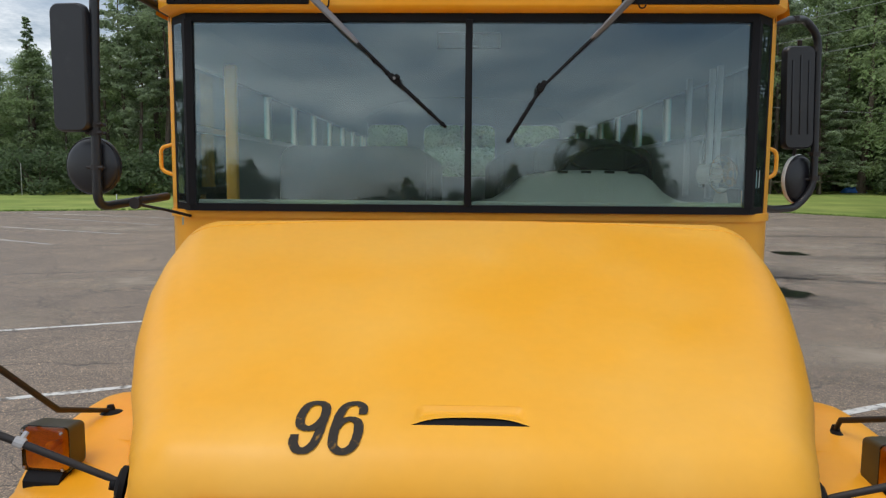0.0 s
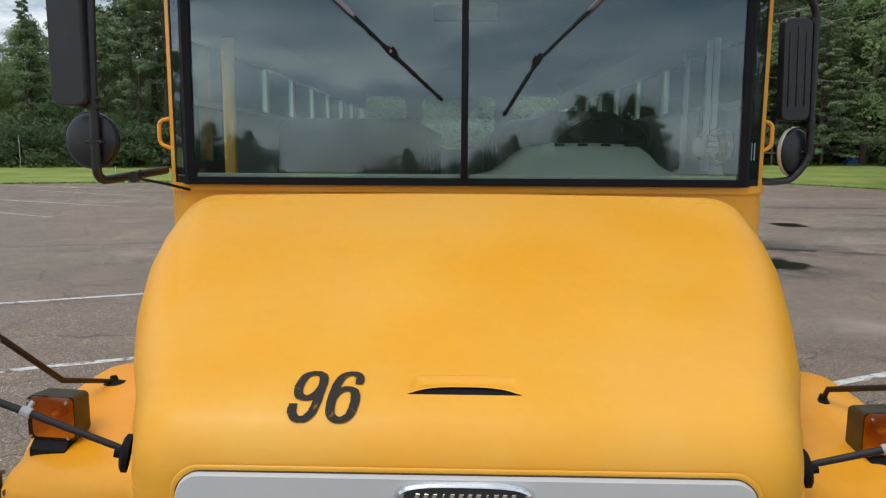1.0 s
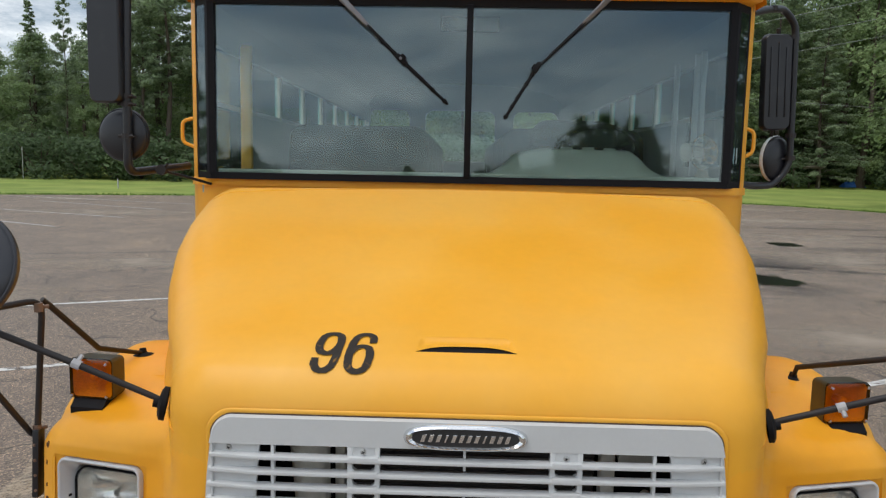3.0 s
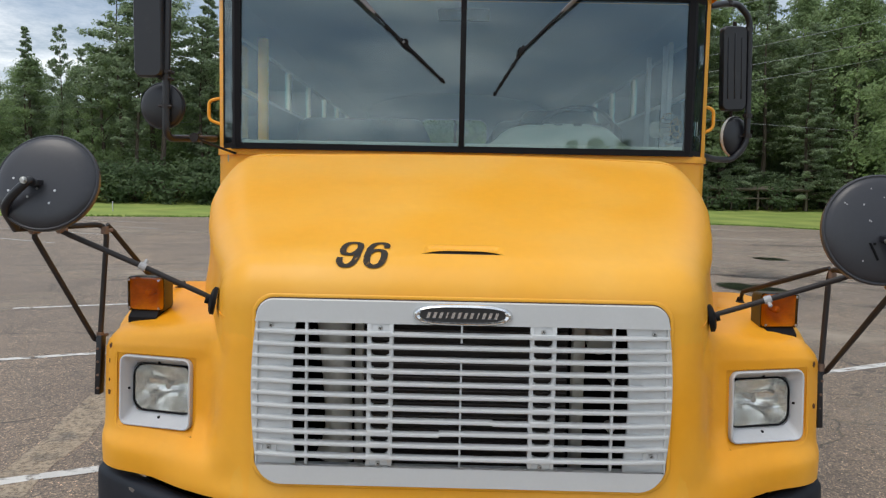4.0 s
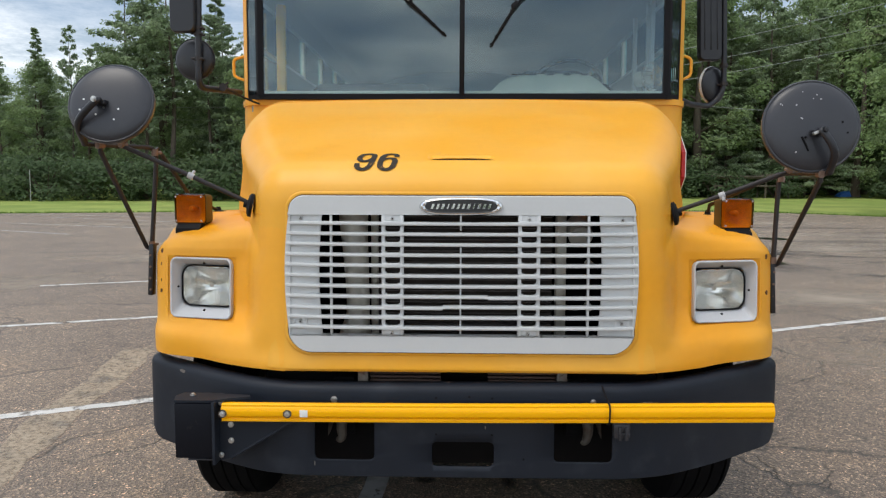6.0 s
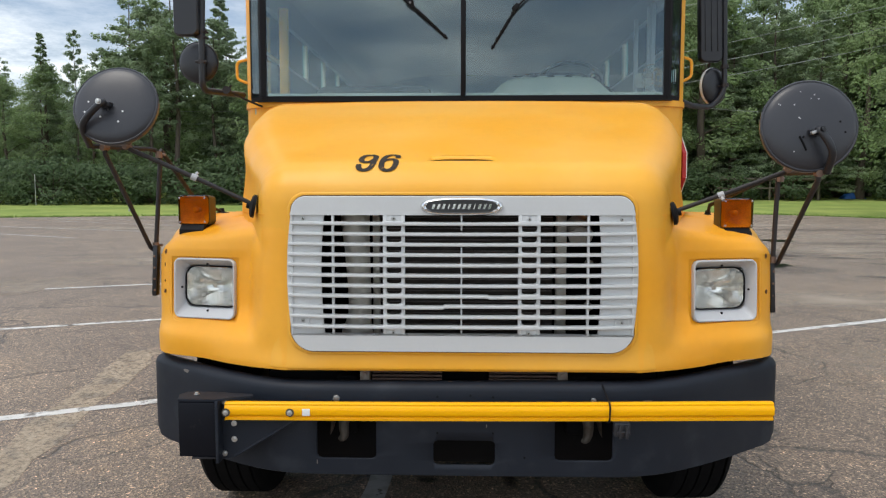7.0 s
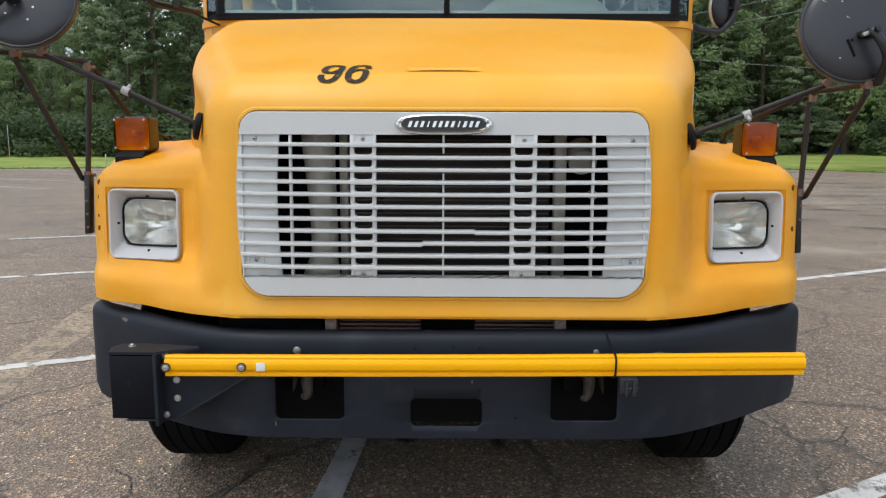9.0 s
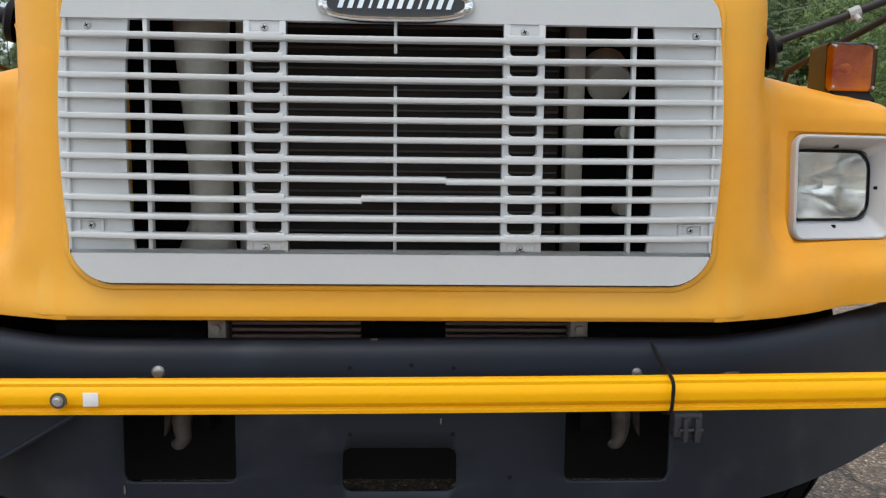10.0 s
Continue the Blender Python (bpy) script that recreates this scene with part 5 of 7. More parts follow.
# ---- crossover mirrors on the fenders ----
def dome_mirror(parent, centre, radius, turn, lean_back, edge_mat=None, shell=None):
    """A round convex mirror seen from its domed black back."""
    m = front(*centre, turn, lean_back)
    bm = bmesh.new()
    r = radius
    lathe(bm, [(r, -0.012), (r * 1.01, -0.006), (r * 1.01, 0.004), (r * 0.985, 0.009), (r * 0.955, 0.008), (r * 0.935, 0.012), (r * 0.86, 0.018), (r * 0.72, 0.0235), (r * 0.5, 0.028), (r * 0.25, 0.0305), (0, 0.031)], m, 48)
    part("mirror_shell", bm, shell or M_DOME, parent, "domed black mirror shell")
    bm = bmesh.new()
    lathe(bm, [(r * 0.985, -0.010), (r * 0.9, -0.020), (r * 0.6, -0.036), (r * 0.3, -0.044), (0, -0.046)], m, 48)
    part("mirror_face", bm, M_MIRROR, parent, "convex mirror glass")
    if edge_mat:
        bm = bmesh.new()
        lathe(bm, [(r * 1.0, -0.014), (r * 1.025, -0.010), (r * 1.03, 0.0), (r * 1.012, 0.006)], m, 48)
        part("mirror_trim", bm, edge_mat, parent, "bright trim ring")
    return m


def clamp(bm, p, d, r=0.017, h=0.03):
    p, d = Vector(p), Vector(d).normalized()
    rod(bm, p - d * h / 2, p + d * h / 2, r, r, 10)
    s = d.orthogonal().normalized()
    rod(bm, p + s * (r - 0.004), p + s * (r + 0.014), 0.006, 0.006, 6)


def crossover(side, dome, hook_top, hook_low, leg_top, leg_low, plate_low, arm_out, arm_in, collar, joint, base, turn, lean_back):
    mirror = empty("crossover_mirror")
    mirror.parent = bus
    m = dome_mirror(mirror, dome, 0.150 if side < 0 else 0.156, turn, lean_back)
    T = 0.0092
    bm = bmesh.new()
    mid = Vector(hook_top).lerp(Vector(hook_low), 0.5) + Vector((-0.026, -0.032, 0.0) if side < 0 else (0.012, -0.030, 0.0))
    tube(bm, smooth_line([Vector(hook_top) + Vector((0, 0.03, 0.0)), Vector(hook_top), mid, Vector(hook_low)], 7), 0.0125, 12)
    part("hook_tube", bm, M_SHELL, mirror, "bent black tube that holds the mirror")
    bm = bmesh.new()
    tube(bm, bent([hook_low, leg_top, leg_low], 0.05), T, 12)
    part("leg_tube", bm, M_TUBE, mirror, "rusty black bent tube")
    bm = bmesh.new()
    diag = Vector(hook_low) + Vector((0.042 if side < 0 else -0.016, 0.025, -0.004))
    tube(bm, [diag, diag + Vector((0, 0, -0.022)), Vector(leg_low) + Vector((side * 0.020, 0, -0.004)), Vector(leg_low) + Vector((0, 0, -0.012))], T * 0.95, 12)
    part("diagonal_tube", bm, M_TUBE, mirror)
    bm = bmesh.new()
    a, b = Vector(arm_out), Vector(arm_in)
    c = Vector(collar)
    tube(bm, [a, a.lerp(b, 0.06), c, a.lerp(b, 0.93), b], [0.007, 0.0088, 0.0088, 0.0082, 0.006], 12)
    part("long_arm", bm, M_TUBE, mirror, "black steel arm clamped to the hood")
    bm = bmesh.new()
    clamp(bm, c, b - a, 0.0125, 0.022)
    part("collar", bm, M_COLLAR, mirror, "bright clamp collar")
    bm = bmesh.new()
    tube(bm, [leg_top, Vector(leg_top).lerp(Vector(joint), 0.12), joint, base], [0.007, 0.0090, 0.0090, 0.007], 12)
    part("rear_brace", bm, M_TUBE, mirror)
    bm = bmesh.new()
    lathe(bm, [(0.046, -0.014), (0.045, -0.004), (0.036, 0.004), (0.014, 0.010), (0.010, 0.026), (0, 0.026)], Matrix.Translation(Vector(base) + Vector((0, 0, -0.008))) @ Matrix.Rotation(radians(-6), 4, "X") @ Matrix.Rotation(radians(side * 6), 4, "Y"), 24)
    part("brace_foot", bm, M_RUBBER, mirror, "round black rubber foot on the fender")
    bm = bmesh.new()
    lathe(bm, [(0.044, -0.012), (0.044, 0.0), (0.034, 0.006), (0.013, 0.010), (0.012, 0.022), (0, 0.022)], Matrix.Translation((arm_in[0] + side * 0.004, arm_in[1] - 0.002, arm_in[2] - 0.006)) @ Matrix.Rotation(radians(side * 78), 4, "Y") @ Matrix.Rotation(radians(16), 4, "X"), 24)
    part("arm_foot", bm, M_RUBBER, mirror, "round black rubber foot on the hood side")
    bm = bmesh.new()
    box(bm, (-0.010, -0.018, -0.105), (0.010, 0.018, 0.105), 0.004, Matrix.Translation(Vector(leg_low).lerp(Vector(plate_low), 0.5)) @ Matrix.Rotation(radians(-side * 3), 4, "Y"))
    part("side_plate", bm, M_SHELL, mirror, "black bolted plate on the fender side")
    for k in range(4):
        bm = bmesh.new()
        p = Vector(leg_low).lerp(Vector(plate_low), 0.18 + 0.25 * k)
        bolt(bm, front(p.x, p.y - 0.018, p.z), 0.0032, 0.004)
        part("plate_bolt", bm, M_RUST, mirror)
    for p, d in ((diag, Vector(leg_top) - Vector(hook_low)), (Vector(arm_out) + Vector((0, 0, 0.006)), Vector(leg_top) - Vector(hook_low)), (Vector(leg_top) + Vector((0, -0.02, -0.02)), (0, 0, 1)), (Vector(leg_low) + Vector((0, 0, 0.01)), (0, 0, 1))):
        bm = bmesh.new()
        clamp(bm, p, d, 0.0125, 0.026)
        part("tube_clamp", bm, M_RUST, mirror, "rusty clamp")
    bm = bmesh.new()
    box(bm, (-0.022, -0.010, -0.008), (0.022, 0.022, 0.008), 0.003, Matrix.Translation(Vector(hook_top) + Vector((0, 0.028, 0))))
    part("pivot", bm, M_SHELL, mirror)
    bm = bmesh.new()
    bolt(bm, front(hook_top[0], hook_top[1] - 0.012, hook_top[2] + 0.006), 0.007, 0.008)
    part("pivot_nut", bm, M_STEEL if side < 0 else M_SHELL, mirror)
    for u, v in (((-0.087, 0.004), (-0.098, -0.034), (-0.039, -0.054), (-0.013, -0.029), (0.038, -0.034), (0.025, -0.072)) if side < 0 else ()):
        bm = bmesh.new()
        rr = math.hypot(u, v)
        rod(bm, m @ Vector((u, v, 0.026 - 0.016 * (rr / 0.14) ** 2)), m @ Vector((u, v, 0.034 - 0.016 * (rr / 0.14) ** 2)), 0.0042, 0.0035, 8)
        part("rivet", bm, M_STEEL, mirror)
    if side > 0:
        def on_dome(u, v, h=0.0):
            return m @ Vector((u, v, 0.0325 - 0.016 * (math.hypot(u, v) / 0.14) ** 2 + h))
        for u, v, r in ((-0.032, 0.114, 0.0022), (0.012, 0.102, 0.003), (0.0, 0.089, 0.0024), (0.024, 0.087, 0.0032), (-0.101, 0.073, 0.003), (-0.096, 0.069, 0.0024), (-0.053, 0.068, 0.0034), (-0.040, 0.023, 0.0030), (-0.036, 0.020, 0.0022), (-0.055, -0.090, 0.0030)):
            bm = bmesh.new()
            rod(bm, on_dome(u, v, -0.008), on_dome(u, v, 0.0015), r, r * 0.8, 7)
            part("paint_chip", bm, M_COLLAR, mirror, "pale paint chip")
        for u, v in ((0.091, 0.009), (0.107, -0.026), (-0.027, -0.042)):
            bm = bmesh.new()
            rod(bm, on_dome(u, v, -0.008), on_dome(u, v, 0.002), 0.0042, 0.0036, 8)
            part("screw", bm, M_DARK, mirror, "black screw head")
        bm = bmesh.new()
        tube(bm, [on_dome(-0.039, -0.040, 0.001), on_dome(-0.028, -0.063, 0.002), on_dome(-0.017, -0.087, 0.001)], 0.0034, 8)
        part("slot", bm, M_DARK, mirror, "black slot in the mirror's back")
        bm = bmesh.new()
        box(bm, (-0.030, -0.004, -0.004), (-0.006, 0.010, 0.006), 0.0015, Matrix.Translation(Vector(hook_top) + Vector((0, 0.006, 0.004))) @ Matrix.Rotation(radians(-22), 4, "Y"))
        part("bracket", bm, M_STEEL, mirror, "small bright steel bracket")


crossover(-1, (-1.250, 0.06, 1.736), (-1.268, -0.02, 1.736), (-1.360, 0.075, 1.594), (-1.232, 0.385, 1.598), (-1.264, 0.385, 1.197), (-1.267, 0.385, 1.010), (-1.234, 0.10, 1.588), (-0.788, 0.165, 1.380), (-1.000, 0.135, 1.481),
          (-1.180, 0.594, 1.400), (-1.125, 0.79, 1.333), 4, -18)
crossover(1, (1.172, -0.04, 1.647), (1.176, -0.120, 1.624), (1.218, -0.085, 1.492), (1.250, 0.36, 1.499), (1.240, 0.360, 1.147), (1.245, 0.385, 0.950), (1.165, 0.09, 1.500), (0.799, 0.20, 1.353), (0.957, 0.157, 1.415),
          (1.100, 0.70, 1.368), (1.100, 0.725, 1.326), -6, -8)

# ---- bus body ----
def path_strip(bm, pts, z0, z1, thick):
    """An upright strip along a plan path, thickened inwards (to the left of the path)."""
    rows = []
    for i, p in enumerate(pts):
        a, b = Vector(pts[max(i - 1, 0)]), Vector(pts[min(i + 1, len(pts) - 1)])
        d = (b - a).normalized()
        n = Vector((-d.y, d.x)) * thick
        rows.append([Vector((p[0], p[1], z0)), Vector((p[0], p[1], z1)), Vector((p[0] + n.x, p[1] + n.y, z1)), Vector((p[0] + n.x, p[1] + n.y, z0))])
    loops(bm, rows, True, True)


HALF = [(1.10, 1.535), (1.16, 1.548), (1.215, 1.585), (1.25, 1.64), (1.265, 1.72), (1.268, 1.80)]
NOSE_PLAN = [(-x, y) for x, y in HALF[::-1]] + HALF
bm = bmesh.new()
path_strip(bm, NOSE_PLAN, 0.95, 1.905, 0.05)
part("cowl", bm, M_YELLOW, bus, "yellow cowl panel below the windscreen")
bm = bmesh.new()
path_strip(bm, [(x * 1.004, y - 0.012) for x, y in NOSE_PLAN], 1.903, 1.935, 0.06)
part("sill_ledge", bm, M_YELLOW, bus)
SCREEN = [(-1.214, 1.590), (-1.126, 1.500), (1.126, 1.500), (1.214, 1.590)]
bm = bmesh.new()
path_strip(bm, SCREEN, 1.932, 1.962, 0.05)
part("screen_rail", bm, M_RUBBER, bus, "black rubber rail under the windscreen")
bm = bmesh.new()
path_strip(bm, SCREEN, 2.682, 2.716, 0.05)
part("screen_rail", bm, M_RUBBER, bus, "black rubber rail over the windscreen")
for sx in (-1, 1):
    bm = bmesh.new()
    pts = [(1.101, 1.496), (1.130, 1.496), (1.146, 1.512), (1.126, 1.532), (1.101, 1.525)]
    prism(bm, [(sx * x, y) for x, y in (pts if sx > 0 else pts[::-1])], Matrix.Translation((0, 0, 1.955)), 0.735)
    part("screen_post", bm, M_RUBBER, bus, "black windscreen post")
    bm = bmesh.new()
    pts = [(1.205, 1.580), (1.215, 1.589), (1.210, 1.62), (1.198, 1.61)]
    prism(bm, [(sx * x, y) for x, y in (pts if sx > 0 else pts[::-1])], Matrix.Translation((0, 0, 1.955)), 0.735)
    part("screen_post", bm, M_RUBBER, bus)
    bm = bmesh.new()
    pts = [(1.216, 1.588), (1.245, 1.622), (1.266, 1.70), (1.268, 1.80), (1.212, 1.80), (1.210, 1.62)]
    prism(bm, [(sx * x, y) for x, y in (pts if sx > 0 else pts[::-1])], Matrix.Translation((0, 0, 1.934)), 0.80)
    part("front_pillar", bm, M_YELLOW, bus, "yellow windscreen pillar")
    screen = empty("windscreen")
    screen.parent = bus
    bm = bmesh.new()
    box(bm, (min(sx * 0.013, sx * 1.108), -0.0025, -0.364), (max(sx * 0.013, sx * 1.108), 0.0025, 0.364), 0, Matrix.Translation((0, 1.5085, 2.322)) @ Matrix.Rotation(radians(-0.9), 4, "X"))
    part("pane", bm, M_GLASS, screen, "dusty tinted windscreen glass", smooth=0).visible_shadow = False
    bm = bmesh.new()
    pts = [(1.140, 1.515), (1.207, 1.583), (1.203, 1.587), (1.136, 1.519)]
    prism(bm, [(sx * x, y) for x, y in (pts if sx > 0 else pts[::-1])], Matrix.Translation((0, 0, 1.961)), 0.722)
    part("corner_pane", bm, M_GLASS, screen, "narrow angled corner glass", smooth=0).visible_shadow = False
    # rain streaks of grey dust along the lower rubber
    bm = bmesh.new()
    box(bm, (min(sx * 0.02, sx * 1.095), 1.5125, 1.962), (max(sx * 0.02, sx * 1.095), 1.530, 1.978), 0.002)
    part("inner_sill", bm, M_DASH, screen)
bm = bmesh.new()
box(bm, (-0.014, 1.492, 1.955), (0.014, 1.530, 2.690), 0.004)
part("centre_post", bm, M_RUBBER, bus, "black windscreen centre post")
bm = bmesh.new()
rows = []
for x, y in [(-1.215, 1.57), (-1.14, 1.485), (1.14, 1.485), (1.215, 1.57)]:
    rows.append([Vector((x, y + 0.02, 2.714)), Vector((x, y - 0.015, 2.716)), Vector((x * 1.02, y - 0.033, 2.727)), Vector((x * 1.025, y - 0.037, 2.736)), Vector((x * 1.025, y - 0.030, 3.02)), Vector((x * 0.98, y + 0.1, 3.10)), Vector((x * 0.98, y + 0.3, 2.95)), Vector((x, y + 0.20, 2.714))])
loops(bm, rows, True, True)
part("roof_cap", bm, M_YELLOW, bus, "yellow roof cap over the windscreen")
for x0, x1 in ((-1.175, -0.62), (0.58, 1.175)):
    bm = bmesh.new()
    box(bm, (x0, 1.438, 2.735), (x1, 1.46, 2.98), 0.004)
    part("light_panel", bm, M_RUBBER, bus, "black warning-light panel on the roof cap")
    for k in range(10):
        bm = bmesh.new()
        rod(bm, (x0 + 0.03 + (x1 - x0 - 0.06) * k / 9, 1.440, 2.748), (x0 + 0.03 + (x1 - x0 - 0.06) * k / 9, 1.434, 2.748), 0.006, 0.004, 8)
        part("rivet", bm, M_RUBBER, bus)

# side walls, posts and windows
WIN_Y = [1.80, 2.35] + [2.42 + 0.70 * k for k in range(1, 8)]
for sx in (-1, 1):
    bm = bmesh.new()
    fore = 1.80 if sx > 0 else 2.37
    box(bm, (min(sx * 1.225, sx * 1.266), fore, 0.80), (max(sx * 1.225, sx * 1.266), 7.62, 2.02))
    for z in (1.15, 1.45, 1.75):
        box(bm, (min(sx * 1.262, sx * 1.276), fore, z), (max(sx * 1.262, sx * 1.276), 7.62, z + 0.07), 0.005)
    part("side_panel", bm, M_YELLOW, bus, "yellow ribbed side panel")
    bm = bmesh.new()
    box(bm, (min(sx * 1.210, sx * 1.224), fore + 0.05, 1.0), (max(sx * 1.210, sx * 1.224), 7.58, 2.03))
    box(bm, (min(sx * 1.210, sx * 1.224), 2.40, 2.03), (max(sx * 1.210, sx * 1.224), 7.58, 2.272))
    part("inner_panel", bm, M_INSIDE, bus)
    bm = bmesh.new()
    box(bm, (min(sx * 1.20, sx * 1.266), 1.75, 2.56), (max(sx * 1.20, sx * 1.266), 7.62, 2.74))
    part("roof_rail", bm, M_INSIDE, bus)
    for i, y in enumerate(WIN_Y + [7.56]):
        bm = bmesh.new()
        box(bm, (min(sx * 1.222, sx * 1.262), y - 0.022, 2.0), (max(sx * 1.222, sx * 1.262), y + 0.022, 2.58), 0.004)
        part("window_post", bm, M_DARK if y < 2.4 else M_CREAM, bus, "dark door post" if y < 2.4 else "pale metal window post")
    for a, b in zip(WIN_Y, WIN_Y[1:] + [7.56]):
        win = empty("side_window")
        win.parent = bus
        bm = bmesh.new()
        box(bm, (sx * 1.238 - 0.002, a + 0.03, 2.02), (sx * 1.238 + 0.002, b - 0.03, 2.56))
        part("pane", bm, M_SIDEGLASS, win, "tinted side glass", smooth=0).visible_shadow = False
        bm = bmesh.new()
        box(bm, (sx * 1.235 - 0.012, a + 0.028, 2.275), (sx * 1.235 + 0.012, b - 0.028, 2.30), 0.003)
        part("sash_bar", bm, M_ALU, win)
bm = bmesh.new()
sec_o = [(1.268 * math.cos(radians(a)) if 0 < a < 180 else math.copysign(1.268, 90 - a), 2.72 + 0.40 * math.sin(radians(a)) ** 0.7) for a in range(0, 181, 10)]
sec_i = [(x * 0.972, 2.70 + (z - 2.72) * 0.90) for x, z in sec_o]
loops(bm, [[Vector((x, y, z)) for x, z in sec_o] for y in (1.56, 7.64)], closed=False)
part("roof", bm, M_YELLOW, bus, "yellow bus roof")
bm = bmesh.new()
loops(bm, [[Vector((x, y, z)) for x, z in sec_i] for y in (1.60, 7.60)], closed=False)
for k in range(8):
    y = 2.4 + 0.7 * k
    loops(bm, [[Vector((x * 0.995, yy, z - 0.012)) for x, z in sec_i] for yy in (y - 0.03, y + 0.03)], closed=False)
part("ceiling_lining", bm, M_INSIDE, bus, "pale grey ceiling lining")
bm = bmesh.new()
box(bm, (-1.23, 1.60, 0.94), (1.23, 7.60, 1.0))
part("bus_floor", bm, M_FLOORMAT, bus, smooth=0)
# glazed entrance door below the first window
door = empty("entrance_door")
door.parent = bus
for y0, y1 in ((1.80, 1.845), (2.045, 2.105), (2.325, 2.37)):
    bm = bmesh.new()
    box(bm, (-1.262, y0, 0.78), (-1.226, y1, 2.02), 0.006)
    part("door_stile", bm, M_DARK, door)
for z0, z1 in ((0.78, 0.95), (1.985, 2.02)):
    bm = bmesh.new()
    box(bm, (-1.260, 1.85, z0), (-1.228, 2.32, z1), 0.006)
    part("door_rail", bm, M_DARK, door)
for y0, y1 in ((1.845, 2.045), (2.105, 2.325)):
    bm = bmesh.new()
    box(bm, (-1.246, y0, 0.95), (-1.242, y1, 1.985))
    part("door_pane", bm, M_SIDEGLASS, door, "tinted door glass", smooth=0).visible_shadow = False
# rear wall with its windows
bm = bmesh.new()
for x0, x1, z0, z1 in ((-1.266, 1.266, 0.80, 2.08), (-1.266, -1.22, 2.08, 2.74), (1.19, 1.266, 2.08, 2.74), (-0.70, -0.50, 2.08, 2.74), (0.39, 0.62, 2.08, 2.74), (-1.22, -0.70, 2.08, 2.41), (0.62, 1.19, 2.08, 2.41), (-1.266, 1.266, 2.72, 3.05)):
    box(bm, (x0, 7.58, z0), (x1, 7.64, z1))
for x0, x1, z0 in ((-1.22, -0.70, 2.41), (-0.50, 0.39, 2.08), (0.62, 1.19, 2.41)):
    for cx, cz, qx, qz in ((x0, z0, 1, 1), (x1, z0, -1, 1), (x0, 2.72, 1, -1), (x1, 2.72, -1, -1)):
        arc = [(cx, cz)] + [(cx + qx * 0.10 * (1 - math.sin(radians(a))), cz + qz * 0.10 * (1 - math.cos(radians(a)))) for a in (0, 22, 45, 68, 90)]
        prism(bm, arc, Matrix.Translation((0, 7.637, 0)) @ Matrix.Rotation(radians(90), 4, "X"), 0.054)
part("rear_wall", bm, M_INSIDE, bus, "pale rear wall with three rounded windows", smooth=0)
for x0, x1, z0 in ((-1.22, -0.70, 2.41), (-0.50, 0.39, 2.08), (0.62, 1.19, 2.41)):
    bm = bmesh.new()
    box(bm, (x0, 7.605, z0), (x1, 7.609, 2.72))
    part("rear_pane", bm, M_SIDEGLASS, bus, smooth=0).visible_shadow = False
# bulkhead below the screen
bm = bmesh.new()
box(bm, (-1.20, 1.60, 0.95), (1.20, 1.66, 1.93))
part("bulkhead", bm, M_DARK, bus, smooth=0)

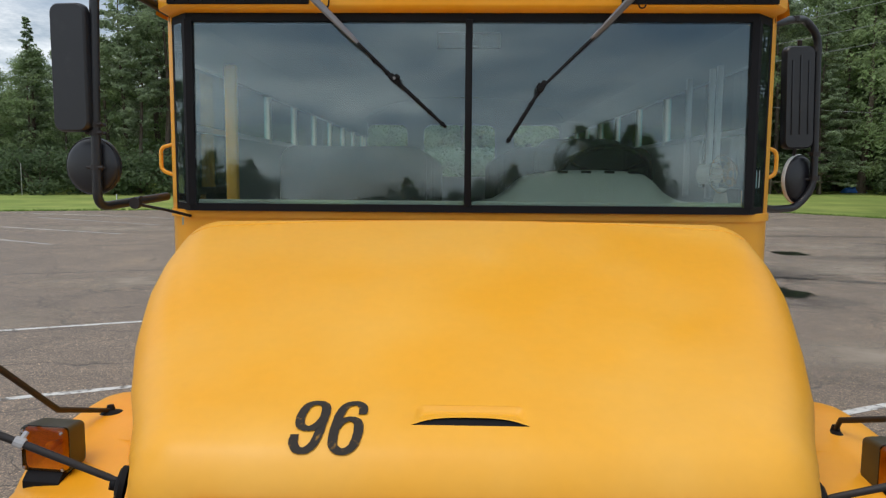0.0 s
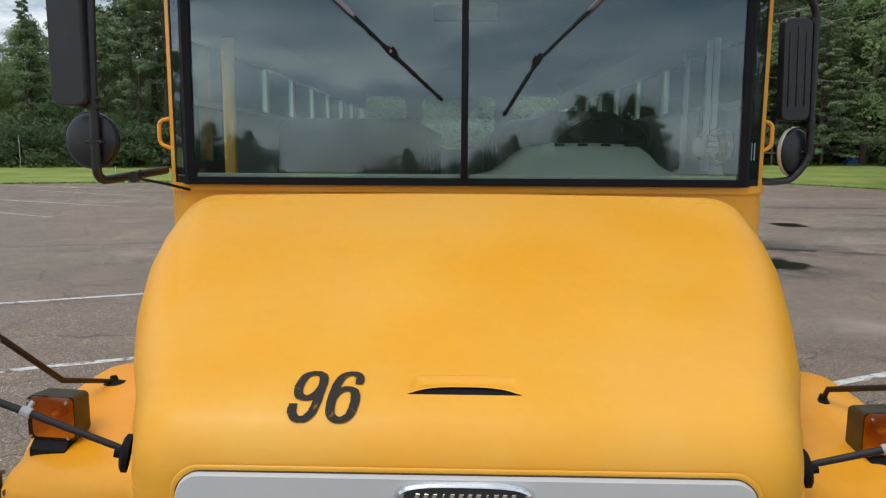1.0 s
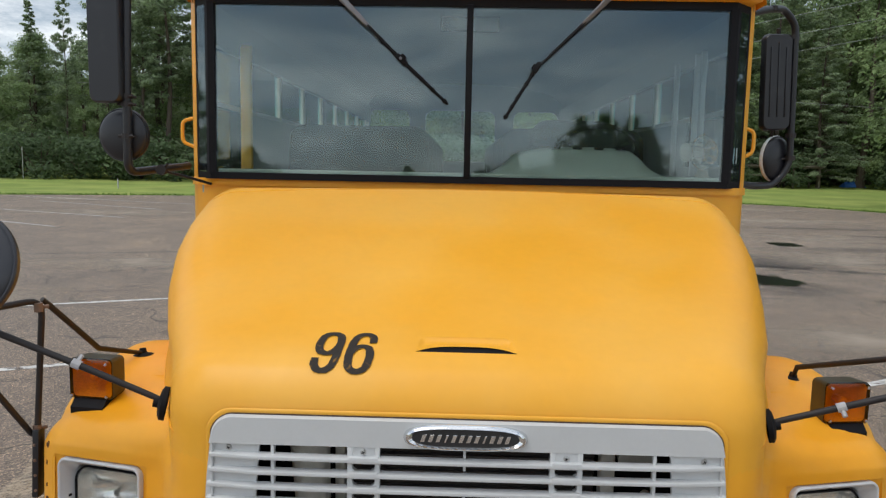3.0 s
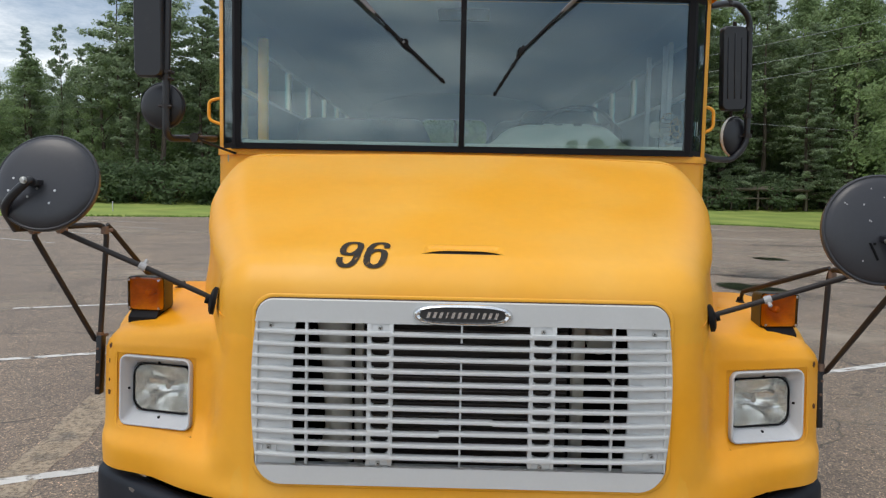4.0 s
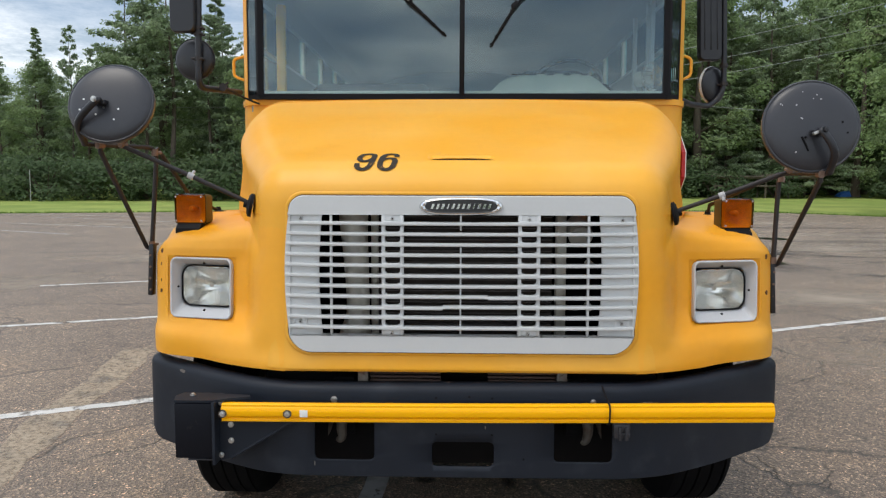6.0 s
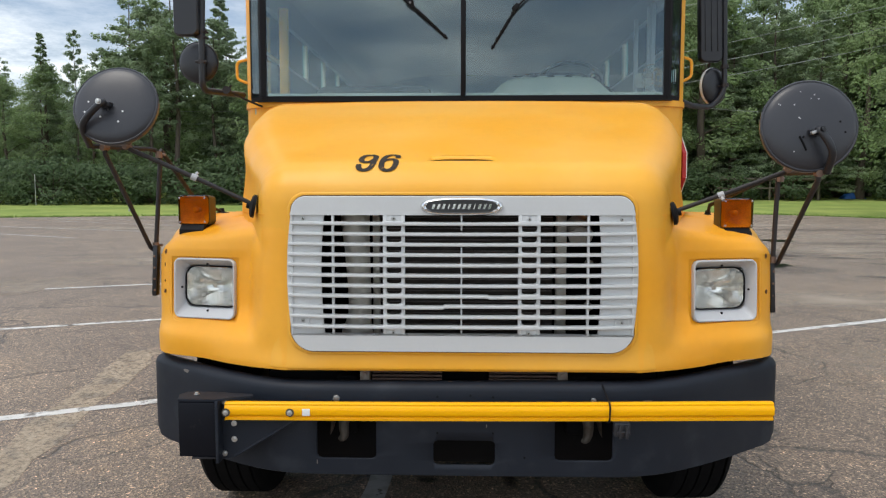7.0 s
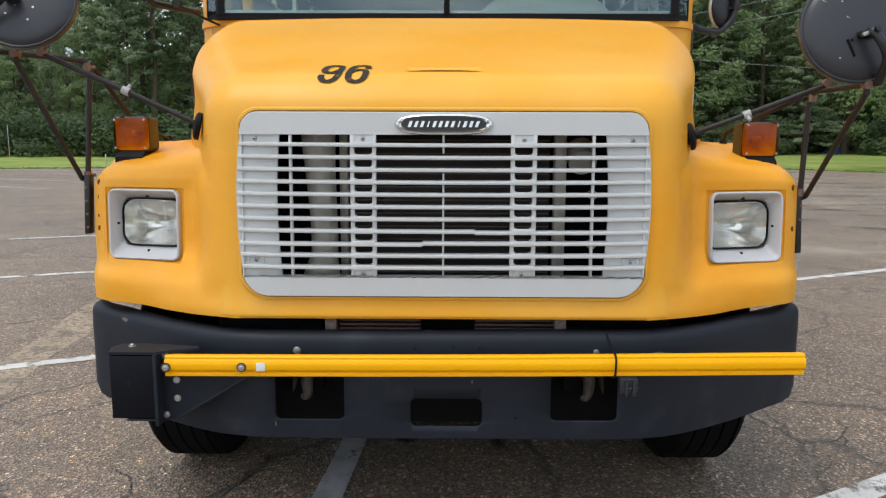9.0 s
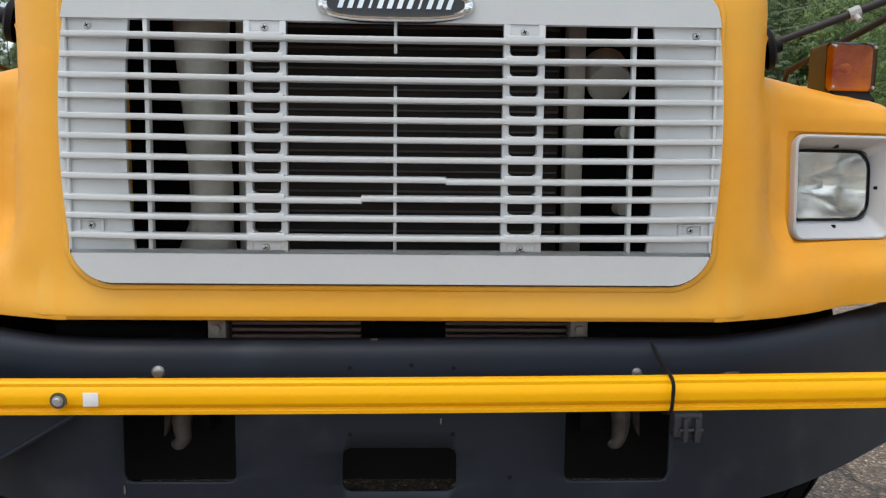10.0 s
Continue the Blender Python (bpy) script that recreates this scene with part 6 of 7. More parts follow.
# wipers
for pivot, elbow, joint, tip, up in (((-0.600, 1.405, 2.752), (-0.47, 1.43, 2.625), (-0.290, 1.470, 2.454), (-0.088, 1.492, 2.271), 0.48), ((0.612, 1.405, 2.752), (0.52, 1.43, 2.655), (0.285, 1.470, 2.425), (0.155, 1.492, 2.212), 0.14)):
    wiper = empty("wiper")
    wiper.parent = bus
    pv, el, jo, ti = Vector(pivot), Vector(elbow), Vector(joint), Vector(tip)
    d = ti - jo
    turn = Matrix.Translation(jo) @ d.to_track_quat("X", "Z").to_matrix().to_4x4()
    bm = bmesh.new()
    tube(bm, [pv, pv.lerp(el, 0.5), el, el.lerp(jo, 0.22)], [0.017, 0.016, 0.013, 0.010], 10, 0.55)
    part("wiper_arm", bm, M_ARM, wiper, "worn grey wiper arm")
    bm = bmesh.new()
    tube(bm, [el.lerp(jo, 0.18), el.lerp(jo, 0.6), jo], [0.007, 0.0065, 0.006], 8, 0.7)
    part("arm_rod", bm, M_RUBBER, wiper)
    bm = bmesh.new()
    head = jo - d * up
    head.y = 1.488
    tube(bm, [Vector((p.x, 1.496, p.z)) for p in (head, head.lerp(ti, 0.5), ti)], [0.0045, 0.0065, 0.0050], 6, 1.5)
    part("wiper_rubber", bm, M_RUBBER, wiper, "black rubber wiper strip")
    # sprung bow that carries the rubber on claws
    bm = bmesh.new()
    bow = [head.lerp(ti, q) + Vector((0, -0.003 - 0.016 * math.sin(math.pi * q), 0)) for q in (0.04, 0.2, 0.4, 0.5, 0.6, 0.8, 0.96)]
    tube(bm, bow, [0.004, 0.0055, 0.0070, 0.0075, 0.0070, 0.0055, 0.004], 8, 1.0)
    for q in (0.05, 0.22, 0.38, 0.62, 0.78, 0.95):
        p = head.lerp(ti, q)
        box(bm, (-0.006, -0.008, -0.009), (0.006, 0.010, 0.009), 0.002, Matrix.Translation((p.x, 1.490, p.z)) @ d.to_track_quat("X", "Z").to_matrix().to_4x4())
    part("wiper_blade", bm, M_RUBBER, wiper, "black sprung wiper blade")
    bm = bmesh.new()
    box(bm, (-0.026, -0.012, -0.011), (0.020, 0.016, 0.011), 0.003, turn)
    box(bm, (-0.012, -0.020, 0.006), (0.012, 0.004, 0.020), 0.003, turn)
    part("blade_clip", bm, M_RUBBER, wiper)
    bm = bmesh.new()
    rod(bm, turn @ Vector((-0.004, -0.022, 0)), turn @ Vector((-0.004, 0.014, 0)), 0.006, 0.006, 10)
    part("clip_pin", bm, M_ARM, wiper)
    bm = bmesh.new()
    tube(bm, smooth_line([pv + Vector((0.02, 0.02, 0.01)), pv + Vector((0.035, 0.03, -0.03)), pv + Vector((0.055, 0.03, -0.028)), pv + Vector((0.06, 0.03, 0.0))], 4), 0.003, 6)
    part("washer_hose", bm, M_RUBBER, wiper)

# rear-view mirrors and their tubes
def box_mirror(parent, m, w, h, ribs):
    bm = bmesh.new()
    rings = []
    for k, d in ((1.0, -0.004), (1.0, 0.012), (0.97, 0.024), (0.90, 0.030)):
        rings.append([m @ Vector((x * k if abs(k - 1) > 1e-6 else x, y * (1 - (1 - k) * w / h), d)) for x, y in rrect(w, h, 0.032, 6)])
    loops(bm, rings, True, True)
    part("mirror_shell", bm, M_SHELL, parent, "black plastic mirror back")
    for u in ribs:
        bm = bmesh.new()
        box(bm, (u - 0.0035, -h * 0.36, 0.028), (u + 0.0035, h * (0.36 if u else 0.41), 0.034), 0.002, m)
        part("shell_rib", bm, M_SHELL, parent)
    bm = bmesh.new()
    prism(bm, rrect(w * 0.95, h * 0.97, 0.028, 6), m @ Matrix.Translation((0, 0, -0.006)), 0.0015)
    part("mirror_face", bm, M_MIRROR, parent, "flat mirror glass")


side_l = empty("side_mirror")
side_l.parent = bus
box_mirror(side_l, front(-1.420, 1.20, 2.452, -6), 0.136, 0.450, ())
bm = bmesh.new()
tube(bm, bent([(-1.24, 1.62, 2.74), (-1.30, 1.42, 2.775), (-1.338, 1.21, 2.74), (-1.352, 1.21, 2.3), (-1.357, 1.21, 1.955), (-1.27, 1.62, 1.985)], 0.055), 0.017, 14)
part("mirror_tube", bm, M_SHELL, side_l, "bent black mirror tube")
bm = bmesh.new()
tube(bm, [(-1.258, 1.30, 1.965), (-1.20, 1.45, 1.935), (-1.135, 1.528, 1.908)], 0.006, 8)
part("stay_rod", bm, M_SHELL, side_l)
dome_mirror(side_l, (-1.392, 1.26, 2.106), 0.106, -6, 0, None, M_SHELL)
for p in ((-1.355, 1.21, 2.10), (-1.354, 1.21, 2.225), (-1.353, 1.21, 2.255)):
    bm = bmesh.new()
    clamp(bm, p, (0, 0, 1), 0.022, 0.02)
    rod(bm, Vector(p) + Vector((-0.03, -0.012, 0)), Vector(p) + Vector((0.03, -0.012, 0)), 0.006, 0.006, 8)
    part("mirror_clamp", bm, M_TUBE, side_l)
bm = bmesh.new()
clamp(bm, (-1.258, 1.30, 1.968), (0.1, 1, 0), 0.022, 0.02)
part("mirror_clamp", bm, M_TUBE, side_l)
side_r = empty("side_mirror")
side_r.parent = bus
box_mirror(side_r, front(1.488, 1.95, 2.441, 10, 0) @ Matrix.Rotation(radians(2.0), 4, "Z"), 0.148, 0.458, (-0.040, 0.0, 0.040))
bm = bmesh.new()
tube(bm, bent([(1.262, 1.70, 2.715), (1.38, 1.80, 2.755), (1.50, 1.93, 2.785), (1.575, 1.96, 2.72), (1.592, 1.97, 2.3), (1.598, 1.97, 2.04), (1.52, 1.96, 1.945), (1.36, 1.84, 1.940), (1.268, 1.74, 1.955)], 0.06), 0.017, 14)
part("mirror_tube", bm, M_SHELL, side_r, "bent black mirror tube")
dome_mirror(side_r, (1.538, 1.99, 2.075), 0.112, 33, 0, M_WHITE, M_SHELL)
for p in ((1.575, 1.97, 2.66), (1.594, 1.97, 2.19), (1.597, 1.97, 2.08), (1.40, 1.82, 2.76)):
    bm = bmesh.new()
    clamp(bm, p, (0, 0, 1), 0.025, 0.022)
    part("mirror_clamp", bm, M_TUBE, side_r)
for a, c, r in (((1.50, 1.97, 2.665), (1.495, 1.96, 2.700), 0.010), ((1.50, 1.96, 2.215), (1.50, 1.97, 2.185), 0.008), ((1.50, 1.97, 2.075), (1.60, 1.97, 2.075), 0.006)):
    bm = bmesh.new()
    rod(bm, a, c, r, r, 8)
    part("mirror_stud", bm, M_TUBE, side_r)

# grab handles on the pillars, the folded stop sign
for sx, y in ((-1, 1.75), (1, 1.75)):
    bm = bmesh.new()
    x0, x1 = sx * 1.262, sx * (1.345 if sx < 0 else 1.328)
    tube(bm, bent([(x0, y, 2.215), (x1, y, 2.195), (x1, y, 2.095), (x0, y, 2.065)], 0.025), 0.0085, 10)
    part("grab_handle", bm, M_YELLOW, bus, "yellow painted grab handle")
stop = empty("stop_sign")
stop.parent = bus
bm = bmesh.new()
octa = [(0.19 * math.cos(radians(22.5 + 45 * k)), 0.19 * math.sin(radians(22.5 + 45 * k))) for k in range(8)]
sm = Matrix.Translation((1.296, 1.95, 1.585)) @ Matrix.Rotation(radians(1), 4, "Z") @ Matrix.Rotation(radians(90), 4, "Y")
prism(bm, octa, sm, 0.024)
part("sign_plate", bm, M_RED, stop, "red octagonal sign folded against the side")
bm = bmesh.new()
loops(bm, [[sm @ Vector((x * k, y * k, d)) for x, y in octa] for k, d in ((1.004, 0.020), (1.004, 0.0255), (0.93, 0.0255))])
part("sign_border", bm, M_WHITE, stop, "white sign border", smooth=0)
bm = bmesh.new()
box(bm, (1.262, 1.80, 1.54), (1.286, 1.92, 1.62), 0.004)
part("sign_arm", bm, M_YELLOW, stop)

# ---- inside the bus ----
bm = bmesh.new()
rows = []
for x, h in ((0.06, 0.0), (0.12, 0.012), (0.18, 0.05), (0.225, 0.095), (0.27, 0.118), (0.34, 0.132), (0.44, 0.140), (0.58, 0.142), (0.70, 0.138), (0.76, 0.125), (0.80, 0.098), (0.845, 0.05), (0.90, 0.018), (1.0, 0.0), (1.16, 0.0)):
    z = 1.965 + h
    rows.append([Vector((x, 1.60, 1.955)), Vector((x, 1.64, 1.960 + h * 0.25)), Vector((x, 1.70, 1.965 + h * 0.85)), Vector((x, 1.74, z)), Vector((x, 1.92, z + 0.004)), Vector((x, 1.95, z - 0.02)), Vector((x, 1.95, 1.5))])
loops(bm, rows, closed=False)
part("dashboard", bm, M_DASH, bus, "grey-green moulded instrument hood")
bm = bmesh.new()
box(bm, (-1.19, 1.56, 1.86), (0.07, 1.92, 1.958), 0.012)
part("dash_shelf", bm, M_DASH, bus, "grey-green dash shelf")
for k in range(5):
    bm = bmesh.new()
    box(bm, (-0.022, -0.006, -0.004), (0.022, 0.006, 0.004), 0.002, Matrix.Translation((0.31 + 0.10 * k, 1.722, 2.1)) @ Matrix.Rotation(radians(27), 4, "X"))
    part("dash_vent", bm, M_RUBBER, bus)
bm = bmesh.new()
wm = Matrix.Translation((0.66, 2.10, 2.085)) @ Matrix.Rotation(radians(-38), 4, "X")
ring = [wm @ Vector((0.215 * math.cos(2 * math.pi * k / 40), 0.215 * math.sin(2 * math.pi * k / 40), 0)) for k in range(41)]
tube(bm, ring, 0.013, 8)
for a in (90, 210, 330):
    rod(bm, wm @ Vector((0, 0, -0.02)), wm @ Vector((0.21 * math.cos(radians(a)), 0.21 * math.sin(radians(a)), 0)), 0.010, 0.010, 8)
rod(bm, wm @ Vector((0, 0, -0.35)), wm @ Vector((0, 0, 0.01)), 0.03, 0.045, 16)
part("steering_wheel", bm, M_RUBBER, bus, "black steering wheel")
fan = empty("dash_fan")
fan.parent = bus
fm = front(1.115, 1.80, 2.095, 35)
bm = bmesh.new()
for k in range(18):
    a = 2 * math.pi * k / 18
    tube(bm, [fm @ Vector((r * math.cos(a), r * math.sin(a), h)) for r, h in ((0.02, 0.045), (0.06, 0.038), (0.082, 0.0), (0.06, -0.035), (0.03, -0.045))], 0.0018, 5)
for r, h in ((0.02, 0.045), (0.05, 0.041), (0.083, 0.0)):
    tube(bm, [fm @ Vector((r * math.cos(2 * math.pi * k / 24), r * math.sin(2 * math.pi * k / 24), h)) for k in range(25)], 0.002, 5)
part("fan_cage", bm, M_CHROME, fan, "chrome wire fan cage")
bm = bmesh.new()
rod(bm, fm @ Vector((0, 0, -0.10)), fm @ Vector((0, 0, -0.02)), 0.045, 0.04, 16)
rod(bm, (1.125, 1.83, 2.03), (1.135, 1.85, 1.955), 0.02, 0.035, 12)
part("fan_motor", bm, M_TANK, fan)
for y, w in ((2.05, 0.026), (2.15, 0.026), (2.50, 0.030)):
    bm = bmesh.new()
    box(bm, (1.165, y - w / 2, 1.98), (1.19, y + w / 2, 2.60), 0.004)
    part("window_track", bm, M_ALU, bus, "pale metal window track")
bm = bmesh.new()
box(bm, (-1.203, 2.18, 1.05), (-1.145, 2.22, 2.62), 0.010)
part("door_post", bm, M_POST, bus, "yellow painted entrance door post")
bm = bmesh.new()
box(bm, (1.176, 1.566, 2.04), (1.186, 1.578, 2.11), 0.001)
part("inspection_sticker", bm, M_WHITE, bus)
bm = bmesh.new()
box(bm, (-0.13, 1.62, 2.60), (0.13, 1.64, 2.665), 0.006)
part("interior_mirror", bm, M_DARK, bus)


def seat(x, y, w, top):
    s = empty("bench_seat", (x, y, 1.0))
    s.parent = bus
    bm = bmesh.new()
    pts = rrect(w, top - 1.45, 0.09, 5)
    mm = front(0, 0.06, (top - 1.45) / 2 + 0.45, 0, -8)
    loops(bm, [[mm @ Vector((a * k, b * k, d)) for a, b in pts] for k, d in ((0.94, -0.045), (1.0, -0.03), (1.0, 0.03), (0.94, 0.045))], True, True)
    part("backrest", bm, M_SEAT, s)
    bm = bmesh.new()
    box(bm, (-w / 2, -0.42, 0.34), (w / 2, 0.02, 0.46), 0.03)
    part("cushion", bm, M_SEAT, s)
    for u in (-w / 2 + 0.05, w / 2 - 0.05):
        bm = bmesh.new()
        tube(bm, [(u, -0.35, 0.35), (u, -0.33, 0.0)], 0.014, 8)
        part("seat_leg", bm, M_RUBBER, s)
    return s


seat(0.66, 2.72, 0.52, 2.30)
for k in range(6):
    for sx in (-1, 1):
        seat(sx * 0.72, 3.15 + 0.74 * k, 0.94, 2.27)

# ---- ground, car park and grass ----
def rise(y):
    """The field climbs very gently from the car park to the wood."""
    return -0.03 + 0.036 * max(0.0, min(y, 95.0) - 47.0)


bm = bmesh.new()
xs = [-1500, -600, -300] + list(range(-150, 151, 10)) + [300, 600, 1500]
loops(bm, [[Vector((x, y, rise(y))) for x in xs] for y in [-1500, -600, -300, -150, -80, -40, 0, 20, 40, 44, 47, 50, 55, 60, 70, 80, 95, 150, 300, 600, 1500]], closed=False)
g = finish("ground", bm, M_GRASS, smooth=0)
tagged(g, "flat mown grass field round the car park", "ground", kind="structure")
EDGE = [(-120, 6), (-60, 22), (-40, 31), (-26, 37.6), (-18.5, 40.5), (-8, 43.5), (2, 45.5), (10, 46.5), (16, 46.2), (20, 44.0), (22.6, 39.0), (25, 33), (30, 26), (40, 18), (80, 4), (80, -32), (-120, -32)]
bm = bmesh.new()
rnd = random.Random(3)
pts = []
for (x0, y0), (x1, y1) in zip(EDGE, EDGE[1:] + EDGE[:1]):
    n = max(1, int(math.hypot(x1 - x0, y1 - y0) / 1.2))
    for k in range(n):
        j = 0.22 if y0 > 0 else 0
        pts.append((x0 + (x1 - x0) * k / n + rnd.uniform(-j, j), y0 + (y1 - y0) * k / n + rnd.uniform(-j, j)))
prism(bm, pts, Matrix.Translation((0, 0, -0.06)), 0.06)
car_park = finish("pavement", bm, M_ASPHALT, smooth=0)
tagged(car_park, "old cracked grey-brown asphalt car park", "car park", kind="structure")


def stripe(a, b, w, material, label, z=0.004, name="parking_line", ragged=0.008):
    a, b = Vector((*a, 0)), Vector((*b, 0))
    d = (b - a).normalized()
    n = Vector((-d.y, d.x, 0))
    k = max(2, int((b - a).length / 0.25))
    r = random.Random(int(abs(a.x) * 977 + abs(b.y) * 613))
    bm = bmesh.new()
    rows = []
    for i in range(k + 1):
        p = a.lerp(b, i / k)
        rows.append([Vector((p.x, p.y, z)) - n * (w / 2 + r.uniform(-ragged, ragged)), Vector((p.x, p.y, z)) + n * (w / 2 + r.uniform(-ragged, ragged))])
    loops(bm, rows, closed=False)
    tagged(finish(name, bm, material, smooth=0), label, "parking line", "painted parking lines", "structure")


WL = "worn white painted parking line on the asphalt"
for off in (3.22, 6.85, 10.55, -0.40):
    # slanted stalls: each line crosses x = 0 at that distance ahead
    x0, x1 = {3.22: (-9.0, 9.0), 6.85: (-9.5, -1.5), 10.55: (-6.2, -1.0), -0.40: (0.9, 8.0)}[off]
    slope = 0.53 if off < 0 else 0.490 if off < 5 else 0.452
    stripe((x0, off + slope * x0), (x1, off + slope * x1), 0.105, M_LINE, WL)
for a, b in (((-20.0, 23.75), (-12.2, 19.40)), ((-19.5, 26.8), (-12.05, 23.40)), ((-20.5, 32.5), (-12.6, 28.0)), ((-24, 36.3), (-13.0, 32.4))):
    stripe(a, b, 0.11, M_LINE, WL)
for a, b in (((-11, 19), (-5.5, 21.2)), ((-16, 30.5), (-7, 34)), ((-9.5, 13.0), (-5.4, 14.4))):
    stripe(a, b, 0.11, M_OLDLINE, "faded painted parking line on the asphalt")
stripe((-0.470, -0.20), (-0.330, 2.4), 0.108, M_UNDER, "faded painted line running under the bus")
stripe((-2.28, 0.30), (-2.86, 3.75), 0.285, M_TAN, "tan worn strip of bare aggregate in the asphalt", 0.0025, "worn_strip", 0.045)


def blot(name, x, y, w, h, turn, material, label, seed, z):
    r = random.Random(seed)
    bm = bmesh.new()
    n = 40
    ph = [r.uniform(0, 6.28) for _ in range(4)]
    ps = []
    for k in range(n):
        a = 2 * math.pi * k / n
        q = 1 + 0.16 * math.sin(2 * a + ph[0]) + 0.12 * math.sin(3 * a + ph[1]) + 0.09 * math.sin(5 * a + ph[2]) + 0.06 * math.sin(9 * a + ph[3])
        ps.append((w * q * math.cos(a), h * q * math.sin(a)))
    m = Matrix.Translation((x, y, z)) @ Matrix.Rotation(radians(turn), 4, "Z")
    bm.faces.new([bm.verts.new(m @ Vector((*p, 0))) for p in ps])
    tagged(finish(name, bm, material, smooth=0), label, "stain", "stains on the asphalt", "structure")


DAMP = "damp dark patch soaked into the asphalt"
for i, (x, y, w, h, turn) in enumerate(((7.4, 14.4, 2.8, 2.2, 35), (11.0, 17.6, 4.2, 1.2, 5), (5.8, 10.8, 1.6, 1.2, 20), (15.0, 19.5, 5.0, 1.0, -4), (9.5, 11.5, 3.0, 0.5, -28), (13.0, 25.0, 6.0, 1.0, 6), (8.2, 13.2, 2.6, 0.22, -22), (9.8, 14.6, 2.2, 0.20, 12), (7.0, 9.6, 1.9, 0.16, -35), (11.5, 16.0, 3.0, 0.24, -12), (6.6, 14.0, 1.5, 0.9, 40), (14.5, 22.0, 3.6, 0.5, -8))):
    blot("damp_patch", x, y, w, h, turn, M_DAMP, DAMP, 2 + i, 0.003 + 0.0006 * i)
for i, (x, y, w, h, turn) in enumerate(((14.0, 29.0, 9.0, 3.2, 5), (16.0, 38.0, 9.0, 4.0, 0), (11.0, 21.5, 5.0, 1.4, 8), (-14, 26, 8.0, 3.0, -10), (-20, 35, 9.0, 3.0, 15), (-5.5, 12, 4.0, 1.5, 20), (4.4, 3.4, 2.6, 1.4, 25), (15.0, 17.0, 17.0, 8.0, 28), (7.0, 5.0, 5.0, 2.5, 25), (5.0, 7.0, 3.2, 1.6, 15), (8.5, 9.0, 3.5, 2.2, 10), (9.0, 15.0, 4.0, 2.0, 12), (-8.0, 8.0, 4.0, 1.8, 20))):
    blot("bleached_patch", x, y, w, h, turn, M_BLEACH, "bleached sandy patch in the asphalt", 20 + i, 0.0012 + 0.0002 * i)
# dark frayed blotches on the asphalt beneath the front of the bus
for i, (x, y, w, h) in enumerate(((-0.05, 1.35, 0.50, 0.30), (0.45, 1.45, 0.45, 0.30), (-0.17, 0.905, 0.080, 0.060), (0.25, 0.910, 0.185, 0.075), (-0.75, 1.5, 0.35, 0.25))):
    blot("oil_stain", x, y, w, h, 30 * i, M_DARKBLOT, "dark blotchy patch on the asphalt under the bus", 40 + i, 0.0055 + 0.0005 * i)
blot("puddle", 5.85, 11.8, 0.72, 1.35, -12, M_PUDDLE, "dark wet oily puddle on the asphalt", 3, 0.009)
blot("puddle", 9.15, 18.8, 0.55, 0.95, 0, M_PUDDLE, "small dark wet puddle on the asphalt", 4, 0.009)

# ---- trees ----
def rings_mesh(bm, pts, rs, n=8):
    tube(bm, pts, rs, n, 1.0, False)


def leaf_cards(centres, per, radius, size, rnd, stretch=(1, 1, 0.8), droop=0.0):
    """Many small bent leaf sprays round the centres."""
    vs, fs = [], []
    for (c, rad) in centres:
        for _ in range(per):
            while True:
                p = Vector((rnd.uniform(-1, 1), rnd.uniform(-1, 1), rnd.uniform(-1, 1)))
                if 0.15 < p.length < 1:
                    break
            p = Vector((p.x * stretch[0], p.y * stretch[1], p.z * stretch[2])) * rad * radius
            o = Vector(c) + p
            s = size * rnd.uniform(0.55, 1.35)
            # leaves turn outwards and up to the sky
            nrm = (p.normalized() * 0.45 + Vector((o.x, o.y, 0)).normalized() * 0.55 + Vector((rnd.gauss(0, 0.5), rnd.gauss(0, 0.5), 0.65 + rnd.gauss(0, 0.4)))).normalized()
            a = nrm.cross(Vector((rnd.gauss(0, 1), rnd.gauss(0, 1), rnd.gauss(0, 1) - droop))).normalized()
            b = nrm.cross(a)
            k = len(vs)
            up = nrm * s * -0.12
            vs += [o - a * s, o - b * s * 0.5 + up, o + a * s, o + b * s * 0.5 + up]
            fs.append((k, k + 1, k + 2, k + 3))
    return vs, fs


def mesh_from(name, vs, fs, material):
    me = bpy.data.meshes.new(name)
    me.from_pydata([tuple(v) for v in vs], [], fs)
    me.materials.append(material)
    me.update()
    return me


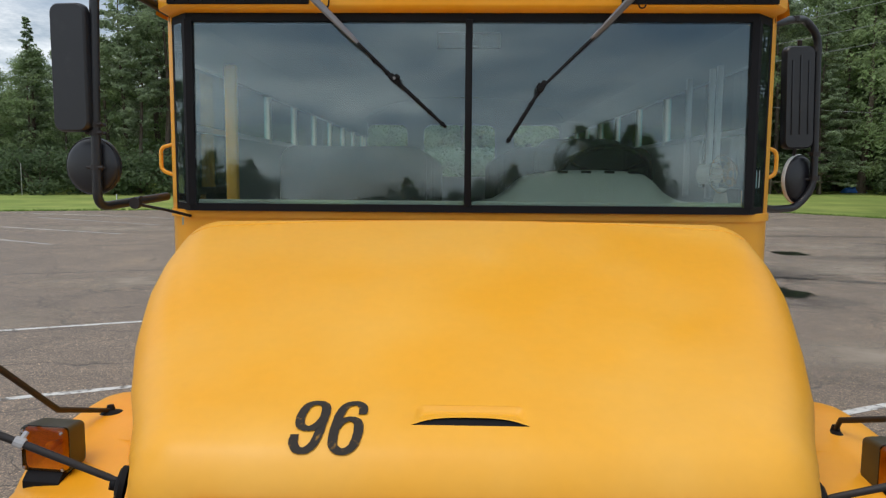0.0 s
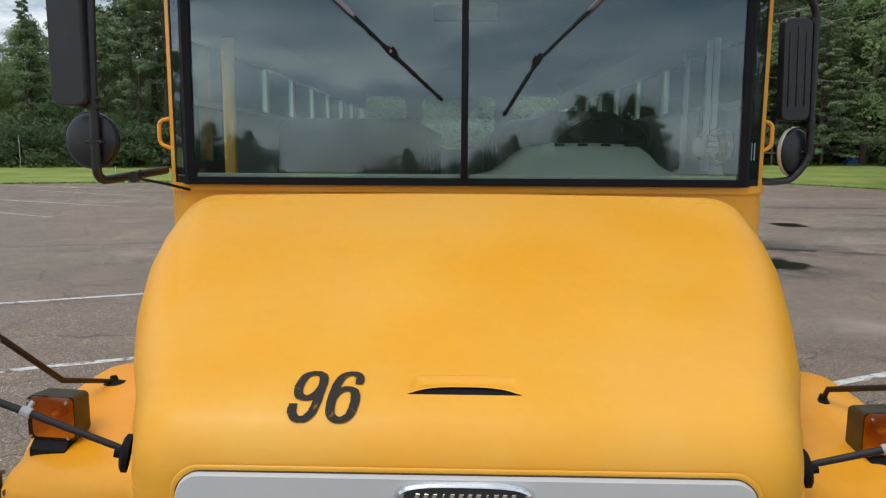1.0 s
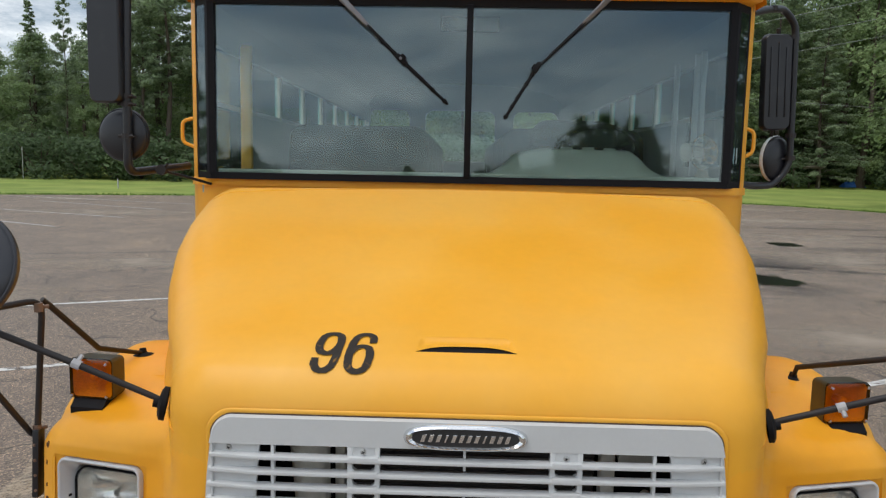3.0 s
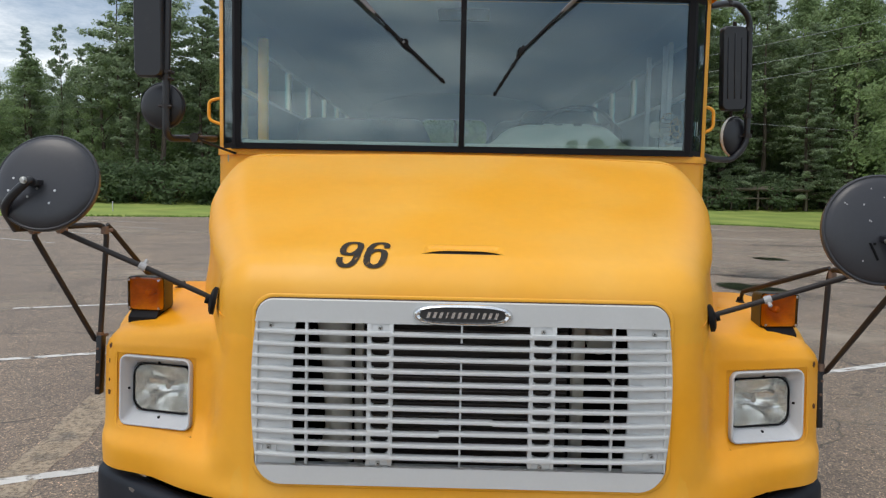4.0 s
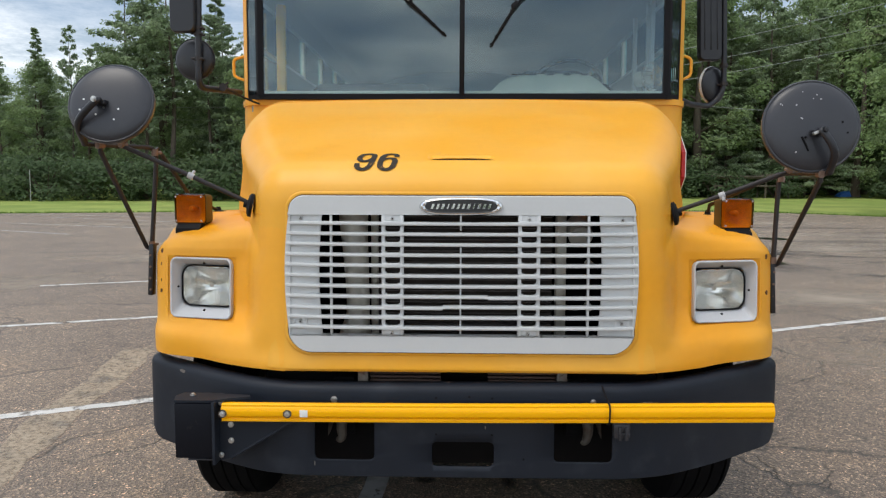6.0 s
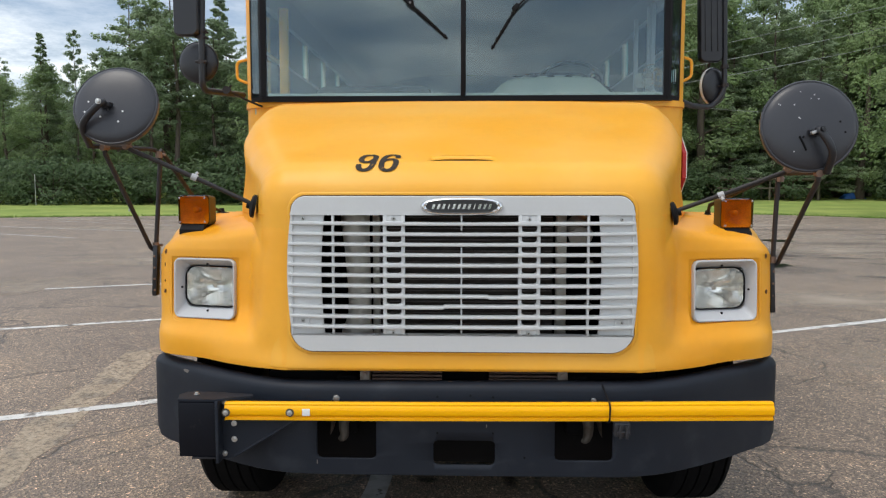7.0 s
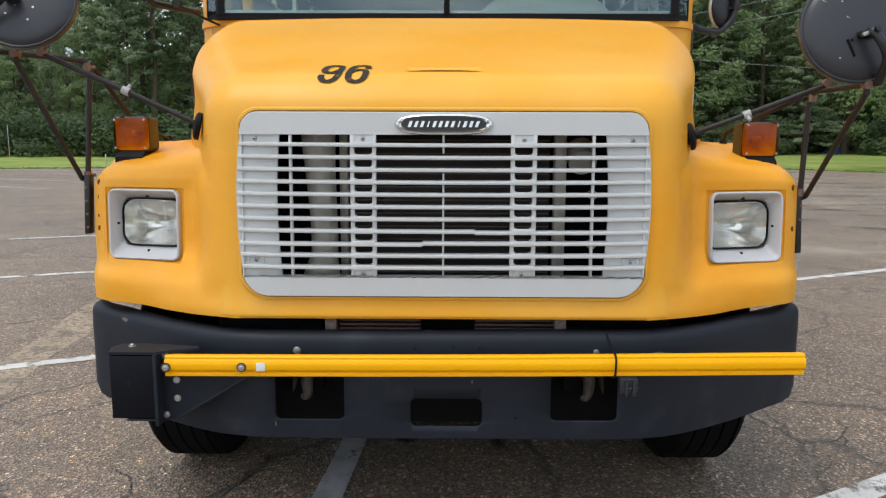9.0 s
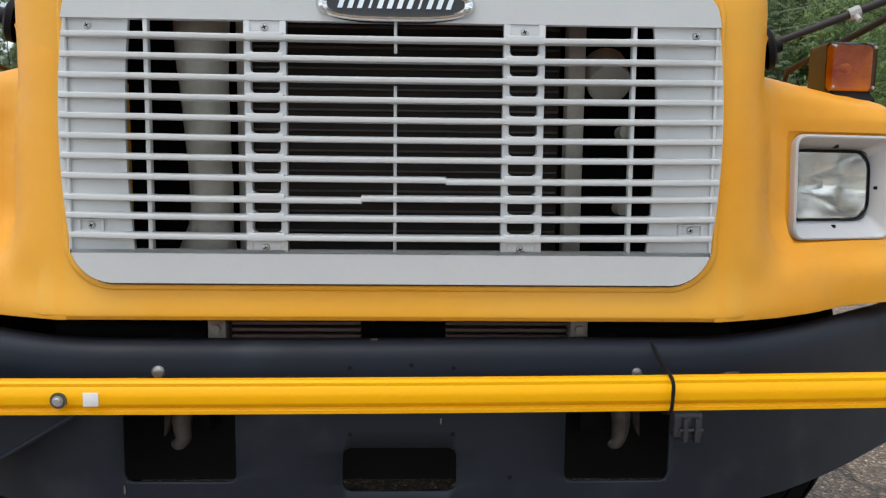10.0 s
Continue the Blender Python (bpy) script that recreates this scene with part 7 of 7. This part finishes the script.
def broad_tree(height, spread, seed, leaf=0.26, per=62, clumps=95, low=0.22):
    rnd = random.Random(seed)
    t = empty("tree")
    bm = bmesh.new()
    lean_x, lean_y = rnd.uniform(-0.03, 0.03), rnd.uniform(-0.03, 0.03)
    spine = [Vector((lean_x * z + 0.12 * math.sin(z * 0.5 + seed), lean_y * z + 0.12 * math.cos(z * 0.4), z)) for z in [height * k / 9 for k in range(10)]]
    r0 = 0.020 * height
    rings_mesh(bm, spine, [r0 * (1.35 if k == 0 else 1 - k / 9.6) for k in range(10)], 9)
    cl = []
    n_l = 14
    for k in range(n_l):
        h = low + (0.93 - low) * k / (n_l - 1)
        base = spine[0].lerp(spine[-1], h)
        a = k * 2.4 + rnd.uniform(-0.4, 0.4)
        out = spread * math.sin(math.pi * min(0.97, 0.30 + 0.68 * (h - low) / (1 - low))) * rnd.uniform(0.65, 1.0)
        tip = base + Vector((math.cos(a) * out, math.sin(a) * out, out * rnd.uniform(0.25, 0.6)))
        mid = base.lerp(tip, 0.5) + Vector((0, 0, out * 0.08))
        rings_mesh(bm, [base, mid, tip], [r0 * 0.32 * (1.1 - h), r0 * 0.2 * (1.1 - h), 0.012], 5)
        cl += [(tip, rnd.uniform(0.7, 1.15)), (mid, rnd.uniform(0.6, 1.0))]
    while len(cl) < clumps:
        h = low + (1 - low) * rnd.random() ** 0.8
        out = spread * math.sin(math.pi * min(0.98, 0.28 + 0.72 * (h - low) / (1 - low))) * math.sqrt(rnd.uniform(0.25, 1.0))
        a = rnd.uniform(0, 6.283)
        cl.append((spine[0].lerp(spine[-1], h) + Vector((math.cos(a) * out, math.sin(a) * out, rnd.uniform(-0.4, 0.8))), rnd.uniform(0.5, 1.15)))
    part("trunk", bm, M_BARK, t, "grey-brown bark")
    vs, fs = leaf_cards(cl, per, spread * 0.27, leaf, rnd, (1, 1, 0.72), 0.25)
    ob = new("crown", mesh_from("crown", vs, fs, M_LEAF_A))
    ob.parent = t
    return t


def pine_tree(height, spread, seed, leaf=0.20, bare=0.35, cone=False, n=70):
    rnd = random.Random(seed)
    t = empty("tree")
    bm = bmesh.new()
    spine = [Vector((0.16 * math.sin(z * 0.3 + seed), 0.16 * math.cos(z * 0.35), z)) for z in [height * k / 9 for k in range(10)]]
    r0 = 0.012 * height
    rings_mesh(bm, spine, [r0 * (1.2 if k == 0 else 1 - k / 9.3) for k in range(10)], 8)
    vs, fs = [], []
    for k in range(n):
        q = k / (n - 1)
        h = bare + (1.0 - bare) * q
        base = spine[0].lerp(spine[-1], min(0.995, h))
        a = rnd.uniform(0, 6.283)
        shape = (1.0 - 0.94 * q) if cone else min(1.0, 0.45 + 1.6 * q) * (1.0 - 0.85 * max(0.0, q - 0.55) / 0.45)
        out = spread * shape * rnd.uniform(0.35, 1.0) + 0.15
        tip = base + Vector((math.cos(a) * out, math.sin(a) * out, out * (rnd.uniform(-0.15, 0.2) if cone else rnd.uniform(0.05, 0.45))))
        rings_mesh(bm, [base, base.lerp(tip, 0.5) + Vector((0, 0, 0.06 * out)), tip], [r0 * 0.20 * (1.15 - h), r0 * 0.1 * (1.15 - h), 0.008], 4)
        steps = max(2, int(out / 0.55))
        cl = [(base.lerp(tip, 0.30 + 0.70 * (j + 1) / steps), rnd.uniform(0.45, 1.0) * (0.35 + 0.5 * shape)) for j in range(steps)]
        v2, f2 = leaf_cards(cl, 34, 0.78 if cone else 0.95, leaf, rnd, (1, 1, 0.45 if cone else 0.5), 0.3 if cone else 0.1)
        o = len(vs)
        vs += v2
        fs += [tuple(i + o for i in f) for f in f2]
    part("trunk", bm, M_BARK, t, "grey-brown bark")
    ob = new("crown", mesh_from("crown", vs, fs, M_LEAF_B))
    ob.parent = t
    return t


def shrub(height, spread, seed):
    rnd = random.Random(seed)
    t = empty("shrub")
    bm = bmesh.new()
    cl = []
    for k in range(7):
        a = rnd.uniform(0, 6.28)
        tip = Vector((math.cos(a) * spread * 0.6, math.sin(a) * spread * 0.6, height * rnd.uniform(0.5, 0.9)))
        rings_mesh(bm, [(0, 0, 0), tip * 0.5, tip], [0.05, 0.035, 0.01], 5)
        cl.append((tip, 1.0))
    for k in range(26):
        a, q = rnd.uniform(0, 6.28), math.sqrt(rnd.random())
        cl.append((Vector((math.cos(a) * spread * q, math.sin(a) * spread * q, height * rnd.uniform(0.12, 0.85) * (1.1 - 0.5 * q))), rnd.uniform(0.7, 1.1)))
    part("stem", bm, M_BARK, t)
    vs, fs = leaf_cards(cl, 75, spread * 0.34, 0.125, rnd, (1, 1, 0.8), 0.2)
    ob = new("foliage", mesh_from("foliage", vs, fs, M_LEAF_C))
    ob.parent = t
    return t


kinds = {
    "oak": [broad_tree(18, 5.0, 21, 0.150, 125, 105), broad_tree(18, 4.4, 22, 0.150, 125, 105, low=0.15), broad_tree(18, 4.0, 23, 0.145, 120, 105, low=0.10)],
    "pine": [pine_tree(20, 4.0, 31, leaf=0.155, bare=0.36, n=85), pine_tree(20, 3.6, 32, leaf=0.155, bare=0.25, n=85), pine_tree(20, 5.2, 33, leaf=0.125, bare=0.06, cone=True, n=260)],
    "bush": [shrub(3.0, 2.4, 41), shrub(3.4, 2.2, 42)],
}
LABELS = {"oak": "tall broadleaf tree with a dense green crown at the wood's edge", "pine": "tall slender pine with sparse dark needles in the wood",
          "bush": "dense green undergrowth shrub at the foot of the wood"}
for kind, obs in kinds.items():
    for o in obs:
        tagged(o, LABELS[kind], "shrub" if kind == "bush" else "tree", {"oak": "trees of the wood", "pine": "trees of the wood", "bush": "undergrowth of the wood"}[kind])
first_used = set()


def plant(kind, i, x, y, height, turn, wide=1.0):
    src = kinds[kind][i % len(kinds[kind])]
    s = height / {"oak": 18, "pine": 20, "bush": 3.2}[kind]
    m = pose(x, y, rise(y), 0, 0, turn)
    if (kind, i % len(kinds[kind])) in first_used:
        ob = copy_thing(src, m)
    else:
        first_used.add((kind, i % len(kinds[kind])))
        ob = src
        ob.matrix_basis = m
    ob.scale = (s * wide, s * wide, s)
    return ob


tr = random.Random(77)


def wood_height(x):
    """Skyline of the wood behind the car park, from west to east."""
    if x < -36:
        return 14.5
    if x < -30:
        return 14.5 + (x + 36) * 1.0
    if x < 0:
        return 20.5
    return 24.0


for row, (dy, dh) in enumerate(((0, 0.86), (6, 1.0), (13, 1.05))):
    x = -78.0 + 2.0 * row
    while x < 92:
        y_edge = 66 + 0.02 * x if x < 8 else 71 - 0.06 * (x - 8)
        h = wood_height(x) * dh * tr.uniform(0.86, 1.08)
        kind = "pine" if tr.random() < (0.5 if row else 0.25) else "oak"
        plant(kind, tr.randrange(3), x + tr.uniform(-1, 1), y_edge + dy + tr.uniform(-1.5, 1.5), h, tr.uniform(0, 360), tr.uniform(0.9, 1.2))
        x += tr.uniform(4.2, 6.2)
x = -80.0
while x < 92:
    y_edge = 61.5 + 0.02 * x if x < 8 else 69 - 0.06 * (x - 8)
    if x < 12 or tr.random() < 0.35:
        plant("bush", tr.randrange(2), x, y_edge + tr.uniform(-0.6, 1.5), tr.uniform(3.0, 5.5), tr.uniform(0, 360), tr.uniform(1.0, 1.5))
    else:
        plant("bush", tr.randrange(2), x, y_edge + 7 + tr.uniform(-0.6, 1.5), tr.uniform(2.5, 4.5), tr.uniform(0, 360), 1.2)
    x += tr.uniform(2.2, 3.4)
# two spires that stand above the low western skyline, the pale leaning top, the near broadleaf on the east
plant("pine", 2, -41.0, 66, 16.0, 20, 0.75)
plant("pine", 1, -37.6, 66, 16.2, 140, 0.60)
plant("pine", 1, -32.0, 66, 21.0, 40, 1.1)
plant("pine", 0, -27.5, 65, 22.0, 90, 1.2)
plant("oak", 0, 29.5, 41.5, 17.5, 60, 1.15)
plant("oak", 1, 35.5, 47.0, 19.0, 200, 1.1)
# the wood comes round on both sides of the car park
for k in range(12):
    plant("oak" if k % 3 else "pine", k, -76 + 0.4 * k + tr.uniform(-2, 2), 12 + 4.6 * k, tr.uniform(9.5, 12.5), 40 * k, 1.3)
for k in range(9):
    plant("oak", k, 50 - 0.5 * k + tr.uniform(-2, 2), 14 + 4.2 * k, tr.uniform(17, 21), 50 * k, 1.15)
    plant("bush", k, 48 - 0.5 * k, 15 + 4.2 * k, 4.0, 33 * k, 1.5)
# the far side of the field, behind the car park's entrance
for x, h, turn, wide in ((-25.2, 5.6, 10, 0.62), (-23.0, 6.3, 80, 0.56), (-20.8, 5.8, 200, 0.58), (-18.6, 4.5, 120, 0.62), (-26.6, 4.6, 60, 0.7),
                         (-9.0, 2.8, 50, 0.8), (-7.2, 3.2, 20, 0.7), (-5.5, 3.8, 140, 0.62), (-3.9, 3.3, 230, 0.7), (-1.6, 3.5, 100, 0.62), (0.6, 3.4, 310, 0.7),
                         (2.3, 4.5, 75, 0.6), (4.2, 5.0, 30, 0.6), (6.0, 5.0, 150, 0.6), (7.9, 5.1, 260, 0.6), (10.6, 8.0, 320, 0.40), (12.4, 8.5, 15, 0.42), (14.3, 8.5, 95, 0.42), (16.1, 8.3, 170, 0.42), (17.7, 7.3, 40, 0.42), (13.2, 6.0, 130, 0.8), (16.0, 6.0, 210, 0.7)):
    plant("bush", turn, x, -62 - (turn % 3), h, turn, wide)
for x, h, turn in ((-24.0, 6.4, 25), (-20.0, 5.6, 85), (11.6, 8.9, 130), (13.6, 9.2, 220), (15.6, 9.0, 300), (17.2, 8.0, 45), (5.0, 5.3, 70), (-5.0, 4.1, 160)):
    plant("oak", 2, x, -63.5, h, turn, 1.3)
for x0, x1, hh, y in ((-17, -10, 1.6, -68), (19, 40, 1.4, -68), (-60, -28, 2.4, -74), (40, 75, 3.0, -76)):
    x = x0
    while x < x1:
        plant("bush", tr.randrange(2), x, y + tr.uniform(-1.5, 1.5), hh * tr.uniform(0.75, 1.05), tr.uniform(0, 360), 1.3)
        x += tr.uniform(2.4, 3.8)
# what stands still further back in the wood: one far mass of foliage that closes the gaps
vs, fs = [], []
fr_ = random.Random(9)
for k in range(22000):
    x = fr_.uniform(-120, 130)
    z = 1.0 + fr_.uniform(0, 1) * (wood_height(x) - 2.5) * 0.95
    o = Vector((x, 88 + fr_.uniform(0, 8) - (0.10 * max(0, x - 8)), z))
    s = fr_.uniform(0.7, 1.5)
    a = Vector((fr_.gauss(0, 1), fr_.gauss(0, 0.4), fr_.gauss(0, 1))).normalized()
    b = a.cross(Vector((0, 1, 0.3))).normalized()
    q = len(vs)
    vs += [o - a * s, o - b * s * 0.7, o + a * s, o + b * s * 0.7]
    fs.append((q, q + 1, q + 2, q + 3))
far = new("far_woods", mesh_from("far_woods", vs, fs, M_LEAF_B))
tagged(far, "dark depth of the wood behind the first trees", "woods", kind="stuff")

# ---- small far things ----
def cable(a, b, sag, r=0.016):
    bm = bmesh.new()
    a, b = Vector(a), Vector(b)
    tube(bm, [a.lerp(b, k / 16) - Vector((0, 0, sag * 4 * (k / 16) * (1 - k / 16))) for k in range(17)], r, 5)
    tagged(finish("overhead_cable", bm, M_CABLE), "thin overhead cable in front of the wood", "cable", "overhead cables")


for z0, z1 in ((13.6, 18.5), (10.6, 16.0), (9.6, 14.2), (8.6, 12.9)):
    cable((14.0, 46, z0), (46, 40, z1 + 2.2), 0.5)
cable((14, 46, 7.2), (46, 44, 6.4), 0.6, 0.012)
for z0 in (9.6, 10.6, 8.4):
    cable((-72, 66.5, z0 + 0.4), (6, 66.5, z0 - 0.2), 0.4, 0.016)
bm = bmesh.new()
tube(bm, [(-36.5, 57, rise(57)), (-36.5, 57, 3.0)], 0.035, 8)
tagged(finish("thin_post", bm, M_STEEL), "thin grey metal post on the grass", "post")
bm = bmesh.new()
tube(bm, [(-24.4, 48.5, rise(48.5)), (-24.4, 48.5, 0.70), (-24.4, 48.5, 0.74)], [0.04, 0.04, 0.02], 10)
tagged(finish("marker_post", bm, M_STEEL), "short grey marker post on the grass", "post")
# a blue tarpaulin over a low heap, and a rough rail bench at the foot of the trees
bm = bmesh.new()
tp = random.Random(6)
rows = []
for j in range(9):
    rows.append([Vector((-1.15 + 2.3 * i / 12, -0.6 + 1.2 * j / 8, max(0.0, 0.62 * (1 - (2 * i / 12 - 1) ** 4) * (1 - (2 * j / 8 - 1) ** 4) * tp.uniform(0.75, 1.0)))) for i in range(13)])
loops(bm, rows, closed=False)
tarp = finish("tarpaulin", bm, M_TARP)
tarp.location = (38.6, 70.0, rise(70.0))
tagged(tarp, "crumpled blue tarpaulin over a low heap by the trees", "tarpaulin")
shelter = empty("pole_shelter", (29.0, 66.8, rise(66.8)))
tagged(shelter, "low weathered timber pole shelter below the trees", "shelter")
for x in (-4.7, -2.4, 0.1, 2.3, 4.7):
    for y, h in ((0.0, 1.95), (1.9, 2.25)):
        bm = bmesh.new()
        box(bm, (x - 0.08, y - 0.08, 0), (x + 0.08, y + 0.08, h), 0.02)
        part("post", bm, M_WOOD, shelter)
for z in (1.10, 1.86):
    bm = bmesh.new()
    box(bm, (-4.9, -0.12, z), (4.9, -0.06, z + 0.13), 0.01)
    part("rail", bm, M_WOOD, shelter)
bm = bmesh.new()
loops(bm, [[Vector((x, y, z)) for y, z in ((-0.35, 1.99), (2.3, 2.36), (2.3, 2.42), (-0.35, 2.05))] for x in (-5.1, 5.1)], True, True)
part("roof", bm, M_WOOD, shelter, "grey boarded lean-to roof")

# grass tufts along the ragged edge of the asphalt
vs, fs = [], []
gr = random.Random(15)
for (x0, y0), (x1, y1) in zip(EDGE[2:13], EDGE[3:14]):
    n = int(math.hypot(x1 - x0, y1 - y0) * 70)
    for k in range(n):
        u = gr.random()
        o = Vector((x0 + (x1 - x0) * u + gr.gauss(0, 0.25), y0 + (y1 - y0) * u + abs(gr.gauss(0, 0.8)), -0.03))
        h, a, w = gr.uniform(0.05, 0.16), gr.uniform(0, 6.28), gr.uniform(0.02, 0.05)
        q = len(vs)
        vs += [o + Vector((math.cos(a) * w, math.sin(a) * w, 0)), o - Vector((math.cos(a) * w, math.sin(a) * w, 0)), o + Vector((gr.uniform(-0.05, 0.05), gr.uniform(-0.05, 0.05), h))]
        fs.append((q, q + 1, q + 2))
tufts = new("grass_edge", mesh_from("grass_edge", vs, fs, M_BLADE))
tagged(tufts, "ragged grass blades along the asphalt's edge", "grass", kind="stuff")
